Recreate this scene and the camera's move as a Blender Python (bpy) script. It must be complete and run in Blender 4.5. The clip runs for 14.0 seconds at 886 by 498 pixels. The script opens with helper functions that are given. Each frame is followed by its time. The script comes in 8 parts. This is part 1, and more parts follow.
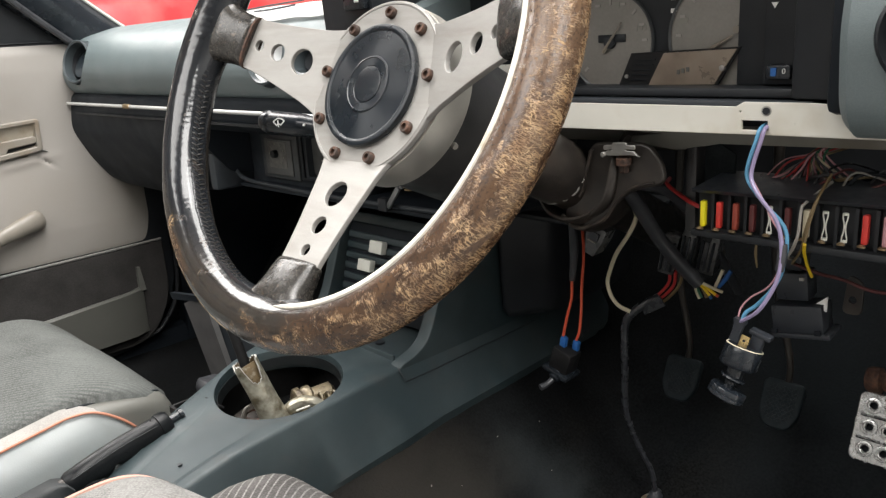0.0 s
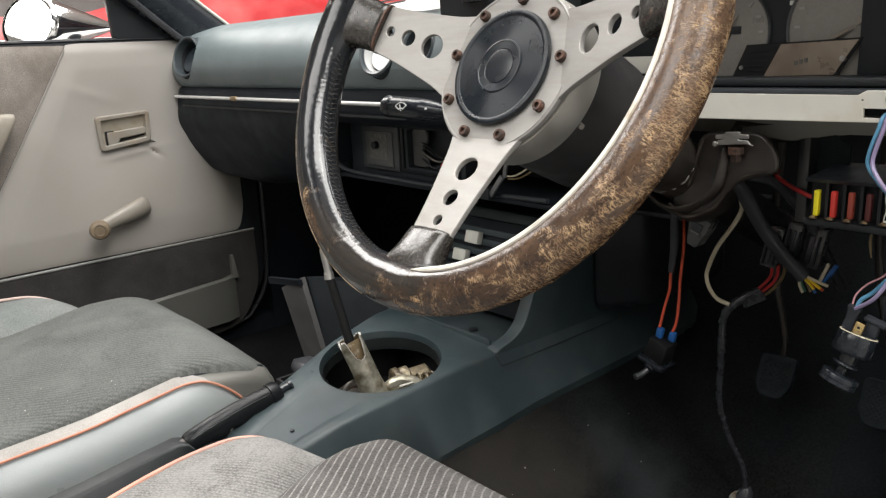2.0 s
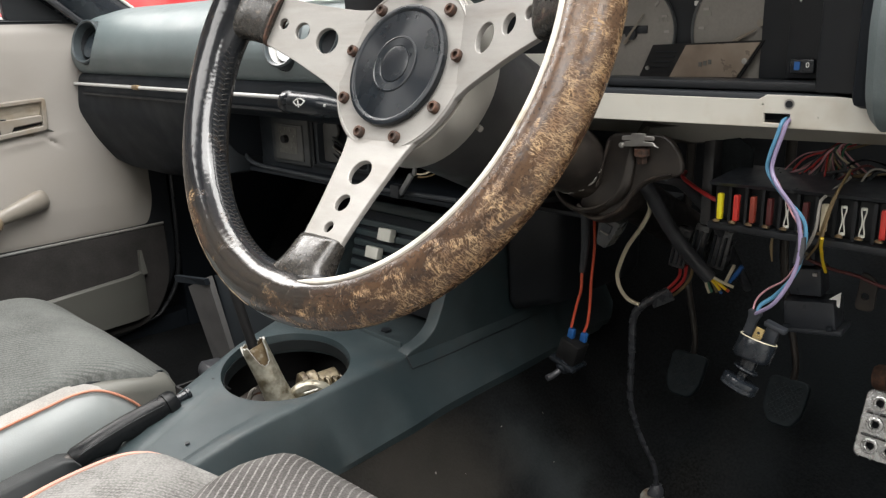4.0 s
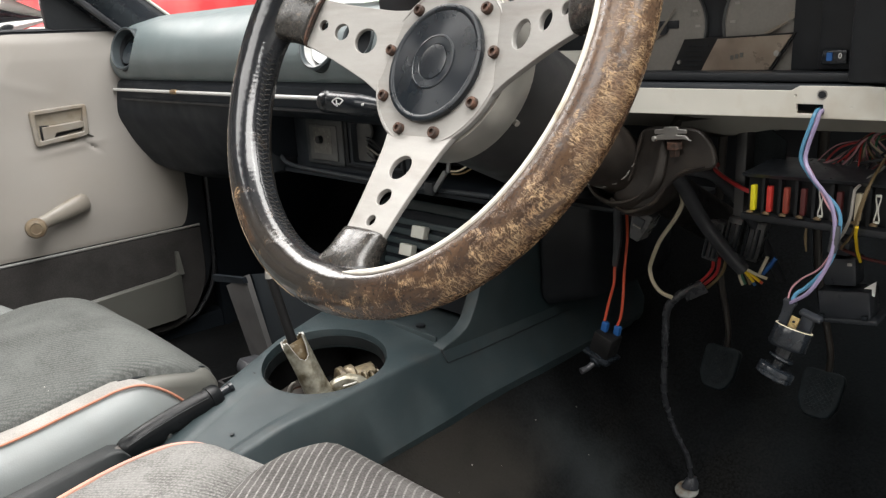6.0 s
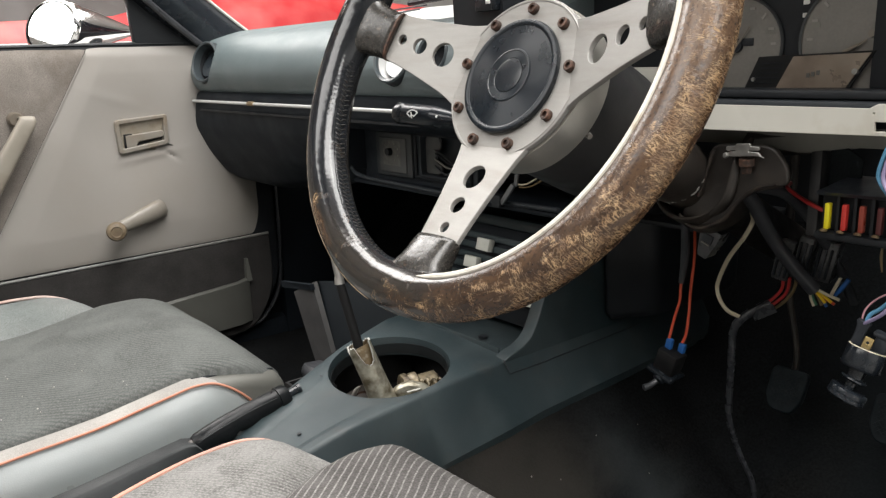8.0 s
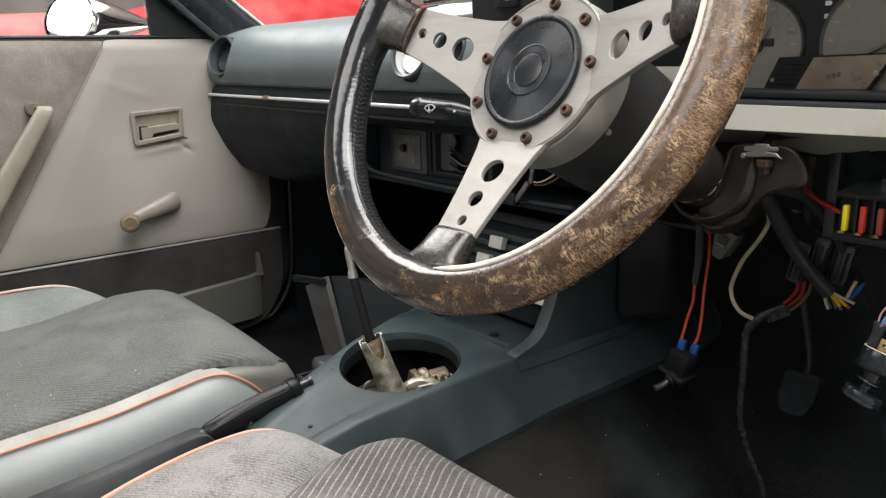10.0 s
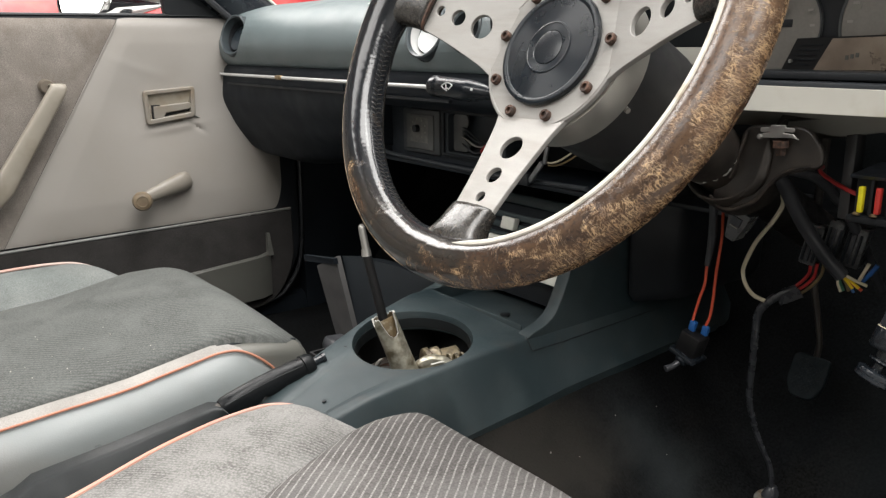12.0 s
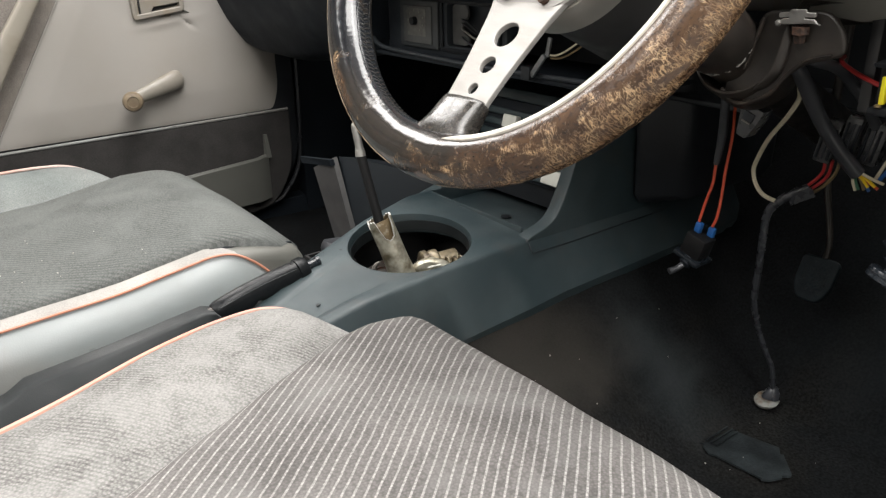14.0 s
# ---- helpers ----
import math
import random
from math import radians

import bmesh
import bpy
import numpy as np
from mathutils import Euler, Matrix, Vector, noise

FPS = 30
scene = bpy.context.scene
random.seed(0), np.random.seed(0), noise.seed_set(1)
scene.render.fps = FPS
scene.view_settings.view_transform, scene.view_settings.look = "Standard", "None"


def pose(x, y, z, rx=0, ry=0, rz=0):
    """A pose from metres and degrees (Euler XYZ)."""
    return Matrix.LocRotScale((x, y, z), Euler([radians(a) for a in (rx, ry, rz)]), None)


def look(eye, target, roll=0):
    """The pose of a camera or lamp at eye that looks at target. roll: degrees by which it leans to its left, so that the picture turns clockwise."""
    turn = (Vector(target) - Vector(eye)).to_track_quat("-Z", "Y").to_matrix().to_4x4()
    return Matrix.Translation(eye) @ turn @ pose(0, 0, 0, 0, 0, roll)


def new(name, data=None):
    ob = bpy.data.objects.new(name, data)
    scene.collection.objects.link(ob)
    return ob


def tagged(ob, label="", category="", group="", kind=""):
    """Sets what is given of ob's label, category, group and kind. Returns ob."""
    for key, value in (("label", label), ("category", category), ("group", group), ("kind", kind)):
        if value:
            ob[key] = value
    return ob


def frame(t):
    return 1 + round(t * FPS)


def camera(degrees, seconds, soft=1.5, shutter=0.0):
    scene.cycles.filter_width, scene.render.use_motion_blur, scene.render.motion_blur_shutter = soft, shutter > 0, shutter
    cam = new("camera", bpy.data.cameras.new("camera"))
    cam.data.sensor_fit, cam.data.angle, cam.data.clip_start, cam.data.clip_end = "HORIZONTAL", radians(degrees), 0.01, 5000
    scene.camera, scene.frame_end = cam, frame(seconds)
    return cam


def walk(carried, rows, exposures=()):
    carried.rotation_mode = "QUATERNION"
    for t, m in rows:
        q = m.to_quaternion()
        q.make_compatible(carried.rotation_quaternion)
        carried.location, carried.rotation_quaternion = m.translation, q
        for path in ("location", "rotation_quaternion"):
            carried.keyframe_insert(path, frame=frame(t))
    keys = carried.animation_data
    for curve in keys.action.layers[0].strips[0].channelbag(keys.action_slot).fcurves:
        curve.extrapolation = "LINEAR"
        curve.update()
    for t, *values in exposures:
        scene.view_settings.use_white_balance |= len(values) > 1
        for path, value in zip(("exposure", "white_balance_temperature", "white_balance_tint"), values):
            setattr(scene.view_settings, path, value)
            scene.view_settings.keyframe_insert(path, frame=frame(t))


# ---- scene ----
cam = camera(59.8, 14.0, 1.3)
PATH = [
    (0, (0.0493, 0.0699, 0.5161), (-1.3346, 1.4063, -0.0305), -3.76),
    (0.5, (0.0467, 0.042, 0.5059), (-1.3795, 1.3253, -0.0591), -3.66),
    (1, (0.0308, 0.0321, 0.5019), (-1.4274, 1.2858, -0.0474), -3.69),
    (1.5, (0.0351, 0.0191, 0.5011), (-1.43, 1.277, -0.0199), -3.33),
    (2, (0.0403, 0.0127, 0.5), (-1.4498, 1.2455, -0.0101), -3.03),
    (2.5, (0.0403, 0.033, 0.5053), (-1.4488, 1.2665, -0.0054), -2.72),
    (3, (0.036, 0.0531, 0.5059), (-1.3376, 1.4027, -0.0342), -1.46),
    (5.5, (0.0415, 0.0426, 0.5051), (-1.3477, 1.3705, -0.0487), -2.91),
    (6, (0.0426, 0.0344, 0.5033), (-1.374, 1.3383, -0.0378), -2.97),
    (6.5, (0.0454, 0.0236, 0.5016), (-1.4038, 1.3014, -0.0152), -2.98),
    (7, (0.0467, 0.0205, 0.5018), (-1.4381, 1.2605, -0.0058), -3.02),
    (7.5, (0.0472, 0.0158, 0.5012), (-1.4601, 1.2318, 0.0019), -2.78),
    (8, (0.0471, 0.0166, 0.5005), (-1.4737, 1.2192, 0.0098), -2.39),
    (10.5, (0.0446, 0.0081, 0.495), (-1.4884, 1.196, 0.0064), -1.28),
    (11, (0.0456, 0.0058, 0.4955), (-1.4861, 1.1925, 0.0), -1.26),
    (11.5, (0.0414, 0.0007, 0.4887), (-1.4916, 1.1778, -0.0254), -1.10),
    (12, (0.0437, -0.0015, 0.4895), (-1.4906, 1.1705, -0.0326), -0.83),
    (12.5, (0.0436, -0.0015, 0.489), (-1.5003, 1.1646, -0.0174), -0.67),
    (13, (0.04, 0.0038, 0.4864), (-1.503, 1.1575, -0.0505), -0.80),
    (13.5, (0.0289, 0.0169, 0.4739), (-1.4846, 1.1538, -0.1717), -1.06),
    (14, (0.0299, 0.0243, 0.4773), (-1.4573, 1.1267, -0.2798), -1.34),
]
walk(cam, [(t, look(eye, target, roll)) for t, eye, target, roll in PATH], [(0, 0.33), (0.5, 0.20), (1, 0.24), (1.5, 0.09), (2, 0.04), (2.5, 0.06), (3, 0.20), (5.5, 0.23), (6.5, 0.10), (8, 0.02), (10.5, 0.0), (11.5, 0.04), (12.5, 0.08), (13, 0.11), (13.5, 0.23), (14, 0.29)])

STRIPE_TURN, RIB_TURN = -40.5, 33.0
FLOOR_AT = Vector((-0.62, 0.06, -0.055))

# ---------------------------------------------------------------- light
world = bpy.data.worlds.new("workshop_air")
scene.world = world
world.use_nodes = True
world.node_tree.nodes["Background"].inputs[0].default_value = (0.80, 0.88, 1.0, 1)
world.node_tree.nodes["Background"].inputs[1].default_value = 0.05


def area_lamp(name, eye, target, sx, sy, watts, colour):
    data = bpy.data.lights.new(name, "AREA")
    data.shape, data.size, data.size_y, data.energy, data.color = "RECTANGLE", sx, sy, watts, colour
    ob = new(name, data)
    ob.matrix_world = look(eye, target)
    return ob


# strip lamps of the workshop: over the bonnet, over both sides and behind the car
area_lamp("lamp_light", (-0.6, 1.15, 2.55), (-0.6, 1.10, 0), 2.4, 1.3, 100, (1.0, 0.98, 0.95))
area_lamp("lamp_light", (1.05, -0.15, 2.5), (0.5, 0.0, 0.3), 1.2, 3.0, 135, (1.0, 0.98, 0.95))
area_lamp("lamp_light", (-3.0, 0.3, 2.5), (-2.2, 0.3, 0.2), 1.0, 2.4, 90, (1.0, 0.97, 0.94))
area_lamp("lamp_light", (-0.9, -2.0, 2.5), (-0.9, -1.8, 0.3), 2.4, 1.5, 72, (1.0, 0.98, 0.95))


# ---------------------------------------------------------------- materials
def mat(name, colour, rough=0.5, metal=0.0, vary=0.15, scale=18.0, fine=0.0, fine_scale=400.0, bump=0.0, bump_scale=300.0,
        second=None, second_scale=6.0, second_at=0.55, second_soft=0.12, rough_vary=0.1, coat=0.0, spec=0.5, stretch=(1, 1, 1)):
    """A surface with a broad and a fine variation, an optional second colour in patches, and relief."""
    m = bpy.data.materials.new(name)
    m.use_nodes = True
    nt = m.node_tree
    n, l = nt.nodes, nt.links
    bsdf = n["Principled BSDF"]
    bsdf.inputs["Metallic"].default_value = metal
    bsdf.inputs["Coat Weight"].default_value = coat
    bsdf.inputs["Specular IOR Level"].default_value = spec
    tc = n.new("ShaderNodeTexCoord")
    mp = n.new("ShaderNodeMapping")
    mp.inputs["Scale"].default_value = stretch
    l.new(tc.outputs["Object"], mp.inputs[0])

    def noise_at(s, detail=4.0):
        t = n.new("ShaderNodeTexNoise")
        t.inputs["Scale"].default_value, t.inputs["Detail"].default_value = s, detail
        l.new(mp.outputs[0], t.inputs["Vector"])
        return t.outputs["Fac"]

    def ramp(fac, lo, hi, a, b):
        r = n.new("ShaderNodeMapRange")
        r.inputs["From Min"].default_value, r.inputs["From Max"].default_value = lo, hi
        r.inputs["To Min"].default_value, r.inputs["To Max"].default_value = a, b
        l.new(fac, r.inputs["Value"])
        return r.outputs["Result"]

    def times(colour_socket, factor):
        mx = n.new("ShaderNodeVectorMath")
        mx.operation = "SCALE"
        l.new(colour_socket, mx.inputs[0])
        l.new(factor, mx.inputs["Scale"])
        return mx.outputs[0]

    base = n.new("ShaderNodeRGB")
    base.outputs[0].default_value = (*colour, 1)
    out = base.outputs[0]
    if second:
        mixer = n.new("ShaderNodeMix")
        mixer.data_type = "RGBA"
        l.new(ramp(noise_at(second_scale, 8.0), second_at - second_soft, second_at + second_soft, 0, 1), mixer.inputs["Factor"])
        l.new(out, mixer.inputs["A"])
        mixer.inputs["B"].default_value = (*second, 1)
        out = mixer.outputs["Result"]
    broad = noise_at(scale)
    out = times(out, ramp(broad, 0.3, 0.7, 1 - vary, 1 + vary))
    if fine:
        out = times(out, ramp(noise_at(fine_scale, 2.0), 0.3, 0.7, 1 - fine, 1 + fine))
    l.new(out, bsdf.inputs["Base Color"])
    l.new(ramp(noise_at(scale * 2.3), 0.3, 0.7, max(0.02, rough - rough_vary), min(1, rough + rough_vary)), bsdf.inputs["Roughness"])
    if bump:
        b = n.new("ShaderNodeBump")
        b.inputs["Strength"].default_value, b.inputs["Distance"].default_value = bump, 0.001
        l.new(noise_at(bump_scale, 3.0), b.inputs["Height"])
        l.new(b.outputs[0], bsdf.inputs["Normal"])
    return m


def nodes_of(m):
    return m.node_tree.nodes, m.node_tree.links, m.node_tree.nodes["Principled BSDF"]


def striped_cloth(name, ground, line, turn, period, width, weave=0.25):
    """Woven seat cloth with thin light lines at a turn in the ground plane."""
    m = mat(name, ground, 0.95, vary=0.18, scale=14, second=tuple(0.62 * c for c in ground), second_scale=9, second_at=0.6, second_soft=0.14, bump=0.5, bump_scale=900, spec=0.15)
    n, l, bsdf = nodes_of(m)
    old = bsdf.inputs["Base Color"].links[0].from_socket
    tc = n.new("ShaderNodeTexCoord")
    mp = n.new("ShaderNodeMapping")
    mp.inputs["Rotation"].default_value = (0, 0, radians(turn))
    l.new(tc.outputs["Object"], mp.inputs[0])
    wob = n.new("ShaderNodeTexNoise")
    wob.inputs["Scale"].default_value = 30
    l.new(tc.outputs["Object"], wob.inputs["Vector"])
    sep = n.new("ShaderNodeSeparateXYZ")
    l.new(mp.outputs[0], sep.inputs[0])
    off = n.new("ShaderNodeMath")
    off.operation = "MULTIPLY_ADD"
    l.new(wob.outputs["Fac"], off.inputs[0])
    off.inputs[1].default_value = period * 0.35
    l.new(sep.outputs["X"], off.inputs[2])
    wrap = n.new("ShaderNodeMath")
    wrap.operation = "PINGPONG"
    l.new(off.outputs[0], wrap.inputs[0])
    wrap.inputs[1].default_value = period / 2
    edge = n.new("ShaderNodeMapRange")
    edge.inputs["From Min"].default_value, edge.inputs["From Max"].default_value = width * 0.35, width * 0.65
    edge.inputs["To Min"].default_value, edge.inputs["To Max"].default_value = 1, 0
    l.new(wrap.outputs[0], edge.inputs["Value"])
    fuzz = n.new("ShaderNodeTexNoise")
    fuzz.inputs["Scale"].default_value = 600
    l.new(tc.outputs["Object"], fuzz.inputs["Vector"])
    rng = n.new("ShaderNodeMapRange")
    rng.inputs["From Min"].default_value, rng.inputs["From Max"].default_value = 0.3, 0.6
    rng.inputs["To Min"].default_value, rng.inputs["To Max"].default_value = 0.35, 0.95
    l.new(fuzz.outputs["Fac"], rng.inputs["Value"])
    mul = n.new("ShaderNodeMath")
    mul.operation = "MULTIPLY"
    l.new(edge.outputs[0], mul.inputs[0])
    l.new(rng.outputs[0], mul.inputs[1])
    mix = n.new("ShaderNodeMix")
    mix.data_type = "RGBA"
    l.new(mul.outputs[0], mix.inputs["Factor"])
    l.new(old, mix.inputs["A"])
    mix.inputs["B"].default_value = (*line, 1)
    # the weave between the lines
    wv = n.new("ShaderNodeTexVoronoi")
    wv.inputs["Scale"].default_value = 520
    l.new(tc.outputs["Object"], wv.inputs["Vector"])
    wr = n.new("ShaderNodeMapRange")
    wr.inputs["From Max"].default_value = 0.8
    wr.inputs["To Min"].default_value, wr.inputs["To Max"].default_value = 1 + weave, 1 - weave
    l.new(wv.outputs["Distance"], wr.inputs["Value"])
    sc = n.new("ShaderNodeVectorMath")
    sc.operation = "SCALE"
    l.new(mix.outputs["Result"], sc.inputs[0])
    l.new(wr.outputs[0], sc.inputs["Scale"])
    l.new(sc.outputs[0], bsdf.inputs["Base Color"])
    return m


def rim_leather(name):
    """Black glossy leather on the far side, rubbed through to brown and fibrous tan on the near lower side.
    Reads the rim's own wrap: x along the rim in metres, y round its section in metres, z the share of wear."""
    m = mat(name, (0.0085, 0.0098, 0.012), 0.2, vary=0.3, scale=30, bump=0.08, bump_scale=300, rough_vary=0.08, spec=0.6)
    n, l, bsdf = nodes_of(m)
    black = bsdf.inputs["Base Color"].links[0].from_socket
    at = n.new("ShaderNodeAttribute")
    at.attribute_name = "wrap"
    sep = n.new("ShaderNodeSeparateXYZ")
    l.new(at.outputs["Vector"], sep.inputs[0])
    flat = n.new("ShaderNodeVectorMath")
    flat.operation = "MULTIPLY"
    l.new(at.outputs["Vector"], flat.inputs[0])
    flat.inputs[1].default_value = (1, 1, 0)

    def fuzz(scale, stretch, detail, distortion=0.0, rough=0.6):
        mp = n.new("ShaderNodeMapping")
        mp.inputs["Scale"].default_value = stretch
        l.new(flat.outputs[0], mp.inputs[0])
        t = n.new("ShaderNodeTexNoise")
        t.inputs["Scale"].default_value, t.inputs["Detail"].default_value = scale, detail
        t.inputs["Roughness"].default_value, t.inputs["Distortion"].default_value = rough, distortion
        l.new(mp.outputs[0], t.inputs["Vector"])
        return t.outputs["Fac"]

    def rng(v, a, b, c=0.0, d=1.0):
        r = n.new("ShaderNodeMapRange")
        r.interpolation_type = "SMOOTHSTEP"
        for k, q in (("From Min", a), ("From Max", b), ("To Min", c), ("To Max", d)):
            r.inputs[k].default_value = q
        l.new(v, r.inputs["Value"])
        return r.outputs["Result"]

    def calc(op, a, b):
        t = n.new("ShaderNodeMath")
        t.operation = op
        for k, q in ((0, a), (1, b)):
            if isinstance(q, float):
                t.inputs[k].default_value = q
            else:
                l.new(q, t.inputs[k])
        return t.outputs[0]

    def blend(f, a, b):
        t = n.new("ShaderNodeMix")
        t.data_type = "RGBA"
        l.new(f, t.inputs["Factor"])
        for k, q in (("A", a), ("B", b)):
            if isinstance(q, tuple):
                t.inputs[k].default_value = (*q, 1)
            else:
                l.new(q, t.inputs[k])
        return t.outputs["Result"]

    def ridge(v, width):
        return rng(calc("ABSOLUTE", calc("SUBTRACT", v, 0.5), 0.0), 0.0, width, 1.0, 0.0)

    def hairs(scale, turn, width, bend=1.3):
        mp = n.new("ShaderNodeMapping")
        mp.inputs["Rotation"].default_value = (0, 0, radians(turn))
        mp.inputs["Scale"].default_value = (1, 0.30, 1)
        l.new(flat.outputs[0], mp.inputs[0])
        t = n.new("ShaderNodeTexNoise")
        t.inputs["Scale"].default_value, t.inputs["Detail"].default_value, t.inputs["Distortion"].default_value = scale, 1.0, bend
        l.new(mp.outputs[0], t.inputs["Vector"])
        return ridge(t.outputs["Fac"], width)

    wear = calc("ADD", sep.outputs["Z"], calc("MULTIPLY", calc("SUBTRACT", fuzz(80, (1, 1, 1), 7), 0.5), 0.55))
    browned = rng(wear, 0.20, 0.60)
    outer = rng(sep.outputs["Y"], 0.016, 0.040, 1.0, 0.0)
    brown = blend(rng(fuzz(55, (0.5, 1.2, 1), 8, 0.6), 0.36, 0.64), (0.028, 0.0148, 0.0090), (0.073, 0.040, 0.021))
    # paler to the upper right: worn, with some sheen put into the colour
    brown = blend(rng(sep.outputs["X"], -0.16, 0.06, 0.0, 0.5), brown, (0.150, 0.084, 0.046))
    brown = blend(rng(sep.outputs["X"], -0.03, 0.13, 0.0, 0.55), brown, (0.31, 0.215, 0.135))
    brown = blend(calc("MULTIPLY", rng(fuzz(430, (1, 1, 1), 6), 0.50, 0.62), 0.75), brown, (0.020, 0.011, 0.008))
    # greyish bronze where the black is polished thin: the outer side, and all round towards the bottom
    thin = calc("ADD", calc("ADD", sep.outputs["Y"], rng(sep.outputs["X"], -0.52, -0.29, 0.010, -0.024)), calc("MULTIPLY", calc("SUBTRACT", fuzz(70, (0.6, 1, 1), 6), 0.5), 0.022))
    black = blend(calc("MULTIPLY", rng(thin, 0.012, 0.032, 1.0, 0.0), rng(fuzz(260, (0.6, 1, 1), 6), 0.35, 0.65, 0.5, 1.0)), black, (0.029, 0.0245, 0.020))
    out = blend(browned, black, brown)
    # rubbed-through clumps of pale fibres, thickest along the outer half
    spread = calc("ADD", fuzz(46, (0.8, 1.2, 1), 5, 0.5, 0.7), calc("MULTIPLY", calc("MULTIPLY", outer, sep.outputs["Z"]), 0.15))
    clump = rng(calc("ADD", spread, calc("MULTIPLY", calc("SUBTRACT", fuzz(170, (1, 1, 1), 3), 0.5), 0.20)), 0.565, 0.69)
    fibres = calc("MAXIMUM", calc("MAXIMUM", hairs(235, 25, 0.026, 1.4), hairs(205, 80, 0.024, 1.6)), calc("MAXIMUM", hairs(260, -40, 0.024, 1.6), hairs(165, 130, 0.018, 2.4)))
    peeled = calc("MULTIPLY", rng(fuzz(60, (0.8, 1.1, 1), 6, 0.8), 0.64, 0.70), rng(sep.outputs["Z"], 0.5, 0.9))
    tan = calc("MAXIMUM", calc("MULTIPLY", clump, calc("ADD", calc("MULTIPLY", fibres, 0.95), 0.06)), calc("MULTIPLY", peeled, 0.40))
    hair = calc("MULTIPLY", hairs(210, 50, 0.012, 2.0), rng(fuzz(40, (1, 1, 1), 3), 0.52, 0.66))
    tan = calc("MAXIMUM", tan, calc("MULTIPLY", hair, rng(sep.outputs["Z"], -0.1, 0.5, 0.12, 0.6)))
    tan = calc("MULTIPLY", tan, rng(sep.outputs["Z"], 0.0, 0.35, 0.12, 1.0))
    out = blend(tan, out, blend(rng(fuzz(90, (1, 1, 1), 4), 0.4, 0.6), (0.27, 0.150, 0.066), (0.54, 0.355, 0.185)))
    l.new(out, bsdf.inputs["Base Color"])
    gloss = calc("ADD", rng(tan, 0.0, 0.8, 0.0, 0.22), rng(browned, 0.0, 1.0, 0.15, 0.27))
    relief = n.new("ShaderNodeBump")
    relief.inputs["Strength"].default_value, relief.inputs["Distance"].default_value = 0.55, 0.0006
    l.new(calc("ADD", calc("MULTIPLY", tan, 0.8), calc("MULTIPLY", calc("MULTIPLY", fuzz(300, (1, 1, 1), 5), browned), calc("ADD", calc("MULTIPLY", outer, 0.6), 0.25))), relief.inputs["Height"])
    l.new(bsdf.inputs["Normal"].links[0].from_socket, relief.inputs["Normal"])
    l.new(relief.outputs[0], bsdf.inputs["Normal"])
    l.new(calc("ADD", gloss, rng(sep.outputs["Y"], 0.050, 0.055, 0.0, 0.10)), bsdf.inputs["Roughness"])  # the laced side is duller
    return m


M_PAD = mat("pad_grey_green", (0.122, 0.150, 0.156), 0.44, vary=0.08, scale=9, bump=0.25, bump_scale=1400, fine=0.06, fine_scale=900)
M_VENT = mat("vent_plastic", (0.042, 0.052, 0.057), 0.34, vary=0.1, scale=20, rough_vary=0.05)
M_FLAPDARK = mat("vent_flap_plastic", (0.022, 0.030, 0.037), 0.3, vary=0.15, scale=30, rough_vary=0.05)
M_DASH = mat("dash_charcoal", (0.0108, 0.0140, 0.0182), 0.55, spec=0.2, vary=0.10, scale=10, bump=0.08, bump_scale=1200)
M_BLACK = mat("black_plastic", (0.0175, 0.0195, 0.0225), 0.45, spec=0.32, vary=0.2, scale=20, bump=0.12, bump_scale=700)
M_RUBBER = mat("black_rubber", (0.045, 0.047, 0.052), 0.37, vary=0.25, scale=40)
M_GLOSS = mat("black_gloss", (0.011, 0.014, 0.018), 0.25, vary=0.2, scale=25, rough_vary=0.05)
M_CONSOLE = mat("console_blue_grey", (0.0192, 0.0335, 0.0388), 0.5, vary=0.10, scale=8, bump=0.3, bump_scale=1300, fine=0.05, fine_scale=700,
                second=(0.035, 0.053, 0.058), second_scale=16, second_at=0.60, second_soft=0.12)
M_VINYL = mat("door_vinyl", (0.288, 0.271, 0.251), 0.48, vary=0.05, scale=5, bump=0.2, bump_scale=900, second=(0.225, 0.205, 0.18), second_scale=5,
              second_at=0.66, second_soft=0.22)
M_DOORCLOTH = mat("door_cloth", (0.236, 0.214, 0.193), 0.95, vary=0.14, scale=24, fine=0.26, fine_scale=800, bump=0.4, bump_scale=900,
                  second=(0.13, 0.105, 0.085), second_scale=11, second_at=0.68, second_soft=0.1, spec=0.1)
M_DOORLOW = mat("door_carpet", (0.036, 0.034, 0.033), 0.95, vary=0.2, scale=20, fine=0.2, fine_scale=900, bump=0.5, bump_scale=800, spec=0.1)
M_POCKET = mat("pocket_vinyl", (0.21, 0.205, 0.18), 0.5, vary=0.07, scale=9, bump=0.2, bump_scale=800)
M_POCKETDARK = mat("map_pocket_vinyl", (0.085, 0.085, 0.076), 0.5, vary=0.1, scale=9, bump=0.2, bump_scale=800)
M_SEAL = mat("seal_rubber", (0.016, 0.017, 0.019), 0.35, vary=0.2, scale=40)
M_BINGREY = mat("box_grey", (0.066, 0.064, 0.064), 0.5, vary=0.12, scale=14, bump=0.1, bump_scale=500, second=(0.045, 0.044, 0.045), second_scale=16, second_at=0.58)
M_PULL = mat("pull_handle_plastic", (0.265, 0.240, 0.200), 0.45, vary=0.1, scale=14, bump=0.1, bump_scale=500, second=(0.16, 0.135, 0.10), second_scale=12, second_at=0.58)
M_MOUNT = mat("mount_brown", (0.125, 0.105, 0.083), 0.5, vary=0.15, scale=30)
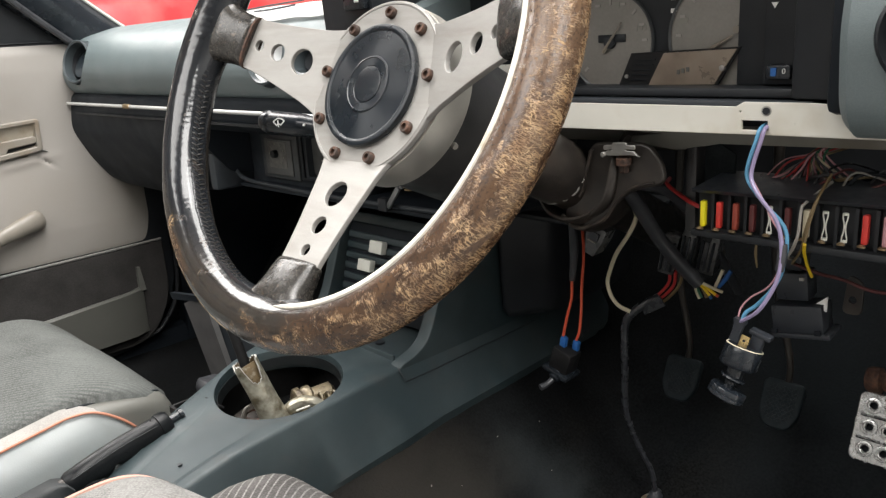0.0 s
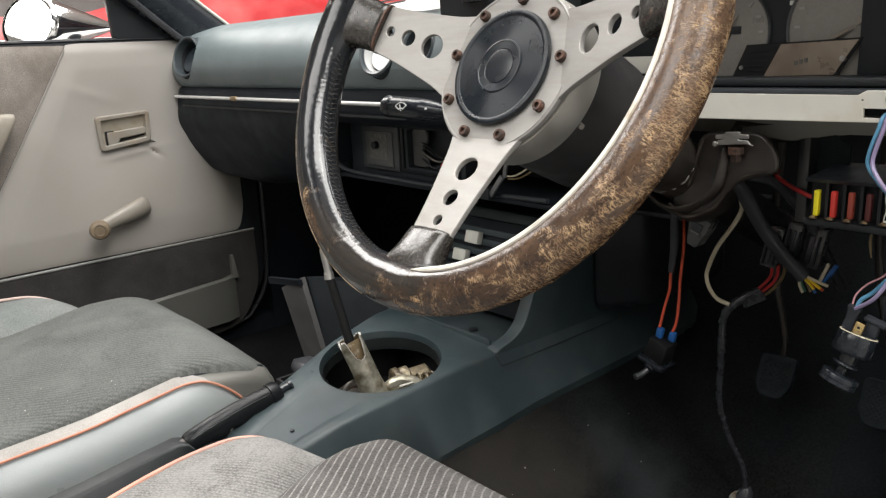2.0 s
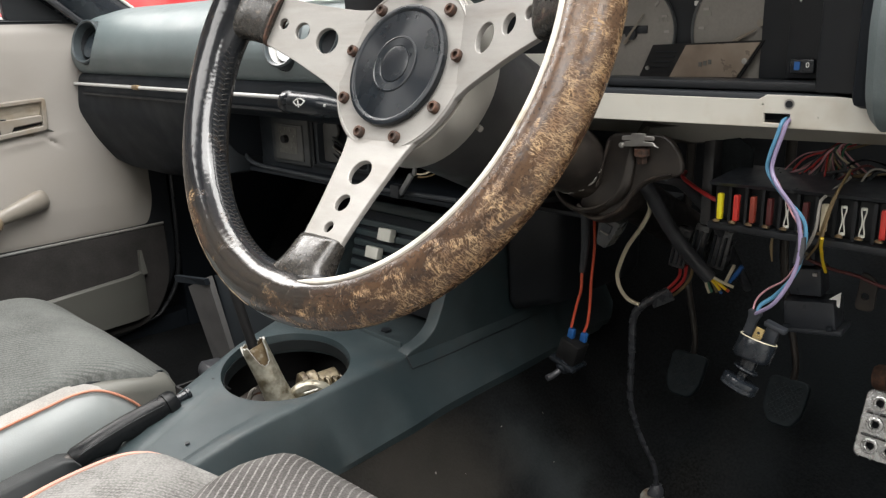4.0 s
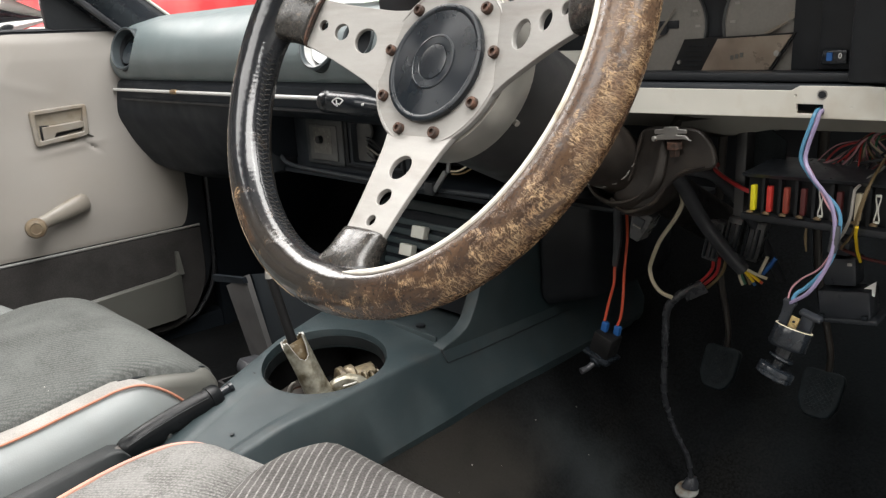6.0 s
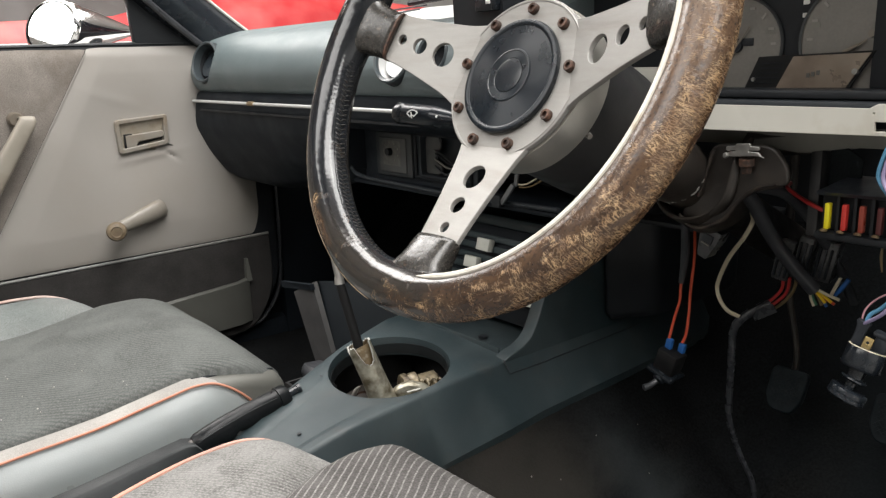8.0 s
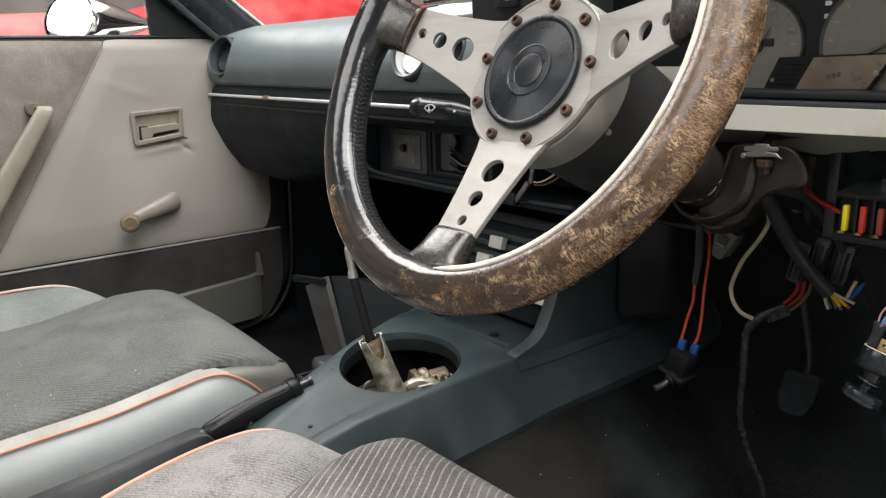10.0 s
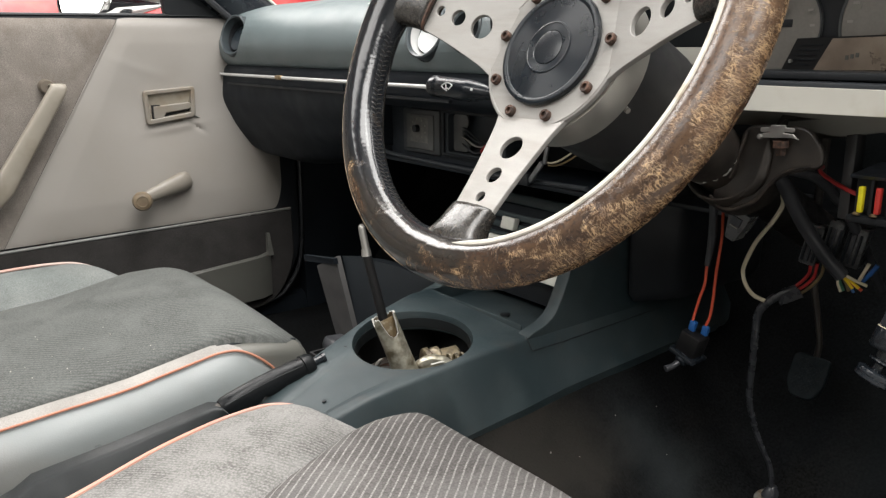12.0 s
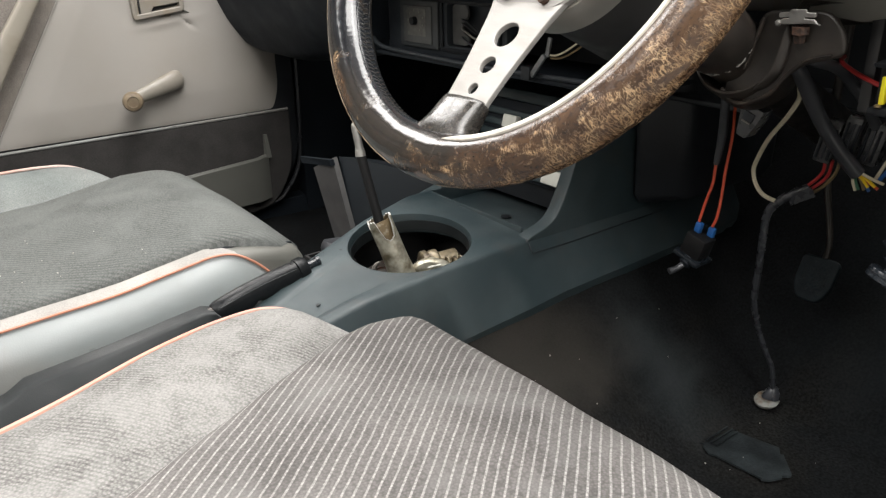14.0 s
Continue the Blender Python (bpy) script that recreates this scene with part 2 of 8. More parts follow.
M_MATTBLACK = mat("matt_black", (0.007, 0.007, 0.0075), 0.6, vary=0.2, scale=30, bump=0.15, bump_scale=600, spec=0.28)
M_SHROUD = mat("shroud_plastic", (0.0105, 0.0128, 0.0138), 0.5, vary=0.12, scale=14, bump=0.15, bump_scale=900, spec=0.28)
M_GRIP = mat("grip_plastic", (0.0075, 0.0085, 0.0095), 0.36, vary=0.2, scale=30, bump=0.2, bump_scale=500, spec=0.22)
M_RELAY = mat("relay_plastic", (0.030, 0.034, 0.041), 0.36, spec=0.4, vary=0.15, scale=40, bump=0.05, bump_scale=400)
M_PLUGGREY = mat("smoky_plastic", (0.060, 0.062, 0.064), 0.3, vary=0.2, scale=60)
M_HARNESS = mat("harness_tape", (0.036, 0.038, 0.043), 0.28, vary=0.18, scale=40, bump=0.05, bump_scale=150)
M_BOLT = mat("brown_bolt", (0.055, 0.038, 0.031), 0.6, metal=0.4, vary=0.35, scale=200, bump=0.4, bump_scale=500, second=(0.120, 0.062, 0.042), second_scale=260)
M_COWL = mat("cowl_plastic", (0.024, 0.024, 0.025), 0.42, vary=0.15, scale=22, bump=0.12, bump_scale=900, second=(0.042, 0.041, 0.040), second_scale=16, second_at=0.60)
M_MATDUST = mat("dusty_mat", (0.0078, 0.0100, 0.0115), 0.85, vary=0.3, scale=22, fine=0.2, fine_scale=500, bump=0.5, bump_scale=300, second=(0.019, 0.024, 0.026), second_scale=34, second_at=0.55, second_soft=0.2, spec=0.2)
M_COVERDARK = mat("cover_dark", (0.011, 0.014, 0.017), 0.55, vary=0.15, scale=14, bump=0.15, bump_scale=700, spec=0.3)
M_PLUG = mat("plug_plastic", (0.20, 0.205, 0.19), 0.5, vary=0.15, scale=80, second=(0.12, 0.085, 0.055), second_scale=90, second_at=0.58)
M_PAPER = mat("white_sheet", (0.78, 0.78, 0.77), 0.55, vary=0.03, scale=8, bump=0.1, bump_scale=60)
M_PEDAL = mat("pedal_rubber", (0.0115, 0.0175, 0.0210), 0.65, spec=0.25, vary=0.25, scale=60, bump=0.2, bump_scale=400)
M_BEIGE = mat("beige_plastic", (0.205, 0.187, 0.160), 0.42, vary=0.10, scale=30, bump=0.05, bump_scale=200, second=(0.15, 0.115, 0.078), second_scale=28,
              second_at=0.62, second_soft=0.15)
M_RECESSBEIGE = mat("recess_beige", (0.335, 0.300, 0.245), 0.4, vary=0.10, scale=30, second=(0.22, 0.18, 0.13), second_scale=40, second_at=0.64, second_soft=0.15)
M_KNOB = mat("brown_plastic", (0.165, 0.128, 0.085), 0.4, vary=0.15, scale=40, second=(0.11, 0.08, 0.05), second_scale=60)
M_CHROME = mat("bright_trim", (0.66, 0.66, 0.65), 0.30, metal=0.35, vary=0.03, scale=12, rough_vary=0.02)
M_POLISH = mat("polished_chrome", (0.85, 0.85, 0.85), 0.10, metal=1.0, vary=0.02, scale=10, rough_vary=0.02)
M_ALU = mat("brushed_alloy", (0.325, 0.315, 0.300), 0.55, metal=0.40, vary=0.04, scale=30, fine=0.06, fine_scale=900, rough_vary=0.06, bump=0.03, bump_scale=700,
            stretch=(1, 1, 6), second=(0.270, 0.255, 0.236), second_scale=14, second_at=0.6)
M_BOSS = mat("boss_alloy", (0.62, 0.60, 0.55), 0.40, metal=0.80, vary=0.1, scale=25, bump=0.08, bump_scale=400)
M_RUST = mat("rusty_steel", (0.075, 0.042, 0.031), 0.75, metal=0.3, vary=0.35, scale=160, bump=0.5, bump_scale=500, second=(0.13, 0.062, 0.038), second_scale=220)
M_COLUMN = mat("painted_column", (0.0265, 0.0225, 0.0195), 0.40, metal=0.1, vary=0.3, scale=40, bump=0.2, bump_scale=260, second=(0.040, 0.032, 0.026), second_scale=28, second_at=0.60)
M_WORNGLINT = mat("worn_or_lit_edge", (0.048, 0.038, 0.030), 0.42, metal=0.4, vary=0.35, scale=90, bump=0.3, bump_scale=300, second=(0.024, 0.020, 0.018), second_scale=110, second_at=0.50)
M_LIP = mat("broken_lip", (0.46, 0.45, 0.42), 0.5, metal=0.4, vary=0.25, scale=200, bump=0.2)
M_CHIP = mat("chipped_edge", (0.20, 0.195, 0.18), 0.5, vary=0.4, scale=200, second=(0.07, 0.06, 0.05), second_scale=260)
M_STEEL = mat("grey_steel", (0.40, 0.39, 0.37), 0.4, metal=0.9, vary=0.2, scale=60, bump=0.1)
M_STEELBRIGHT = mat("polished_alloy", (0.58, 0.585, 0.585), 0.24, metal=0.9, vary=0.12, scale=60, bump=0.25, bump_scale=300)
M_STEELDARK = mat("tarnished_steel", (0.21, 0.215, 0.22), 0.4, metal=0.7, vary=0.25, scale=80)
M_CAST = mat("dirty_casting", (0.46, 0.44, 0.36), 0.38, metal=0.5, vary=0.3, scale=70, bump=0.5, bump_scale=240, second=(0.15, 0.128, 0.085), second_scale=75, second_at=0.54, second_soft=0.12)
M_BORE = mat("greasy_bore", (0.17, 0.125, 0.070), 0.35, metal=0.3, vary=0.3, scale=80, bump=0.4, bump_scale=200, second=(0.40, 0.36, 0.28), second_scale=110, second_at=0.60, second_soft=0.08)
M_GREASE = mat("greasy_metal", (0.215, 0.178, 0.115), 0.36, metal=0.35, vary=0.35, scale=60, bump=0.7, bump_scale=180, second=(0.055, 0.042, 0.028), second_scale=65, second_at=0.51, second_soft=0.08)
M_PAINT = mat("cream_paint", (0.66, 0.645, 0.585), 0.4, vary=0.05, scale=14, second=(0.50, 0.455, 0.37), second_scale=18, second_at=0.66, second_soft=0.12)
# darker copy of the rail paint; the underside's shade put into its colour
M_RAILSHADE = mat("shaded_rail_paint", (0.235, 0.228, 0.205), 0.6, vary=0.12, scale=18, second=(0.16, 0.145, 0.12), second_scale=14, second_at=0.58)
M_CARPET = mat("black_carpet", (0.0073, 0.0078, 0.0083), 1.0, vary=0.3, scale=9, fine=0.55, fine_scale=330, bump=0.8, bump_scale=420,
               second=(0.016, 0.015, 0.0135), second_scale=5.0, second_at=0.64, second_soft=0.12, spec=0.06)
M_SIDEVINYL = mat("seat_side_vinyl", (0.180, 0.197, 0.198), 0.36, vary=0.06, scale=7, bump=0.18, bump_scale=700, second=(0.175, 0.17, 0.16), second_scale=6, second_at=0.58, second_soft=0.2)
M_FRONTVINYL = mat("seat_front_vinyl", (0.100, 0.099, 0.088), 0.5, vary=0.08, scale=9, bump=0.2, bump_scale=700)
M_PIPING = mat("orange_piping", (0.40, 0.145, 0.080), 0.5, vary=0.15, scale=30, second=(0.50, 0.27, 0.20), second_scale=8, second_at=0.60, second_soft=0.2)
M_PIPING_FADED = mat("faded_piping", (0.42, 0.245, 0.195), 0.6, vary=0.12, scale=30, second=(0.54, 0.24, 0.16), second_scale=7, second_at=0.62, second_soft=0.2)
M_PIPING_PALE = mat("bleached_piping", (0.52, 0.40, 0.36), 0.6, vary=0.12, scale=30, second=(0.55, 0.25, 0.18), second_scale=7, second_at=0.66, second_soft=0.15)
M_BOLSTER_PALE = mat("bolster_cloth_pale", (0.275, 0.262, 0.246), 0.95, vary=0.16, scale=16, fine=0.12, fine_scale=750, bump=0.4, bump_scale=750,
                     second=(0.19, 0.185, 0.175), second_scale=9, second_at=0.60, second_soft=0.2, spec=0.1)
M_BOLSTER_FAR = mat("bolster_cloth_grey", (0.132, 0.144, 0.140), 0.95, vary=0.16, scale=16, fine=0.25, fine_scale=750, bump=0.5, bump_scale=750,
                    second=(0.20, 0.205, 0.198), second_scale=9, second_at=0.58, second_soft=0.2, spec=0.1)
M_BRASS = mat("brass", (0.62, 0.47, 0.22), 0.35, metal=0.9, vary=0.15, scale=60)
M_DULLBRASS = mat("dull_brass", (0.34, 0.25, 0.15), 0.4, metal=0.8, vary=0.3, scale=300)
M_GLASSDUST = mat("gauge_face", (0.245, 0.232, 0.212), 0.5, vary=0.14, scale=24, fine=0.05, second=(0.125, 0.115, 0.102), second_scale=13, second_at=0.54, second_soft=0.2)
M_PLATE = mat("worn_plate", (0.30, 0.25, 0.20), 0.34, metal=0.45, vary=0.16, scale=34, second=(0.20, 0.155, 0.12), second_scale=22, second_at=0.55)
M_WHITE = mat("white_print", (0.80, 0.80, 0.78), 0.5, vary=0.03)
M_DIRTYWHITE = mat("dirty_white_plastic", (0.66, 0.66, 0.60), 0.45, vary=0.08, scale=60)
M_BLUE = mat("blue_plastic", (0.018, 0.10, 0.32), 0.4, vary=0.1, scale=60)
M_YELLOW = mat("yellow_plastic", (0.86, 0.76, 0.02), 0.4, vary=0.06, scale=60)
M_RED = mat("red_plastic", (0.62, 0.045, 0.035), 0.35, vary=0.12, scale=60)
M_REDBROWN = mat("brown_red_plastic", (0.30, 0.055, 0.035), 0.35, vary=0.15, scale=60)
M_MAROON = mat("maroon_plastic", (0.085, 0.018, 0.018), 0.35, vary=0.15, scale=60)
M_WIREWHITE = mat("white_wire", (0.60, 0.54, 0.40), 0.45, vary=0.08, scale=50)
M_WIREORANGE = mat("orange_wire", (0.52, 0.075, 0.035), 0.42, vary=0.1, scale=50)
M_WIRELAV = mat("lavender_wire", (0.31, 0.26, 0.42), 0.42, vary=0.06, scale=50)
M_WIREBLUE = mat("light_blue_wire", (0.10, 0.28, 0.44), 0.42, vary=0.06, scale=50)
M_WIREYELLOW = mat("yellow_wire", (0.80, 0.55, 0.02), 0.42, vary=0.06, scale=50)
M_WIREBROWN = mat("brown_wire", (0.16, 0.115, 0.055), 0.5, vary=0.15, scale=50)
M_WIREGREY = mat("grey_wire", (0.28, 0.265, 0.24), 0.5, vary=0.1, scale=50)
M_WIRERED = mat("red_wire", (0.42, 0.03, 0.03), 0.42, vary=0.1, scale=50)
M_CLOCKFACE = mat("clock_face", (0.088, 0.090, 0.088), 0.5, vary=0.15, scale=60)
# charcoal made paler, light put into the colour; also for a rail highlight
M_CLOCKPLATE = mat("clock_plate", (0.125, 0.122, 0.112), 0.5, vary=0.3, scale=120)
M_CHARCOALLIT = mat("lit_charcoal", (0.026, 0.031, 0.037), 0.5, vary=0.12, scale=20, bump=0.1, bump_scale=900)
M_CLOCKFRAME = mat("clock_frame", (0.050, 0.054, 0.056), 0.45, vary=0.12, scale=40)
M_WIREPINK = mat("pink_wire", (0.52, 0.27, 0.30), 0.45, vary=0.1, scale=50)
M_WIREGREEN = mat("green_wire", (0.03, 0.13, 0.07), 0.42, vary=0.1, scale=50)
M_CARRED = mat("red_car_paint", (0.40, 0.022, 0.026), 0.42, vary=0.10, scale=3, second=(0.50, 0.090, 0.080), second_scale=7, second_at=0.54, second_soft=0.16, bump=0.4, bump_scale=9)
M_CABIN = mat("dusty_cabin_glass", (0.034, 0.026, 0.022), 0.55, vary=0.25, scale=5)
M_CARWHITE = mat("white_car_paint", (0.78, 0.78, 0.76), 0.3, vary=0.03, scale=3, coat=0.4)
M_WALL = mat("workshop_wall", (0.70, 0.70, 0.68), 0.8, vary=0.06, scale=2, bump=0.2, bump_scale=60)
M_CONCRETE = mat("concrete", (0.30, 0.295, 0.285), 0.75, vary=0.15, scale=2.5, bump=0.3, bump_scale=80)
M_MIRROR = mat("mirror_glass", (0.92, 0.93, 0.93), 0.02, metal=1.0, vary=0.0, rough_vary=0.0)
M_COREEDGE = mat("bare_core_edge", (0.60, 0.57, 0.51), 0.35, vary=0.15, scale=60, second=(0.34, 0.25, 0.15), second_scale=45, second_at=0.62, second_soft=0.08)
M_TAN = mat("tan_edge", (0.50, 0.40, 0.28), 0.6, vary=0.3, scale=120, second=(0.20, 0.12, 0.06), second_scale=150)
M_LEATHER = rim_leather("worn_leather")
M_SLEEVE = mat("sleeve_leather", (0.018, 0.017, 0.016), 0.25, vary=0.3, scale=60, bump=0.20, bump_scale=150, rough_vary=0.08, second=(0.085, 0.066, 0.050), second_scale=170, second_at=0.66, second_soft=0.03)
M_STRIPE = striped_cloth("striped_cloth", (0.125, 0.118, 0.114), (0.29, 0.28, 0.27), STRIPE_TURN, 0.0064, 0.0014)
M_BOLSTER = striped_cloth("bolster_cloth", (0.152, 0.148, 0.142), (0.200, 0.195, 0.187), 52.0, 0.0036, 0.0021, 0.36)
def stained(m, colour, scale, at, soft, most):
    """Soft blotches of another colour over a finished cloth."""
    n, l, bsdf = nodes_of(m)
    old = bsdf.inputs["Base Color"].links[0].from_socket
    tc = n.new("ShaderNodeTexCoord")
    t = n.new("ShaderNodeTexNoise")
    t.inputs["Scale"].default_value, t.inputs["Detail"].default_value, t.inputs["Distortion"].default_value = scale, 9.0, 0.6
    l.new(tc.outputs["Object"], t.inputs["Vector"])
    r = n.new("ShaderNodeMapRange")
    r.inputs["From Min"].default_value, r.inputs["From Max"].default_value, r.inputs["To Max"].default_value = at - soft, at + soft, most
    l.new(t.outputs["Fac"], r.inputs["Value"])
    mix = n.new("ShaderNodeMix")
    mix.data_type = "RGBA"
    l.new(r.outputs[0], mix.inputs["Factor"])
    l.new(old, mix.inputs["A"])
    mix.inputs["B"].default_value = (*colour, 1)
    l.new(mix.outputs["Result"], bsdf.inputs["Base Color"])


def dust_or_haze(m, colour, at, size, turn, most):
    """One ragged-edged cloud of dust or painted haze, at a place on the thing."""
    n, l, bsdf = nodes_of(m)
    old = bsdf.inputs["Base Color"].links[0].from_socket
    tc = n.new("ShaderNodeTexCoord")
    mp = n.new("ShaderNodeMapping")
    mp.vector_type = "TEXTURE"
    mp.inputs["Location"].default_value = at
    mp.inputs["Rotation"].default_value = (0, 0, radians(turn))
    mp.inputs["Scale"].default_value = size
    l.new(tc.outputs["Object"], mp.inputs[0])
    far = n.new("ShaderNodeVectorMath")
    far.operation = "LENGTH"
    l.new(mp.outputs[0], far.inputs[0])
    t = n.new("ShaderNodeTexNoise")
    t.inputs["Scale"].default_value, t.inputs["Detail"].default_value, t.inputs["Distortion"].default_value = 11.0, 8.0, 0.5
    l.new(tc.outputs["Object"], t.inputs["Vector"])
    add = n.new("ShaderNodeMath")
    add.operation = "MULTIPLY_ADD"
    l.new(t.outputs["Fac"], add.inputs[0])
    add.inputs[1].default_value = 1.6
    l.new(far.outputs["Value"], add.inputs[2])
    r = n.new("ShaderNodeMapRange")
    r.interpolation_type = "SMOOTHSTEP"
    r.inputs["From Min"].default_value, r.inputs["From Max"].default_value = 0.75, 1.9
    r.inputs["To Min"].default_value, r.inputs["To Max"].default_value = most, 0.0
    l.new(add.outputs[0], r.inputs["Value"])
    mix = n.new("ShaderNodeMix")
    mix.data_type = "RGBA"
    l.new(r.outputs[0], mix.inputs["Factor"])
    l.new(old, mix.inputs["A"])
    mix.inputs["B"].default_value = (*colour, 1)
    l.new(mix.outputs["Result"], bsdf.inputs["Base Color"])


def scratched(m, colour):
    """A web of fine pale scratches."""
    n, l, bsdf = nodes_of(m)
    old = bsdf.inputs["Base Color"].links[0].from_socket
    tc = n.new("ShaderNodeTexCoord")
    out = None
    for scale, wide in ((130, 0.012), (210, 0.014), (75, 0.006)):
        t = n.new("ShaderNodeTexNoise")
        t.inputs["Scale"].default_value, t.inputs["Detail"].default_value, t.inputs["Distortion"].default_value = scale, 2.0, 2.4
        l.new(tc.outputs["Object"], t.inputs["Vector"])
        a = n.new("ShaderNodeMath")
        a.operation = "SUBTRACT"
        l.new(t.outputs["Fac"], a.inputs[0])
        a.inputs[1].default_value = 0.5
        b = n.new("ShaderNodeMath")
        b.operation = "ABSOLUTE"
        l.new(a.outputs[0], b.inputs[0])
        r = n.new("ShaderNodeMapRange")
        r.inputs["From Max"].default_value, r.inputs["To Min"].default_value, r.inputs["To Max"].default_value = wide, 0.8, 0.0
        l.new(b.outputs[0], r.inputs["Value"])
        if out is None:
            out = r.outputs[0]
        else:
            mx = n.new("ShaderNodeMath")
            mx.operation = "MAXIMUM"
            l.new(out, mx.inputs[0])
            l.new(r.outputs[0], mx.inputs[1])
            out = mx.outputs[0]
    mix = n.new("ShaderNodeMix")
    mix.data_type = "RGBA"
    l.new(out, mix.inputs["Factor"])
    l.new(old, mix.inputs["A"])
    mix.inputs["B"].default_value = (*colour, 1)
    l.new(mix.outputs["Result"], bsdf.inputs["Base Color"])


stained(M_BOLSTER, (0.30, 0.295, 0.285), 30, 0.57, 0.2, 0.6)
stained(M_BOLSTER, (0.105, 0.102, 0.096), 30, 0.70, 0.06, 0.6)
stained(M_STRIPE, (0.21, 0.205, 0.20), 17, 0.62, 0.12, 0.45)
dust_or_haze(M_CARPET, (0.034, 0.039, 0.041), Vector((-0.440, 0.685, 0.02)) - FLOOR_AT, (0.12, 0.075, 0.3), 5, 0.7)
dust_or_haze(M_CARPET, (0.036, 0.033, 0.029), Vector((-0.485, 0.53, 0.02)) - FLOOR_AT, (0.10, 0.17, 0.3), 0, 0.8)
stained(M_DOORCLOTH, (0.150, 0.128, 0.110), 16, 0.56, 0.16, 0.55)
stained(M_CONSOLE, (0.052, 0.058, 0.059), 8, 0.57, 0.22, 0.5)
stained(M_CONSOLE, (0.058, 0.052, 0.046), 21, 0.64, 0.10, 0.35)
stained(M_SIDEVINYL, (0.140, 0.128, 0.112), 6, 0.56, 0.2, 0.6)
# haze over the dark toe board, put into the carpet's colour
dust_or_haze(M_CARPET, (0.020, 0.024, 0.027), Vector((-0.22, 0.93, 0.12)) - FLOOR_AT, (0.22, 0.16, 0.4), 0, 0.6)
scratched(M_SLEEVE, (0.13, 0.115, 0.095))
M_RIB = striped_cloth("ribbed_cloth", (0.084, 0.088, 0.085), (0.110, 0.114, 0.109), RIB_TURN, 0.0052, 0.0030, 0.26)
stained(M_RIB, (0.145, 0.152, 0.146), 10, 0.60, 0.16, 0.5)
M_HORN = mat("turned_black_plastic", (0.0062, 0.0095, 0.0135), 0.29, vary=0.2, scale=25, rough_vary=0.05, spec=0.5)
hn, hl, hb = nodes_of(M_HORN)
hb.inputs["Anisotropic"].default_value = 0.92
turned = hn.new("ShaderNodeTangent")
turned.direction_type, turned.axis = "RADIAL", "Z"
hl.new(turned.outputs[0], hb.inputs["Tangent"])
M_THREAD = mat("lacing_thread", (0.022, 0.020, 0.018), 0.35, vary=0.3, scale=200)
M_VENTWHITE = mat("white_vent_plastic", (0.72, 0.74, 0.75), 0.4, vary=0.04, scale=40)


# ---------------------------------------------------------------- building tools
def thing(name, at, label, category, group="", kind=""):
    ob = new(name)
    ob.location = at
    ob.empty_display_size = 0.03
    return tagged(ob, label, category, group, kind)


def world_of(ob):
    m = Matrix.Translation(ob.location)
    return (world_of(ob.parent) @ m) if ob.parent else m


def finish(name, me, material, parent, label="", smooth=40, origin=None):
    """Links a mesh whose vertices are in world metres under a thing or a part."""
    at = Vector(origin) if origin else (world_of(parent).translation if parent else Vector((0, 0, 0)))
    me.transform(Matrix.Translation(-at))
    if material:
        me.materials.append(material)
    me.shade_smooth()
    me.set_sharp_from_angle(angle=radians(smooth))
    ob = new(name, me)
    if parent:
        ob.parent = parent
        ob.location = at - world_of(parent).translation
    else:
        ob.location = at
    if label:
        ob["label"] = label
    return ob


def part(name, bm, material, parent, label="", smooth=40, origin=None):
    bmesh.ops.recalc_face_normals(bm, faces=bm.faces)
    me = bpy.data.meshes.new(name)
    bm.to_mesh(me)
    bm.free()
    return finish(name, me, material, parent, label, smooth, origin)


def solo(name, bm, material, label, category, group="", kind="", smooth=40, origin=None):
    """A thing that is one mesh."""
    if origin is None:
        bm.verts.ensure_lookup_table()
        lo = [min(v.co[i] for v in bm.verts) for i in range(3)]
        hi = [max(v.co[i] for v in bm.verts) for i in range(3)]
        origin = ((lo[0] + hi[0]) / 2, (lo[1] + hi[1]) / 2, lo[2])
    return tagged(part(name, bm, material, None, "", smooth, origin), label, category, group, kind)


def bm_box(x0, x1, y0, y1, z0, z1, bevel=0.0, segments=2, turn=None):
    bm = bmesh.new()
    bmesh.ops.create_cube(bm, size=1, matrix=Matrix.LocRotScale(((x0 + x1) / 2, (y0 + y1) / 2, (z0 + z1) / 2), None, (x1 - x0, y1 - y0, z1 - z0)))
    if bevel:
        bmesh.ops.bevel(bm, geom=bm.edges, offset=bevel, segments=segments, profile=0.5, affect="EDGES")
    if turn:
        bm.transform(turn)
    return bm


def about(at, rx=0, ry=0, rz=0):
    """A turn about a place."""
    return Matrix.Translation(at) @ pose(0, 0, 0, rx, ry, rz) @ Matrix.Translation(-Vector(at))


def axes_along(way, up=(0, 0, 1)):
    z = Vector(way).normalized()
    x = Vector(up).cross(z)
    x = x.normalized() if x.length > 1e-4 else Vector((1, 0, 0))
    return Matrix((x, z.cross(x), z)).transposed()


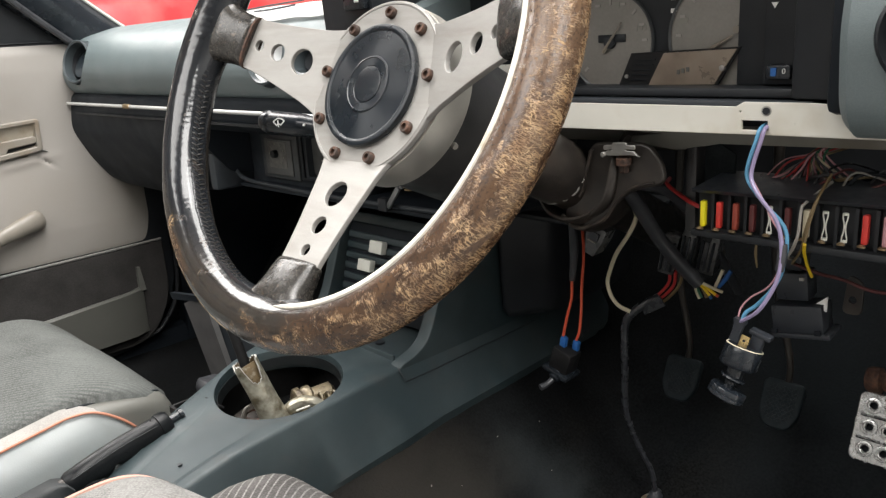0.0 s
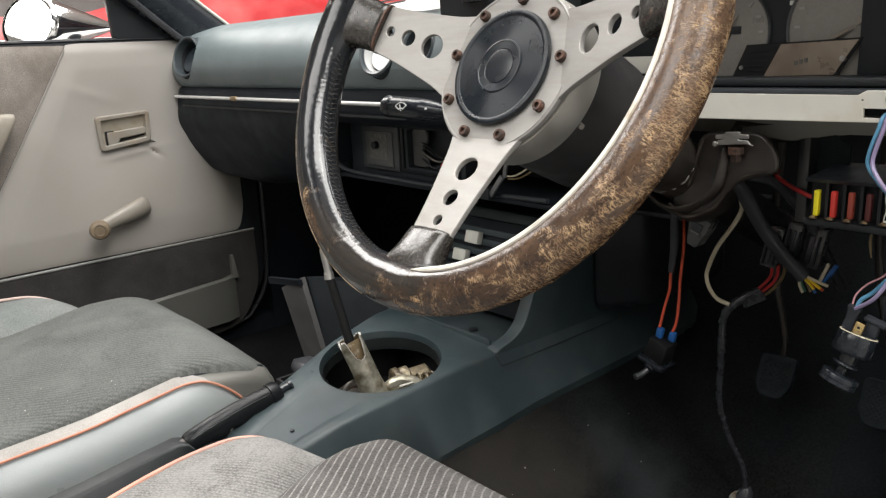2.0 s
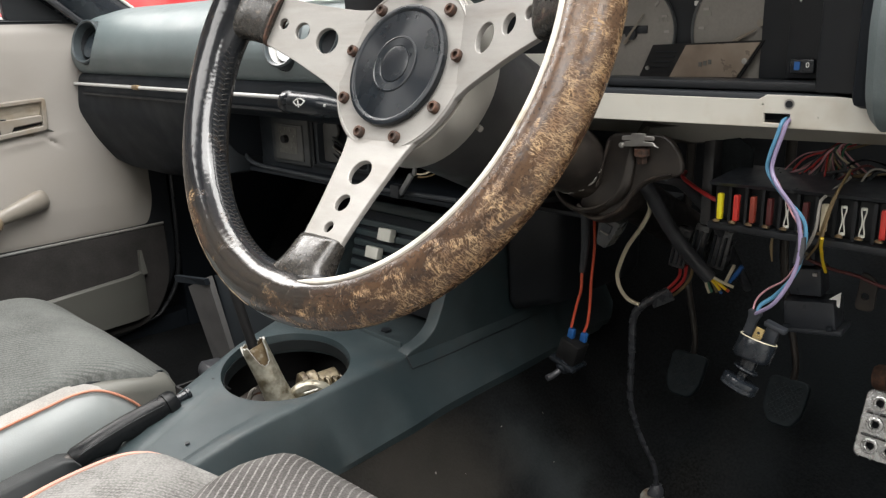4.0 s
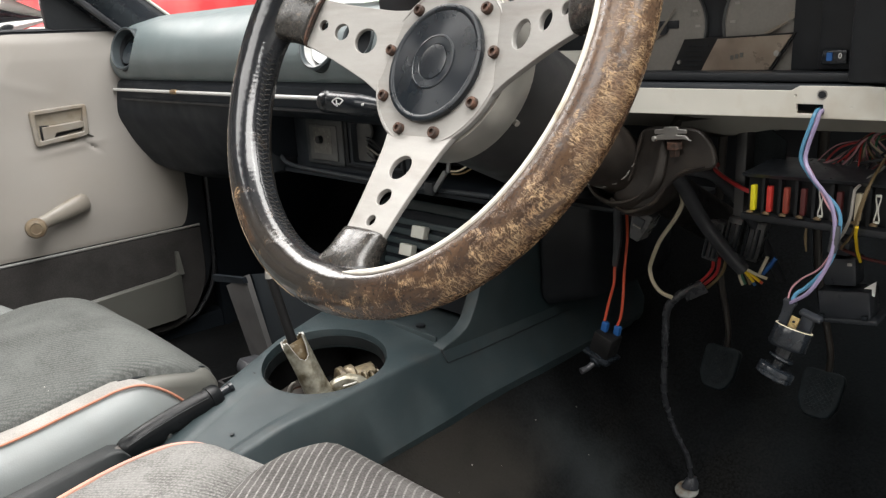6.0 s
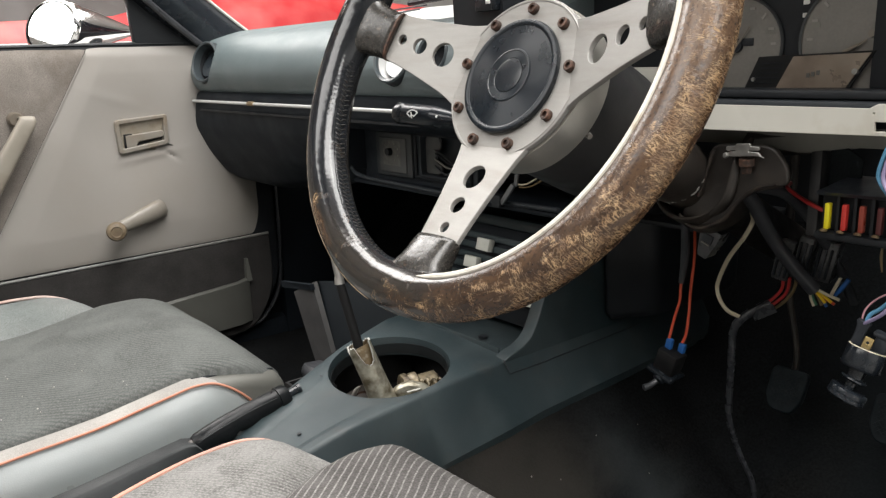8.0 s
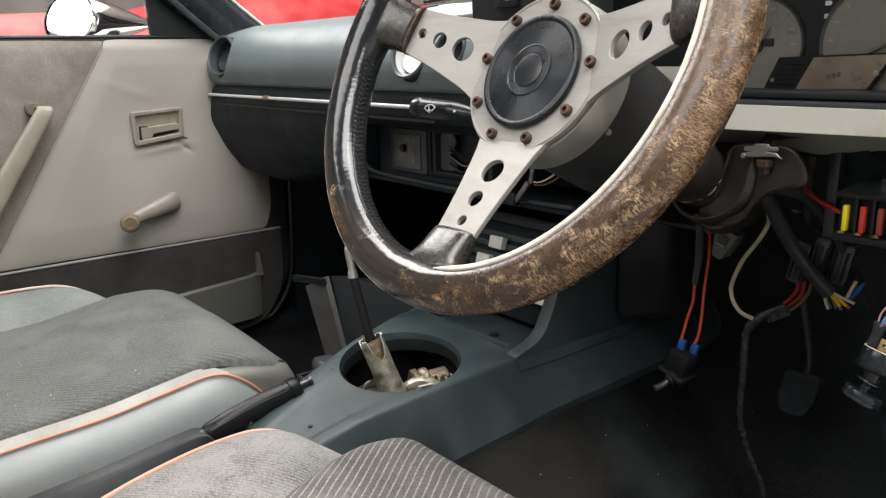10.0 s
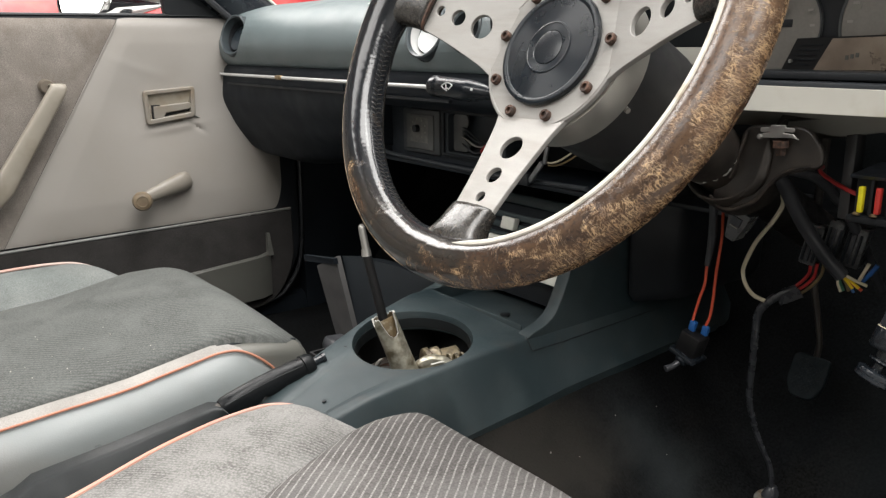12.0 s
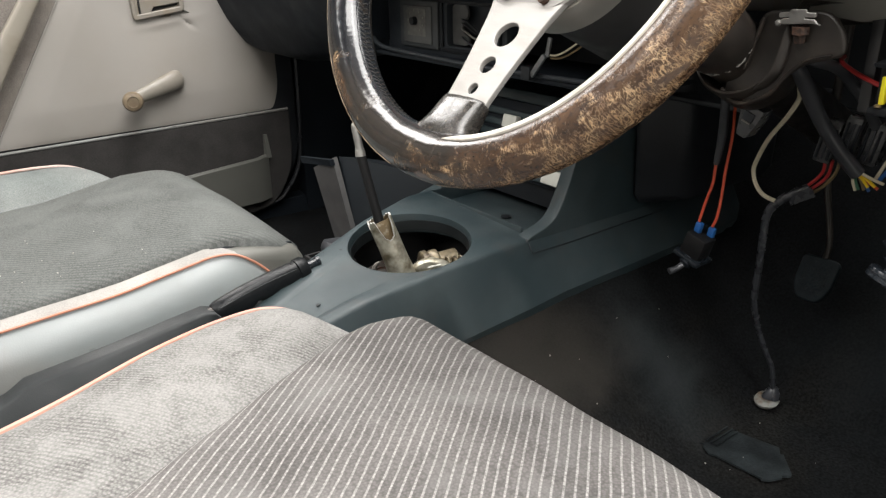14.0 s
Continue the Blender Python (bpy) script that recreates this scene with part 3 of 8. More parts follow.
def bm_lathe(base, way, profile, segments=32, cap=True, bm=None, squash=(1, 1), up=(0, 0, 1)):
    """Turns (radius, distance) pairs round the line from base along way."""
    bm = bm or bmesh.new()
    m = Matrix.Translation(base) @ axes_along(way, up).to_4x4()
    rings = []
    for r, h in profile:
        rings.append([bm.verts.new(m @ Vector((max(r, 1e-5) * squash[0] * math.cos(2 * math.pi * k / segments),
                                               max(r, 1e-5) * squash[1] * math.sin(2 * math.pi * k / segments), h))) for k in range(segments)])
    for a, b in zip(rings, rings[1:]):
        for k in range(segments):
            bm.faces.new((a[k], a[(k + 1) % segments], b[(k + 1) % segments], b[k]))
    if cap:
        bm.faces.new(list(reversed(rings[0])))
        bm.faces.new(rings[-1])
    return bm


def bm_loft(rings, closed=True, cap=True, bm=None):
    """Joins rings of points; closed: every ring is a loop."""
    bm = bm or bmesh.new()
    vs = [[bm.verts.new(p) for p in ring] for ring in rings]
    n = len(vs[0])
    for a, b in zip(vs, vs[1:]):
        for k in range(n if closed else n - 1):
            bm.faces.new((a[k], a[(k + 1) % n], b[(k + 1) % n], b[k]))
    if cap and closed:
        bm.faces.new(list(reversed(vs[0])))
        bm.faces.new(vs[-1])
    return bm


def smooth_path(points, steps=6):
    """A Catmull-Rom line through the points."""
    p = [Vector(q) for q in points]
    p = [2 * p[0] - p[1], *p, 2 * p[-1] - p[-2]]
    out = []
    for a, b, c, d in zip(p, p[1:], p[2:], p[3:]):
        for k in range(steps):
            t = k / steps
            out.append(0.5 * (2 * b + (c - a) * t + (2 * a - 5 * b + 4 * c - d) * t * t + (3 * b - a - 3 * c + d) * t ** 3))
    return out + [p[-2]]


def bm_tube(points, radius, segments=8, steps=6, bm=None, smooth=True, flat=1.0):
    """A round bar along a line; radius is one number or one per given point."""
    line = smooth_path(points, steps) if smooth else [Vector(q) for q in points]
    radii = radius if isinstance(radius, (list, tuple)) else [radius] * len(points)
    bm = bm or bmesh.new()
    side, rings = None, []
    for i, p in enumerate(line):
        way = (line[min(i + 1, len(line) - 1)] - line[max(i - 1, 0)]).normalized()
        if side is None:
            side = way.orthogonal().normalized()
        side = (side - way * side.dot(way)).normalized()
        other = way.cross(side)
        f = i / (len(line) - 1) * (len(radii) - 1)
        k = min(int(f), len(radii) - 2)
        r = radii[k] + (radii[k + 1] - radii[k]) * (f - k)
        rings.append([p + r * (math.cos(a) * side + flat * math.sin(a) * other) for a in (2 * math.pi * j / segments for j in range(segments))])
    return bm_loft(rings, bm=bm)


def rounded(points, radius, steps=4):
    """Rounds the corners of a closed 2D outline."""
    out, n = [], len(points)
    for i in range(n):
        a, b, c = Vector(points[i - 1]), Vector(points[i]), Vector(points[(i + 1) % n])
        r = radius[i] if isinstance(radius, (list, tuple)) else radius
        r = min(r, (a - b).length * 0.45, (c - b).length * 0.45)
        if r <= 1e-6:
            out.append(tuple(b))
            continue
        p, q = b + (a - b).normalized() * r, b + (c - b).normalized() * r
        for k in range(steps + 1):
            t = k / steps
            out.append(tuple((1 - t) ** 2 * p + 2 * t * (1 - t) * b + t * t * q))
    return out


def mesh_of(ob_data):
    """The mesh of a curve or text."""
    tmp = bpy.data.objects.new("tmp", ob_data)
    scene.collection.objects.link(tmp)
    me = bpy.data.meshes.new_from_object(tmp.evaluated_get(bpy.context.evaluated_depsgraph_get()))
    bpy.data.objects.remove(tmp)
    return me


def plate(outline, holes, thick, m, bevel=0.0):
    """A flat sheet with holes: 2D outlines, thickness, and the pose of its middle plane. Returns a mesh."""
    cu = bpy.data.curves.new("sheet", "CURVE")
    cu.dimensions, cu.fill_mode, cu.extrude, cu.bevel_depth, cu.bevel_resolution = "2D", "BOTH", max(thick / 2 - bevel, 0.0001), bevel, 2
    for loop in (outline, *holes):
        s = cu.splines.new("POLY")
        s.points.add(len(loop) - 1)
        s.use_cyclic_u = True
        for pt, (x, y) in zip(s.points, loop):
            pt.co = (x, y, 0, 1)
    bpy.context.view_layer.update()
    me = mesh_of(cu)
    bpy.data.curves.remove(cu)
    me.transform(m)
    return me


def circle(x, y, r, n=24, sy=1.0):
    return [(x + r * math.cos(2 * math.pi * k / n), y + r * sy * math.sin(2 * math.pi * k / n)) for k in range(n)]


def frame_of(at, right, up):
    r, u = Vector(right).normalized(), Vector(up).normalized()
    m = Matrix((r, u, r.cross(u))).transposed().to_4x4()
    m.translation = at
    return m


def text_mesh(body, size, m, depth=0.0004):
    cu = bpy.data.curves.new("letters", "FONT")
    cu.body, cu.size, cu.extrude, cu.align_x, cu.align_y = body, size, depth, "CENTER", "CENTER"
    bpy.context.view_layer.update()
    me = mesh_of(cu)
    bpy.data.curves.remove(cu)
    me.transform(m)
    return me


def carve(ob, bm, name="cutter"):
    """Cuts a solid out of a part."""
    bmesh.ops.recalc_face_normals(bm, faces=bm.faces)
    me = bpy.data.meshes.new(name)
    bm.to_mesh(me)
    bm.free()
    me.transform(Matrix.Translation(-world_of(ob).translation))
    me.transform(Matrix.Translation(world_of(ob).translation))
    cutter = bpy.data.objects.new(name, me)
    scene.collection.objects.link(cutter)
    mod = ob.modifiers.new("cut", "BOOLEAN")
    mod.operation, mod.object, mod.solver = "DIFFERENCE", cutter, "EXACT"
    bpy.context.view_layer.update()
    done = bpy.data.meshes.new_from_object(ob.evaluated_get(bpy.context.evaluated_depsgraph_get()))
    ob.modifiers.remove(mod)
    ob.data = done
    bpy.data.objects.remove(cutter)
    done.shade_smooth()
    done.set_sharp_from_angle(angle=radians(35))
    return ob


def wobble(bm, size, scale):
    """Uneven hand-made surface."""
    for v in bm.verts:
        v.co += size * Vector((noise.noise(v.co * scale), noise.noise(v.co * scale + Vector((7, 1, 3))), noise.noise(v.co * scale + Vector((2, 9, 5)))))
    return bm


def strand(name, points, radius, material, label, category="wire", group="loose wires", segments=8):
    return solo(name, bm_tube(points, radius, segments), material, label, category, group)


# ---------------------------------------------------------------- workshop round the car
def room():
    solo("ground", bm_box(-6, 3.2, -5, 6, -0.45, -0.40), M_CONCRETE, "grey concrete workshop floor", "floor", kind="structure")
    # the east wall is unseen, set close to bounce light into the car
    for name, b in (("wall_north", (-6, 3.2, 6, 6.1, -0.45, 2.9)), ("wall_south", (-6, 3.2, -5.1, -5, -0.45, 2.9)),
                    ("wall_west", (-6.1, -6, -5, 6, -0.45, 2.9)), ("bounce_wall_east", (3.2, 3.3, -5, 6, -0.45, 2.9))):
        solo(name, bm_box(*b), M_WALL, "plain light grey workshop wall", "wall", kind="structure")
    solo("ceiling", bm_box(-6, 3.2, -5, 6, 2.9, 3.0), M_WALL, "plain light grey workshop ceiling", "ceiling", kind="structure")


def neighbour_car():
    """A red saloon parked beside, of which a wing, a door and a sill show."""
    car = thing("parked_car", (-2.9, 1.4, -0.40), "red parked car with dusty glossy paint", "car")
    rings = []
    for y, top, half in ((-1.0, 0.58, 0.72), (-0.6, 0.60, 0.78), (0.2, 0.615, 0.80), (0.75, 0.64, 0.80), (1.0, 0.70, 0.80), (1.4, 0.72, 0.80), (2.2, 0.64, 0.78), (2.9, 0.58, 0.72), (3.3, 0.42, 0.62)):
        ring = [(-3.05 + sx * half * k, y, z) for sx, k, z in ((1, 0.94, -0.2), (1, 1.0, 0.1), (1, 1.0, 0.42), (1, 0.97, top - 0.08), (1, 0.88, top), (1, 0.5, top + 0.04),
                                                              (-1, 0.5, top + 0.04), (-1, 0.9, top), (-1, 1.0, 0.3), (-1, 0.94, -0.2))]
        rings.append(ring)
    part("body", bm_loft(rings), M_CARRED, car, smooth=50)
    part("waist_trim", bm_box(-2.262, -2.243, -0.9, 1.5, 0.555, 0.57, 0.003), M_CHROME, car, "bright waist strip")
    for y in (-0.35, 2.35):
        part("wheel", bm_lathe((-2.26, y, -0.12), (-1, 0, 0), [(0.0, 0), (0.16, 0), (0.28, 0.01), (0.28, 0.17), (0.1, 0.18)], 32), M_RUBBER, car)
    glass = [[(-2.38, -0.6, 0.58), (-2.38, 1.0, 0.60), (-2.62, 0.6, 1.10), (-2.60, -0.5, 1.10)], [(-3.7, -0.6, 0.58), (-3.7, 1.0, 0.60), (-3.5, 0.6, 1.10), (-3.5, -0.5, 1.10)]]
    part("cabin", bm_loft(glass), M_CABIN, car, "dusty cabin glass of the parked car")


def bonnet():
    """The car's own white bonnet beyond the windscreen, with a wiper lying at its foot."""
    rings = []
    for x in np.linspace(-1.42, 0.15, 14):
        s = (x + 0.635) / 0.79
        drop = 0.05 * s * s
        rings.append([(x, 1.00, 0.575 - drop), (x, 1.25, 0.600 - drop), (x, 1.6, 0.615 - drop), (x, 2.0, 0.600 - drop), (x, 2.3, 0.54 - drop), (x, 2.3, 0.50 - drop), (x, 1.0, 0.53 - drop)])
    b = thing("bonnet", (-0.63, 1.6, 0.50), "white painted car bonnet seen through the windscreen", "car bonnet")
    part("panel", bm_loft(rings), M_CARWHITE, b)
    part("wiper_arm", bm_tube([(-1.30, 1.02, 0.605), (-1.0, 1.01, 0.612), (-0.7, 1.0, 0.607)], 0.006, 8), M_BLACK, b, "black wiper arm")


def car_front():
    """White front of the car's body under the bonnet, and the wheels that it stands on."""
    body = thing("car_body", (-0.635, 1.6, -0.40), "white painted front body of the car on four wheels", "car body", kind="structure")
    for x0, x1 in ((-1.44, -1.38), (0.11, 0.17)):
        rings = [[(x, y, z) for x in (x0, x1) for z in ((zt, zb) if x == x0 else (zb, zt))] for y, zt, zb in ((1.06, 0.50, -0.2), (1.30, 0.53, 0.02), (1.62, 0.55, 0.08), (1.95, 0.53, 0.02), (2.25, 0.47, -0.2))]
        part("wing", bm_loft(rings), M_CARWHITE, body, "white front wing")
    part("nose", bm_box(-1.42, 0.15, 2.22, 2.30, -0.20, 0.47, 0.03), M_CARWHITE, body, "white nose panel")
    for x0, x1 in ((-1.46, -1.42), (0.135, 0.175)):
        part("rocker_panel", bm_box(x0, x1, -1.05, 1.08, -0.20, -0.06, 0.01), M_CARWHITE, body, "white lower rocker panel")
    for x, s in ((-1.44, 1), (0.17, -1)):
        for y in (1.62, -0.95):
            w = part("wheel", bm_lathe((x, y, -0.12), (s, 0, 0), [(0.0, 0.03), (0.15, 0.02), (0.17, 0.0), (0.27, 0.01), (0.28, 0.03), (0.28, 0.15), (0.26, 0.17), (0.1, 0.17)], 36), M_RUBBER, body, "black tyre")
            part("hub_cap", bm_lathe((x, y, -0.12), (s, 0, 0), [(0.0, 0.0), (0.08, 0.005), (0.14, 0.018), (0.15, 0.03)], 28), M_STEEL, w, "steel wheel disc")


def mirror_outside():
    """The round-cornered door mirror outside the passenger window."""
    at = Vector((-1.49, 0.372, 0.572))
    way = Vector((0.596, -0.731, 0.332)).normalized()
    mir = thing("door_mirror", at - Vector((0, 0, 0.06)), "chromed door mirror with bright glass beside the passenger window", "mirror")
    part("glass", bm_lathe(at, way, [(0.0, 0.004), (0.046, 0.004), (0.047, 0.0), (0.0, -0.001)], 40), M_MIRROR, mir, "bright mirror glass")
    fore = Vector((0.12, 0.99, -0.06)).normalized()
    rings = []
    for q, rr in ((-0.006, 0.0490), (-0.004, 0.0525), (0.004, 0.0530), (0.02, 0.0500), (0.045, 0.0420), (0.075, 0.0310), (0.105, 0.0190), (0.130, 0.0090), (0.142, 0.0030)):
        k = min(1, max(0, q / 0.06))
        ax = (-way * (1 - k) + fore * k).normalized()
        side = ax.cross(Vector((0, 0, 1))).normalized()
        up = side.cross(ax)
        c = at + (-way * min(q, 0.0) + fore * max(q, 0) * (0.6 + 0.4 * k))
        rings.append([c + rr * (math.cos(w) * side + math.sin(w) * up) for w in (2 * math.pi * m / 36 for m in range(36))])
    part("housing", bm_loft(rings, cap=False), M_POLISH, mir, "chromed bullet housing", 60)
    part("arm", bm_tube([at + 0.05 * fore + Vector((0.01, 0, -0.03)), (-1.45, 0.45, 0.525), (-1.43, 0.47, 0.50)], [0.012, 0.011, 0.014], 12), M_BLACK, mir, "dark mirror foot")


# ---------------------------------------------------------------- body of the car
def car_shell():
    """Carpeted floor with its tunnel and toe board, bulkhead, sills, roof and pillars."""
    xs, ys = np.linspace(-1.36, 0.12, 90), np.linspace(-1.0, 1.12, 110)
    bm = bmesh.new()
    grid = []
    for y in ys:
        row = []
        for x in xs:
            z = -0.045
            d = abs(x + 0.65)
            hump = (0.146 - 0.062 * min(1, max(0, (0.30 - y) / 0.08))) * (1 - min(max((d - 0.128) / 0.15, 0), 1) ** 0.75)
            z += hump
            toe = max(0, y - 0.80) * 1.15
            z = max(z, -0.045 + toe)
            z += 0.006 * noise.noise(Vector((x * 9, y * 9, 1.0))) + 0.002 * noise.noise(Vector((x * 45, y * 45, 4.0)))
            row.append(bm.verts.new((x, y, z)))
        grid.append(row)
    for a, b in zip(grid, grid[1:]):
        for k in range(len(a) - 1):
            bm.faces.new((a[k], a[k + 1], b[k + 1], b[k]))
    solo("floor", bm, M_CARPET, "worn black carpet on the car floor and tunnel", "carpet", kind="structure", smooth=60, origin=tuple(FLOOR_AT))
    solo("floor_pan", bm_box(-1.40, 0.14, -1.1, 1.14, -0.10, -0.062), M_BLACK, "dark steel floor pan under the carpet", "floor pan", kind="structure")
    solo("bulkhead", bm_box(-1.40, 0.14, 1.06, 1.12, -0.06, 0.52), M_BLACK, "dark felt-covered bulkhead behind the dashboard", "bulkhead", kind="structure")
    solo("kick_panel", bm_box(-1.40, -1.345, 0.70, 1.06, -0.06, 0.52, 0.004), M_DASH, "dark plastic kick panel in the passenger footwell", "panel", kind="structure")
    solo("kick_panel", bm_box(0.085, 0.13, 0.62, 1.06, -0.06, 0.52, 0.004), M_DASH, "dark plastic kick panel in the driver footwell", "panel", kind="structure")
    solo("door_jamb", bm_box(-1.410, -1.378, 0.50, 0.76, -0.08, 0.45, 0.003), M_MATTBLACK, "dark door jamb beside the passenger footwell", "door jamb", kind="structure")
    solo("scuttle", bm_box(-1.40, 0.14, 1.0, 1.06, 0.50, 0.555, 0.008), M_DASH, "dark scuttle panel under the windscreen", "panel", kind="structure")
    solo("sill", bm_box(0.03, 0.13, -1.0, 0.62, -0.06, 0.02, 0.015), M_DASH, "dark door sill on the driver side", "sill", kind="structure")
    solo("sill", bm_box(-1.44, -1.35, -1.0, 0.72, -0.08, -0.01, 0.015), M_DASH, "dark door sill on the passenger side", "sill", kind="structure")
    rings = []
    for y, z in ((0.11, 1.010), (0.075, 1.035), (0.03, 1.040), (0.0, 1.025)):
        rings.append([(x, y, z - 0.10 * ((x + 0.64) / 0.75) ** 2) for x in np.linspace(-1.28, 0.02, 9)] + [(x, y, z - 0.035 - 0.10 * ((x + 0.64) / 0.75) ** 2) for x in np.linspace(0.02, -1.28, 9)])
    solo("windscreen_header", bm_loft(rings), M_VINYL, "light header rail over the windscreen of an open-topped car", "header rail", kind="structure")
    for sx, name in ((-1, "windscreen pillar beside the passenger door"), (1, "windscreen pillar beside the driver")):
        cx = lambda x: x if sx < 0 else -1.27 - x
        p = thing("windscreen_pillar", (cx(-1.33), 0.62, 0.52), "black " + name, "pillar", kind="structure")
        line = [(-1.335, 0.70, 0.48), (-1.328, 0.605, 0.545), (-1.315, 0.515, 0.615), (-1.29, 0.32, 0.79), (-1.25, 0.12, 0.98)]
        rings = []
        for i, q in enumerate(line):
            way = (Vector(line[min(i + 1, 4)]) - Vector(line[max(i - 1, 0)])).normalized()
            fwd = Vector((1, 0, 0)).cross(way).normalized()
            prof = rounded([(-0.035, -0.026), (0.018, -0.030), (0.030, 0.000), (0.018, 0.034), (-0.035, 0.040)], 0.010)
            rings.append([Vector((cx(q[0]), q[1], q[2])) + Vector((-sx * a, 0, 0)) + fwd * b for a, b in prof])
        part("cover", bm_loft(rings), M_GLOSS, p)
        part("seal", bm_tube([(cx(q[0] + 0.004), q[1] + 0.026, q[2] + 0.020) for q in line], 0.010, 10), M_RUBBER, p, "black rubber windscreen seal")
        # light along the glass edge, put in as a pale tube
        part("screen_glint", bm_tube([(cx(q[0] + 0.013), q[1] + 0.034, q[2] + 0.026) for q in line], 0.0026, 8), M_DIRTYWHITE, p, "pale tube painted as light on the windscreen edge")
        part("door_seal", bm_tube([(cx(q[0] + 0.016), q[1] - 0.022, q[2] - 0.022) for q in line], 0.006, 8), M_RUBBER, p, "black rubber door seal")


def passenger_door():
    """Inner face of the closed passenger door with its trim."""
    X = -1.326
    door = thing("car_door", (X - 0.02, 0.0, -0.03), "closed passenger door trimmed in grey vinyl and cloth", "car door")
    F = lambda y, z, x=X: (x, y, z)
    # the outer skin
    part("skin", bm_box(X - 0.13, X - 0.09, -0.75, 0.70, -0.03, 0.525, 0.006), M_CARWHITE, door, "white painted door skin")
    edge = rounded([(-0.75, -0.02), (0.60, -0.02), (0.683, 0.07), (0.683, 0.30), (0.60, 0.530), (0.535, 0.537), (-0.75, 0.537)], [0, 0.05, 0.06, 0.02, 0.02, 0.02, 0])
    m = frame_of((X - 0.027, 0, 0), (0, 1, 0), (0, 0, 1))
    part_me = plate(edge, [], 0.046, m, 0.004)
    back = finish("backing", part_me, M_BLACK, door, "dark door edge", 35)
    carve(back, bm_box(X - 0.03, X + 0.02, 0.4085, 0.489, 0.3605, 0.4165))
    # upper vinyl: a gently puffed sheet forward of the slanting seam
    seam = lambda z: 0.164 + (z - 0.176) * (0.377 - 0.158) / (0.536 - 0.176)

    def sheet(y_of, y_to, z0, z1, ny, nz, lift, fold=0.0, roll=0.0):
        bm = bmesh.new()
        rows = []
        for j in range(nz + 1):
            z = z0 + (z1 - z0) * j / nz
            a, b = y_of(z), y_to(z)
            row = []
            for i in range(ny + 1):
                s, u = i / ny, j / nz
                y = a + (b - a) * s
                h = lift * (min(1, 9 * s) * min(1, 9 * (1 - s)) * min(1, 7 * u) * min(1, 8 * (1 - u))) ** 0.6
                h += 0.0010 * noise.noise(Vector((y * 14, z * 14, 2)))
                h -= 0.008 * max(0, (u - 0.94) / 0.06) ** 2 + roll * max(0, (s - 0.84) / 0.16) ** 2
                dy, dz = y - 0.45, z - 0.385
                h -= fold * math.exp(-((dy / 0.085) ** 2 + (dz / 0.065) ** 2))
                h += fold * 0.35 * math.exp(-((dz + 0.037 - 0.12 * dy) / 0.0065) ** 2 - ((dy - 0.01) / 0.05) ** 2)
                h -= fold * 0.7 * math.exp(-((dz + 0.030 + 0.75 * (dy - 0.035)) / 0.0035) ** 2 - ((dy - 0.045) / 0.012) ** 2)
                h += fold * 0.15 * math.exp(-((dz - 0.050 + 0.35 * dy) / 0.009) ** 2 - ((dy + 0.05) / 0.05) ** 2)
                if 0.4095 < y < 0.4870 and 0.3615 + 0.12 * (y - 0.4095) < z < 0.4115 + 0.05 * (y - 0.4095):
                    h -= 0.022
                row.append(bm.verts.new(F(y, z, X + h)))
            rows.append(row)
        for p, q in zip(rows, rows[1:]):
            for k in range(ny):
                bm.faces.new((p[k], p[k + 1], q[k + 1], q[k]))
        return bm
    front = lambda z: min(0.683, 0.668 - max(0, z - 0.44) * 0.12 - max(0, z - 0.505) * 2.6)
    part("vinyl_panel", sheet(seam, front, 0.1775, 0.537, 130, 100, 0.006, 0.006, 0.011), M_VINYL, door, "smooth warm grey vinyl")
    part("cloth_panel", sheet(lambda z: -0.75, lambda z: seam(z) - 0.001, 0.1775, 0.537, 60, 30, 0.009), M_DOORCLOTH, door, "stained grey-brown cloth")
    part("seam", bm_tube([F(seam(z), z, X + 0.003) for z in (0.18, 0.3, 0.42, 0.525)], 0.0011, 6), M_VINYL, door)
    part("window_seal", bm_box(X - 0.03, X - 0.004, -0.75, 0.545, 0.533, 0.5395, 0.002), M_RUBBER, door, "black window seal")
    part("trim_strip", bm_tube([F(-0.75, 0.170, X + 0.004), F(0.1, 0.1725, X + 0.004), F(0.664, 0.175, X + 0.004)], 0.0026, 8), M_SIDEVINYL, door, "dull bright strip")
    low = rounded([(-0.75, -0.012), (0.615, -0.012), (0.664, 0.06), (0.664, 0.170), (-0.75, 0.166)], [0, 0.04, 0.05, 0.004, 0])
    finish("lower_panel", plate(low, [], 0.010, frame_of((X, 0, 0), (0, 1, 0), (0, 0, 1)), 0.002), M_DOORLOW, door, "dark carpeted lower panel", 35)
    part("door_seal", bm_tube([(X - 0.004, y, z) for y, z in ((0.680, 0.44), (0.692, 0.34), (0.694, 0.259), (0.691, 0.145), (0.682, 0.064), (0.653, 0.016), (0.615, -0.006), (0.5, -0.010))], 0.0042, 8), M_SEAL, door, "dark rubber door seal")
    # map pocket with an upright fin at its front
    rings = []
    for y, z1, out in ((-0.6, 0.070, 0.030), (-0.2, 0.076, 0.034), (0.2, 0.082, 0.036), (0.43, 0.089, 0.034), (0.585, 0.096, 0.024), (0.612, 0.097, 0.010)):
        rings.append([(X + 0.004, y, 0.006), (X + out, y, 0.010), (X + out + 0.002, y, z1 - 0.004), (X + out - 0.002, y, z1), (X + out - 0.010, y, z1 - 0.002), (X + 0.004, y, 0.03)])
    pocket = part("map_pocket", bm_loft(rings), M_POCKETDARK, door, "dark grey vinyl map pocket")
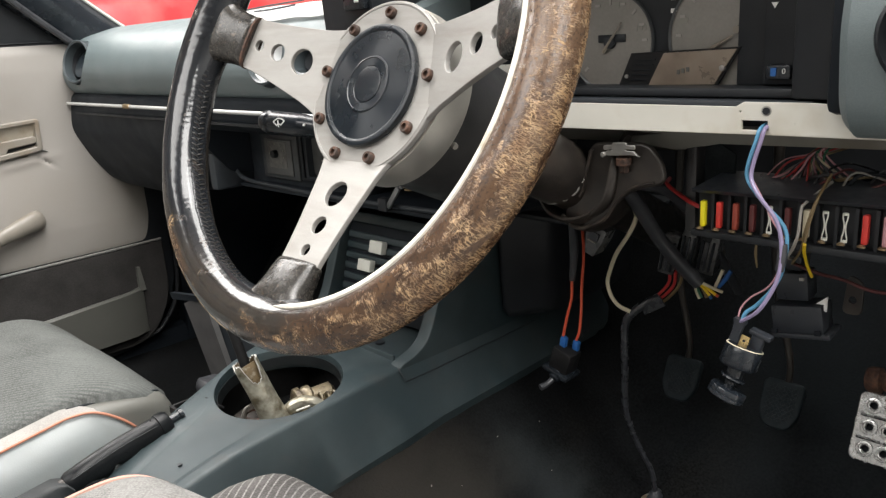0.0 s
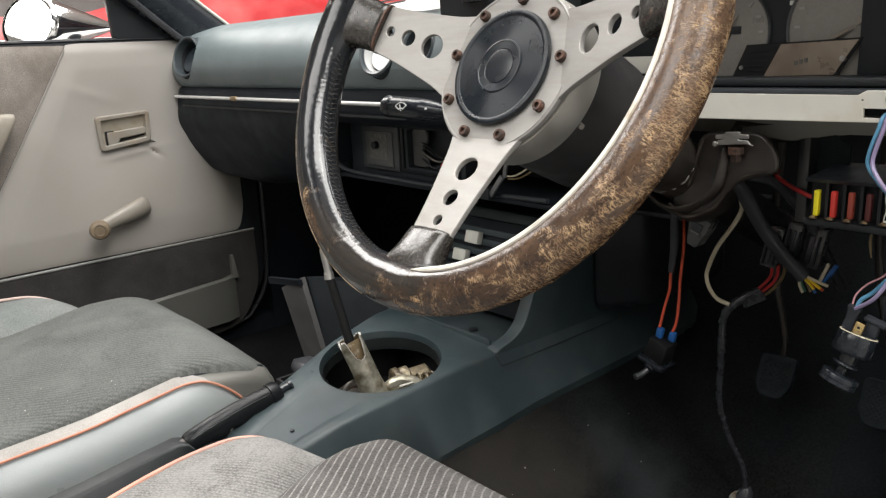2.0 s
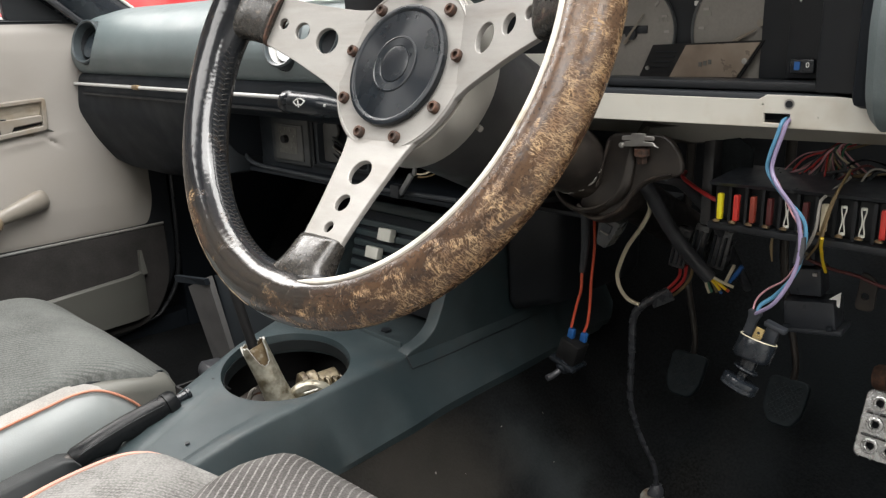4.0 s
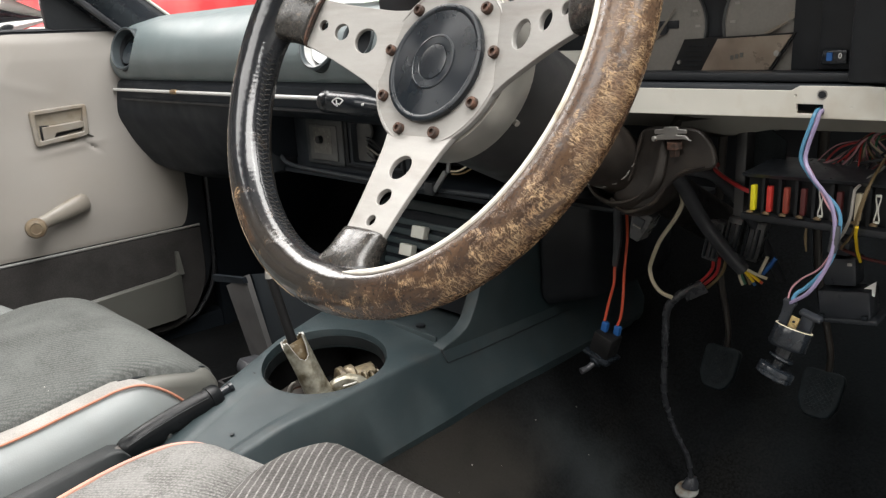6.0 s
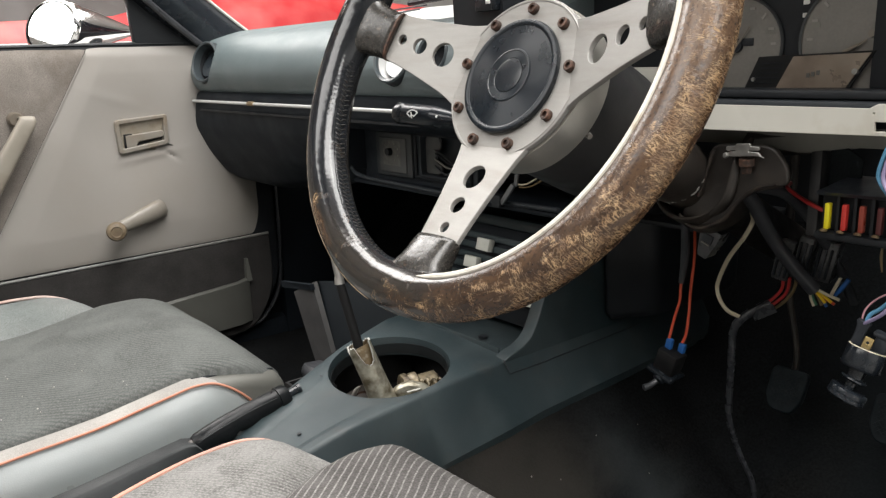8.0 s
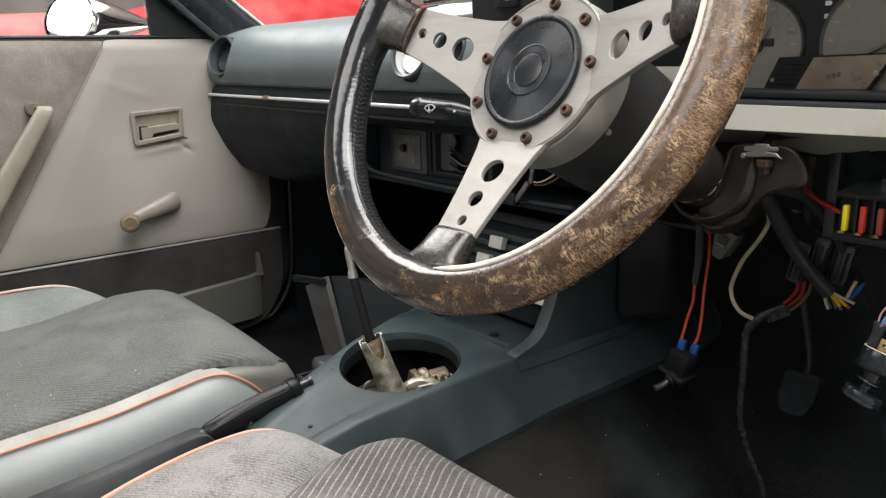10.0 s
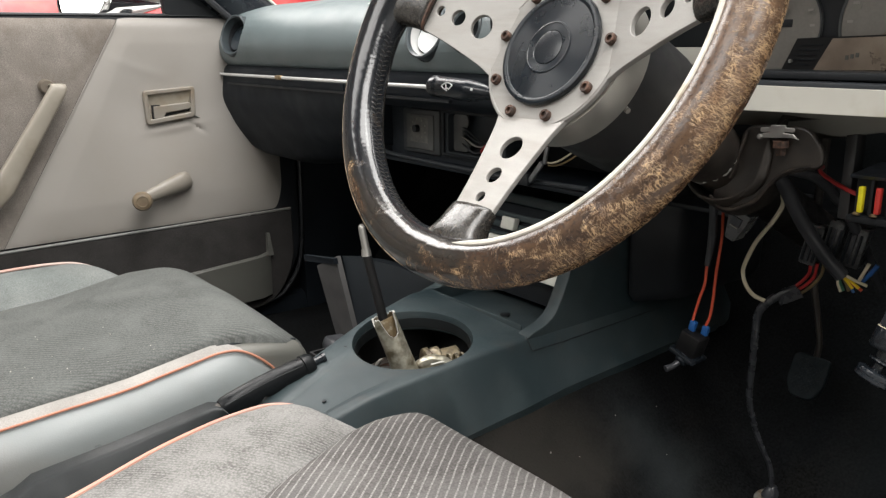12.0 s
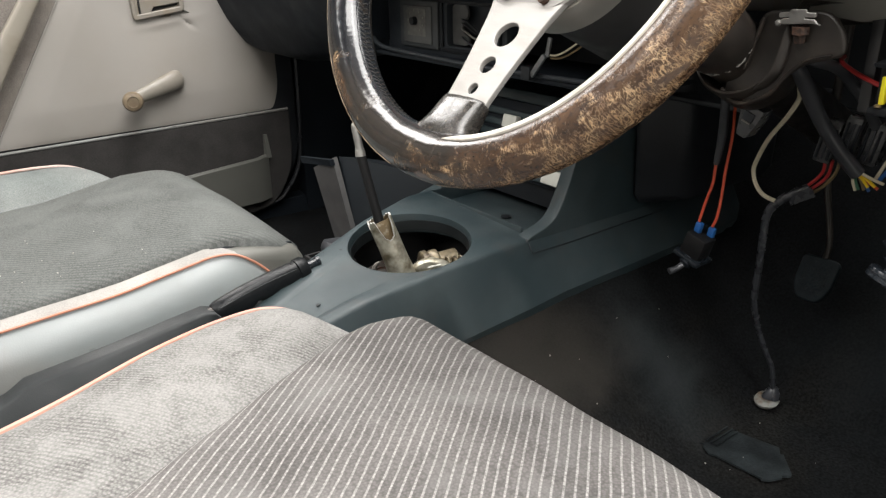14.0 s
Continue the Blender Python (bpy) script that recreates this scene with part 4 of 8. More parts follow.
    part("pocket_fin", bm_loft([[(X + 0.004, 0.606, 0.09), (X + 0.016, 0.606, 0.09), (X + 0.016, 0.617, 0.09), (X + 0.004, 0.617, 0.09)],
                                [(X + 0.004, 0.608, 0.134), (X + 0.012, 0.608, 0.134), (X + 0.012, 0.613, 0.134), (X + 0.004, 0.613, 0.134)]]), M_POCKETDARK, pocket)
    # latch
    latch = part("latch_bezel", bm_box(X - 0.004, X + 0.002, 0.412, 0.470, 0.3585, 0.3625, 0.001), M_BEIGE, door, "beige recessed latch bezel", origin=(X, 0.45, 0.39))
    bez = rounded([(0.4080, 0.3580), (0.4900, 0.3680), (0.4925, 0.4170), (0.4060, 0.4125)], 0.005)
    hole = list(reversed(rounded([(0.4118, 0.3636), (0.4855, 0.3726), (0.4885, 0.4135), (0.4105, 0.4082)], 0.003)))
    finish("bezel_frame", plate(bez, [hole], 0.010, frame_of((X + 0.004, 0, 0), (0, 1, 0), (0, 0, 1)), 0.0018), M_BEIGE, latch)
    rec = bmesh.new()
    f = [rec.verts.new(p) for p in (F(0.4118, 0.3640, X + 0.006), F(0.4855, 0.3730, X + 0.006), F(0.4885, 0.4130, X + 0.006), F(0.4105, 0.4078, X + 0.006))]
    b = [rec.verts.new(p) for p in (F(0.4150, 0.3665, X + 0.001), F(0.4825, 0.3745, X + 0.001), F(0.4835, 0.3900, X - 0.003), F(0.4150, 0.3890, X - 0.003))]
    rec.faces.new(b)
    for k in range(4):
        rec.faces.new((f[k], f[(k + 1) % 4], b[(k + 1) % 4], b[k]))
    part("recess", rec, M_RECESSBEIGE, latch, "pale sloping sheet of the recess")
    lever = [(0.4205, 0.3668), (0.4345, 0.3672), (0.4395, 0.3768), (0.4835, 0.3815), (0.4835, 0.3900), (0.4360, 0.3868), (0.4205, 0.3868)]
    finish("lever", plate(rounded(lever, 0.0025), [], 0.008, frame_of((X + 0.004, 0, 0), (0, 1, 0), (0, 0, 1)), 0.0016), M_BEIGE, latch, "beige latch lever")
    part("slot", bm_box(X + 0.0045, X + 0.0078, 0.4168, 0.4198, 0.3662, 0.3896, 0.0005), M_MATTBLACK, latch, "dark slot beside the lever")
    part("slot_top", bm_box(X + 0.0045, X + 0.0079, 0.4199, 0.4310, 0.3874, 0.3896, 0.0005), M_MATTBLACK, latch)
    finish("gap", plate([(0.4365, 0.3690), (0.4825, 0.3765), (0.4825, 0.3812), (0.4405, 0.3762)], [], 0.002, frame_of((X + 0.0030, 0, 0), (0, 1, 0), (0, 0, 1))), M_MATTBLACK, latch, "dark gap below the lever")
    # crease at the bezel corner: its shade put in as a dark tube
    part("pucker_shade", bm_tube([(X + 0.003, 0.4870, 0.3690), (X + 0.0035, 0.494, 0.3655), (X + 0.003, 0.500, 0.3630)], [0.0022, 0.0016, 0.0006], 6), M_POCKETDARK, latch, "dark tube painted as the shade of a vinyl crease")
    # window winder: boss at the wall, arm standing off, knob at its end
    base, end = Vector((X + 0.012, 0.456, 0.2545)), Vector((X + 0.030, 0.378, 0.235))
    wind = part("window_winder", bm_lathe((X, 0.455, 0.2540), (1, 0, 0), [(0.016, 0), (0.0155, 0.008), (0.0120, 0.012), (0.006, 0.014)], 24), M_BEIGE, door, "beige window winder")
    arm = []
    for s, w, t in ((-0.16, 0.0120, 0.008), (-0.12, 0.0155, 0.011), (0, 0.0170, 0.012), (0.25, 0.0160, 0.011), (0.6, 0.0130, 0.009), (0.9, 0.011, 0.007), (1, 0.009, 0.006)):
        c = base.lerp(end, s)
        ax = (end - base).normalized()
        up = Vector((1, 0, 0)).cross(ax).normalized()
        out = ax.cross(up)
        arm.append([c + up * w * math.cos(a) + out * t * math.sin(a) for a in (2 * math.pi * k / 16 for k in range(16))])
    part("arm", bm_loft(arm), M_BEIGE, wind)
    part("knob", bm_lathe(end + Vector((0.002, -0.002, -0.001)), (1, -0.25, 0.05), [(0.012, 0), (0.0155, 0.006), (0.0165, 0.016), (0.014, 0.021), (0.009, 0.0225), (0.008, 0.021), (0.0, 0.021)], 24), M_KNOB, wind, "round beige winder knob")
    # pull handle
    rings = []
    for x, y, z, w, t, level in ((0.004, 0.262, 0.4275, 0.0070, 0.005, 1), (0.022, 0.2655, 0.4310, 0.0080, 0.006, 1), (0.0295, 0.2675, 0.4330, 0.0088, 0.0065, 1), (0.034, 0.2695, 0.4325, 0.0105, 0.0075, 0.9), (0.036, 0.2695, 0.4270, 0.0118, 0.0085, 0.6), (0.036, 0.2640, 0.4170, 0.0122, 0.0090, 0.15),
                                 (0.036, 0.250, 0.396, 0.0124, 0.0095, 0), (0.036, 0.210, 0.337, 0.0140, 0.0095, 0), (0.034, 0.172, 0.279, 0.0160, 0.0095, 0), (0.030, 0.125, 0.233, 0.0165, 0.009, 0), (0.006, 0.08, 0.213, 0.013, 0.008, 0)):
        across = Vector((0, 0.84 + 0.16 * level, -0.54 * (1 - level))).normalized()
        rings.append([Vector((X + x, y, z)) + across * a * w + Vector((1, 0, 0)) * b * t for a, b in rounded([(-1, -1), (1, -1), (1, 1), (-1, 1)], 0.55, 3)])
    part("pull_handle", bm_loft(rings), M_PULL, door, "pale flat moulded pull handle", 75)
    part("pull_mount", bm_lathe((X + 0.001, 0.257, 0.4285), (1, 0, 0), [(0.0120, 0), (0.0115, 0.018), (0.0095, 0.021), (0, 0.021)], 20), M_MOUNT, door, "dark brown pull handle mount")
    sail = rounded([(0.462, 0.540), (0.60, 0.540), (0.515, 0.625), (0.456, 0.66)], 0.006)
    finish("mirror_sail", plate(sail, [], 0.016, frame_of((X - 0.012, 0, 0), (0, 1, 0), (0, 0, 1)), 0.003), M_BLACK, door, "black triangular mirror base", 35)


# ---------------------------------------------------------------- dashboard
def dashboard():
    dash = thing("dashboard", (-0.9, 0.75, 0.26), "grey-green padded dashboard over charcoal plastic, partly stripped", "dashboard")
    # padded roll from the passenger door to the instruments
    rings = []
    for x, grow in ((-1.338, 0.82), (-1.332, 0.94), (-1.315, 0.99), (-1.28, 1.0), (-1.1, 1.0), (-0.9, 1.0), (-0.7, 1.0), (-0.52, 1.0), (-0.50, 0.97), (-0.495, 0.9)):
        prof = rounded([(0.578, 0.4490), (0.553, 0.4530), (0.541, 0.481), (0.551, 0.515), (0.578, 0.540), (0.64, 0.556), (0.80, 0.566), (1.03, 0.555), (1.03, 0.50), (0.62, 0.4490)], 0.02, 3)
        cy, cz = 0.66, 0.495
        rings.append([(x, cy + (y - cy) * grow, cz + (z - cz) * grow) for y, z in prof])
    pad = part("pad", bm_loft(rings), M_PAD, dash, "grey-green grained padding", 50)
    # round vents let into the padding
    def vent(at, way, r, material, inner, label):
        way = Vector(way).normalized()
        carve(pad, bm_lathe(Vector(at) - 0.03 * way, way, [(r, 0), (r, 0.09)], 40))
        v = part("air_vent", bm_lathe(Vector(at) - 0.028 * way, way, [(r - 0.001, 0.0), (r - 0.001, 0.031), (r - 0.003, 0.0325), (r - 0.0055, 0.031), (r - 0.007, 0.018), (r - 0.0085, 0.004), (0.0, 0.003)], 40, cap=False), material, dash, label)
        return v
    v = vent((-1.262, 0.552, 0.503), (0.22, -0.94, 0.26), 0.036, M_VENT, None, "round air vent in the padding")
    w = Vector((0.22, -0.94, 0.26)).normalized()
    c = Vector((-1.262, 0.552, 0.503))
    part("inner_ring", bm_lathe(c - 0.016 * w, w, [(0.030, 0.0), (0.0305, 0.006), (0.028, 0.007), (0.0265, 0.0)], 36, cap=False), M_BLACK, v, "dark inner ring")
    part("flap", bm_lathe(c - 0.014 * w, w + Vector((-0.10, 0.05, 0.30)), [(0.0, 0), (0.0245, 0), (0.0245, 0.002), (0.020, 0.003), (0.006, 0.0045), (0, 0.0045)], 30), M_FLAPDARK, v, "round vent flap")
    w2 = Vector((0.10, -0.95, 0.30)).normalized()
    for x, r, lab in ((-0.702, 0.033, "round air vent with a bright ring"), (-0.628, 0.025, "dark round air vent")):
        v = vent((x, 0.548, 0.500), w2, r, M_VENT, None, lab)
        if x < -0.65:
            part("ring", bm_lathe(Vector((x, 0.548, 0.500)) - 0.012 * w2, w2, [(r - 0.004, 0.0), (r - 0.003, 0.010), (r - 0.006, 0.011), (r - 0.008, 0.0)], 40, cap=False), M_CHROME, v, "bright vent ring")
        part("flap", bm_lathe(Vector((x, 0.548, 0.500)) - 0.016 * w2, w2 + Vector((0.05, 0.1, 0.25)), [(0.0, 0.0), (r - 0.009, 0), (r - 0.009, 0.003), (0.006, 0.004), (0.0, 0.004)], 32), M_VENTWHITE if x < -0.65 else M_BLACK, v, "round vent flap")
    # bright strip with its join
    strip = part("trim_strip", bm_tube([(-1.318, 0.5445, 0.4375), (-0.9, 0.5445, 0.4375), (-0.47, 0.5445, 0.4375)], 0.0026, 14), M_CHROME, dash, "bright narrow trim strip")
    part("strip_join", bm_box(-1.095, -1.073, 0.5402, 0.548, 0.4340, 0.4412, 0.003), M_DULLBRASS, strip, "dull brass-coloured join")
    # charcoal lower half: rounded towards the door, cut back towards the middle
    rings = []
    for x, low, back, g, fwd in ((-1.336, 0.305, 0.0, 0.96, 0.012), (-1.325, 0.288, 0.0, 1, 0.012), (-1.29, 0.280, 0.0, 1, 0.006), (-1.18, 0.278, 0.0, 1, 0), (-1.02, 0.300, 0.004, 1, 0), (-0.93, 0.325, 0.012, 1, 0), (-0.90, 0.332, 0.02, 1, 0)):
        prof = rounded([(0.562, 0.4555), (0.553, 0.4490), (0.549, 0.430), (0.556 - fwd, 0.395), (0.578 + back - fwd, 0.345), (0.610 + back - fwd, low + 0.012), (0.66, low), (0.80, low + 0.01), (0.90, 0.444)], 0.014, 3)
        rings.append([(x, 0.66 + (y - 0.66) * g, z) for y, z in prof])
    part("glove_panel", bm_loft(rings), M_DASH, dash, "charcoal lower panel", 50)
    part("glove_lid_gap", bm_box(-1.30, -0.66, 0.5475, 0.552, 0.4205, 0.4235), M_BLACK, dash)
    rings = []
    for x in (-0.905, -0.47):
        rings.append([(x, y, z) for y, z in rounded([(0.557, 0.455), (0.552, 0.448), (0.552, 0.420), (0.572, 0.408), (0.640, 0.402), (0.70, 0.402), (0.70, 0.443)], 0.008, 3)])
    part("upper_shelf", bm_loft(rings), M_DASH, dash, "charcoal shelf edge")
    # recess with the clock and an empty switch pocket
    rec = part("switch_recess", bm_box(-0.915, -0.655, 0.630, 0.66, 0.330, 0.405, 0.003), M_CHARCOALLIT, dash, "charcoal switch panel")
    carve(rec, bm_box(-0.768, -0.672, 0.60, 0.652, 0.346, 0.397, 0.004))
    part("recess_side", bm_box(-0.920, -0.902, 0.572, 0.66, 0.325, 0.405, 0.004), M_CHARCOALLIT, rec)
    part("lip", bm_tube([(-0.905, 0.604, 0.350), (-0.88, 0.606, 0.337), (-0.78, 0.606, 0.334), (-0.66, 0.606, 0.333), (-0.50, 0.606, 0.336)], 0.0030, 8), M_CHARCOALLIT, rec, "raised lower lip")
    part("under_shelf", bm_box(-0.90, -0.46, 0.606, 0.72, 0.326, 0.332, 0.002), M_DASH, rec)
    clock = part("clock", bm_box(-0.866, -0.782, 0.6255, 0.633, 0.339, 0.399, 0.002), M_CLOCKFRAME, dash, "square dashboard clock with a grey face", origin=(-0.823, 0.63, 0.346))
    part("face", bm_box(-0.855, -0.793, 0.6235, 0.627, 0.345, 0.392, 0.001), M_CLOCKFACE, clock, "dusty grey dial")
    part("plate", bm_box(-0.846, -0.804, 0.6231, 0.6240, 0.354, 0.389, 0.0004), M_CLOCKPLATE, clock, "paler square plate behind the stem")
    part("stem", bm_lathe((-0.828, 0.6232, 0.373), (0, -1, 0), [(0.0055, 0), (0.005, 0.006), (0, 0.006)], 16), M_BLACK, clock)
    for k in range(7):
        a = radians(-60 + 40 * k)
        c = (-0.826 + 0.017 * math.cos(a), 0.6232, 0.373 + 0.013 * math.sin(a))
        part("mark", bm_box(c[0] - 0.0012, c[0] + 0.0012, 0.6226, 0.6232, c[2] - 0.0012, c[2] + 0.0012), M_POCKET, clock)
    part("frame", bm_tube([(-0.776, 0.628, 0.342), (-0.664, 0.628, 0.342), (-0.664, 0.628, 0.400), (-0.776, 0.628, 0.400), (-0.776, 0.628, 0.342)], 0.0028, 6, smooth=False), M_BLACK, rec)
    moon = [(-0.766, 0.348), (-0.740, 0.348), (-0.735, 0.352), (-0.736, 0.358), (-0.744, 0.361), (-0.748, 0.368), (-0.745, 0.376), (-0.738, 0.380), (-0.736, 0.388), (-0.740, 0.396), (-0.752, 0.397), (-0.766, 0.394)]
    finish("cut_bezel", plate(rounded(moon, 0.004), [], 0.004, frame_of((0, 0.640, 0), (1, 0, 0), (0, 0, 1)), 0.001), M_CLOCKFACE, rec, "grey cut-out bezel of a missing switch")
    for k, (mt, dz) in enumerate(((M_WIREGREY, 0.0), (M_RUBBER, 0.006), (M_RUBBER, -0.008), (M_RUBBER, 0.01))):
        part("wire", bm_tube([(-0.755, 0.642, 0.368 + dz), (-0.735, 0.634, 0.365 + 1.3 * dz), (-0.715, 0.637, 0.357 + dz), (-0.690, 0.648, 0.362 - dz)], 0.0013, 6), mt, rec)
    part("red_wire", bm_tube([(-0.712, 0.640, 0.350), (-0.700, 0.636, 0.358), (-0.688, 0.638, 0.364), (-0.676, 0.646, 0.362)], 0.0024, 7), M_WIRERED, rec, "red wire in the empty switch pocket")
    # stripped bracket and lead that hang under the column
    br = part("hanging_bracket", bm_box(-0.5565, -0.5515, 0.597, 0.600, 0.357, 0.377, 0.0008, turn=about((-0.554, 0.598, 0.367), 0, 12, 0)), M_STEELDARK, dash, "small bare steel bracket")
    part("lower_bar", bm_box(-0.5695, -0.5635, 0.594, 0.598, 0.332, 0.362, 0.0008, turn=about((-0.5665, 0.596, 0.347), 0, 40, 0)), M_STEELDARK, br, "bare steel bar")
    part("foot", bm_box(-0.590, -0.576, 0.592, 0.602, 0.330, 0.345, 0.002), M_BLACK, br)
    part("lead", bm_tube([(-0.556, 0.60, 0.359), (-0.545, 0.60, 0.3595), (-0.533, 0.60, 0.364), (-0.518, 0.603, 0.374), (-0.505, 0.61, 0.385)], 0.0010, 6), M_WIREWHITE, br)
    part("lead", bm_tube([(-0.552, 0.60, 0.356), (-0.543, 0.602, 0.3565), (-0.530, 0.603, 0.361), (-0.514, 0.605, 0.371), (-0.50, 0.612, 0.382)], 0.0010, 6), M_WIREBROWN, br)


def dash_sheet():
    """A white sheet lying on the padding beside the instruments, with two dark wires across it."""
    top = lambda y: float(np.interp(y, [0.560, 0.578, 0.64, 0.80, 1.0], [0.527, 0.5395, 0.5545, 0.5650, 0.5590])) + 0.0025
    ys = list(np.linspace(0.572, 0.94, 20))
    bm = bmesh.new()
    rows = [[bm.verts.new((x, y, top(y) + 0.0025 * abs(noise.noise(Vector((x * 14, y * 14, 6)))))) for x in np.linspace(-0.865, -0.602, 24)] for y in ys]
    for a, b in zip(rows, rows[1:]):
        for k in range(23):
            bm.faces.new((a[k], a[k + 1], b[k + 1], b[k]))
    bmesh.ops.solidify(bm, geom=bm.faces[:], thickness=-0.0012)
    solo("paper_sheet", bm, M_PAPER, "white creased sheet lying on the dashboard padding", "sheet", smooth=50)
    for line in ([(-0.86, 0.61), (-0.82, 0.627), (-0.76, 0.645)], [(-0.80, 0.600), (-0.765, 0.602), (-0.735, 0.615)]):
        strand("black_wire", [(x, y, top(y) + 0.004) for x, y in line], 0.0011, M_RUBBER, "thin black wire lying on a white sheet")


def instruments():
    """Instrument box behind the wheel, the switch strip and the dashboard's right end."""
    Y = 0.655
    ins = thing("instrument_cluster", (-0.33, 0.70, 0.448), "black instrument cluster with two dusty round dials", "instrument cluster")
    part("back_panel", bm_box(-0.50, -0.1350, Y, Y + 0.02, 0.450, 0.60, 0.002), M_BLACK, ins)
    for d, (x, z, r) in enumerate(((-0.3320, 0.4965, 0.0400), (-0.2300, 0.4985, 0.0455))):
        dial = part("dial", bm_lathe((x, Y - 0.0005, z), (0, -1, 0), [(0.0, 0.0), (r, 0.0), (r, 0.0012), (0.0, 0.0016)], 48), M_GLASSDUST, ins, "dusty grey dial", origin=(x, Y, z))
        part("bezel", bm_lathe((x, Y - 0.0005, z), (0, -1, 0), [(r, 0.0), (r + 0.0018, 0.001), (r + 0.0015, 0.0032), (r - 0.0004, 0.0024)], 48, cap=False), M_CLOCKFRAME, dial, "thin grey bezel")
        for k in range(12):
            a = radians(-20 + 22 * k)
            c = (x + (r - 0.007) * math.cos(a), z + (r - 0.007) * math.sin(a))
            part("tick", bm_box(c[0] - 0.0024, c[0] + 0.0024, Y - 0.0026, Y - 0.0016, c[1] - 0.0010, c[1] + 0.0010, turn=about((c[0], Y, c[1]), 0, -math.degrees(a) if k % 2 else 0, 0)), M_WIREGREY, dial)
        for k, body in (((4, ""), (1, "100"), (-2, "")) if d == 0 else ((6, ""), (8, ""), (4, ""))):
            a = radians(20 * k)
            c = Vector((x + (r - 0.009) * math.cos(a), Y - 0.0019, z + (r - 0.009) * math.sin(a)))
            if body:
                finish("figure", text_mesh(body, 0.0072, frame_of(c, (1, 0, 0), (0, 0, 1)), 0.0002), M_POCKET, dial, "pale grey figures 100")
            else:
                part("figure_bar", bm_box(c.x - 0.0035, c.x + 0.0035, c.y - 0.0003, c.y + 0.0002, c.z - 0.0022, c.z + 0.0022), M_POCKET, dial)
        tip = (x + 0.007, z - 0.0005) if d else (x + 0.012, z + 0.016)
        tail = (x - 0.010, z - 0.0095) if d else (x - 0.006, z - 0.008)
        part("needle", bm_tube([(tail[0], Y - 0.0045, tail[1]), (tip[0], Y - 0.0045, tip[1])], [0.0016, 0.0008], 6, smooth=False), M_BEIGE, dial, "pale needle")
        part("needle_boss", bm_lathe((x + (0.010 if d else 0), Y - 0.002, z + (0.004 if d else 0)), (0, -1, 0), [(0.0030 if d else 0.0055, 0), (0.0028 if d else 0.005, 0.003), (0, 0.003)], 20), M_BEIGE if d else M_BLACK, dial)
        if d == 0:
            part("counter", bm_box(x - 0.012, x + 0.015, Y - 0.003, Y - 0.0015, z + 0.000, z + 0.0065, 0.0005), M_BLACK, dial, "small black mileage counter")
    m = frame_of((0, Y - 0.006, 0), (1, 0, 0), (0, 0, 1))
    q = [(-0.3085, 0.4868), (-0.2155, 0.4895), (-0.2325, 0.4615), (-0.3205, 0.4605)]
    pl = finish("data_plate", plate(q, [], 0.002, m, 0.0004), M_MATTBLACK, ins, "dark plate with a tan right half")
    q2 = [(-0.2780, 0.4868), (-0.2175, 0.4885), (-0.2345, 0.4622), (-0.2915, 0.4615)]
    finish("tan_field", plate(q2, [], 0.001, frame_of((0, Y - 0.0078, 0), (1, 0, 0), (0, 0, 1)), 0.0), M_PLATE, pl, "scratched tan metal field")
    for k in range(5):
        part("print_bar", bm_box(-0.311 + 0.0015 * k, -0.294 + 0.002 * k, Y - 0.0079, Y - 0.0071, 0.4655 + 0.004 * k, 0.4660 + 0.004 * k), M_DASH, pl)
    for k in range(3):
        part("print_bar", bm_box(-0.266 + 0.004 * k, -0.2635 + 0.004 * k, Y - 0.0089, Y - 0.0083, 0.470 + 0.001 * k, 0.4735 + 0.001 * k), M_POCKETDARK, pl)
    part("screw", bm_lathe((-0.2285, Y - 0.007, 0.4745), (0, -1, 0), [(0.0026, 0), (0.0022, 0.002), (0, 0.0022)], 16), M_STEEL, pl)
    part("screw", bm_lathe((-0.3125, Y - 0.007, 0.4685), (0, -1, 0), [(0.0018, 0), (0.0016, 0.0016), (0, 0.0016)], 16), M_STEEL, pl)
    part("label_card", bm_box(-0.475, -0.388, Y - 0.006, Y - 0.002, 0.4640, 0.4800, 0.001), M_PAINT, ins, "cream metal strip with rusty edge")
    rings = []
    for x, g in ((-0.583, 0.94), (-0.578, 1.0), (-0.54, 1.0), (-0.505, 1.0)):
        rings.append([(x, 0.72 + (y - 0.72) * g, 0.56 + (z - 0.56) * g) for y, z in rounded([(0.575, 0.462), (0.540, 0.480), (0.536, 0.560), (0.550, 0.660), (0.75, 0.672), (0.95, 0.61), (0.95, 0.462)], 0.014, 3)])
    part("nacelle_side", bm_loft(rings), M_BLACK, ins, "black side of the instrument nacelle", 50)
    rings = []
    for x in (-0.504, -0.30, 0.05):
        rings.append([(x, 0.575, 0.615), (x, 0.58, 0.660), (x, 0.75, 0.668), (x, 0.95, 0.605), (x, 0.95, 0.590), (x, 0.70, 0.640), (x, 0.62, 0.612)])
    part("hood", bm_loft(rings), M_BLACK, ins, "black overhanging hood", 50)
    rock = part("rocker_switch", bm_box(-0.538, -0.508, 0.530, 0.538, 0.538, 0.556, 0.002), M_GLOSS, ins, "black rocker switch", origin=(-0.532, 0.535, 0.547))
    part("lamp_mark", bm_box(-0.521, -0.515, 0.5292, 0.5302, 0.5445, 0.5485, 0.0004), M_WHITE, rock, "small white lamp mark")
    # lower frame rail, in two steps
    part("rail", bm_box(-0.50, -0.160, Y - 0.030, Y + 0.01, 0.4545, 0.4615, 0.002), M_BLACK, ins)
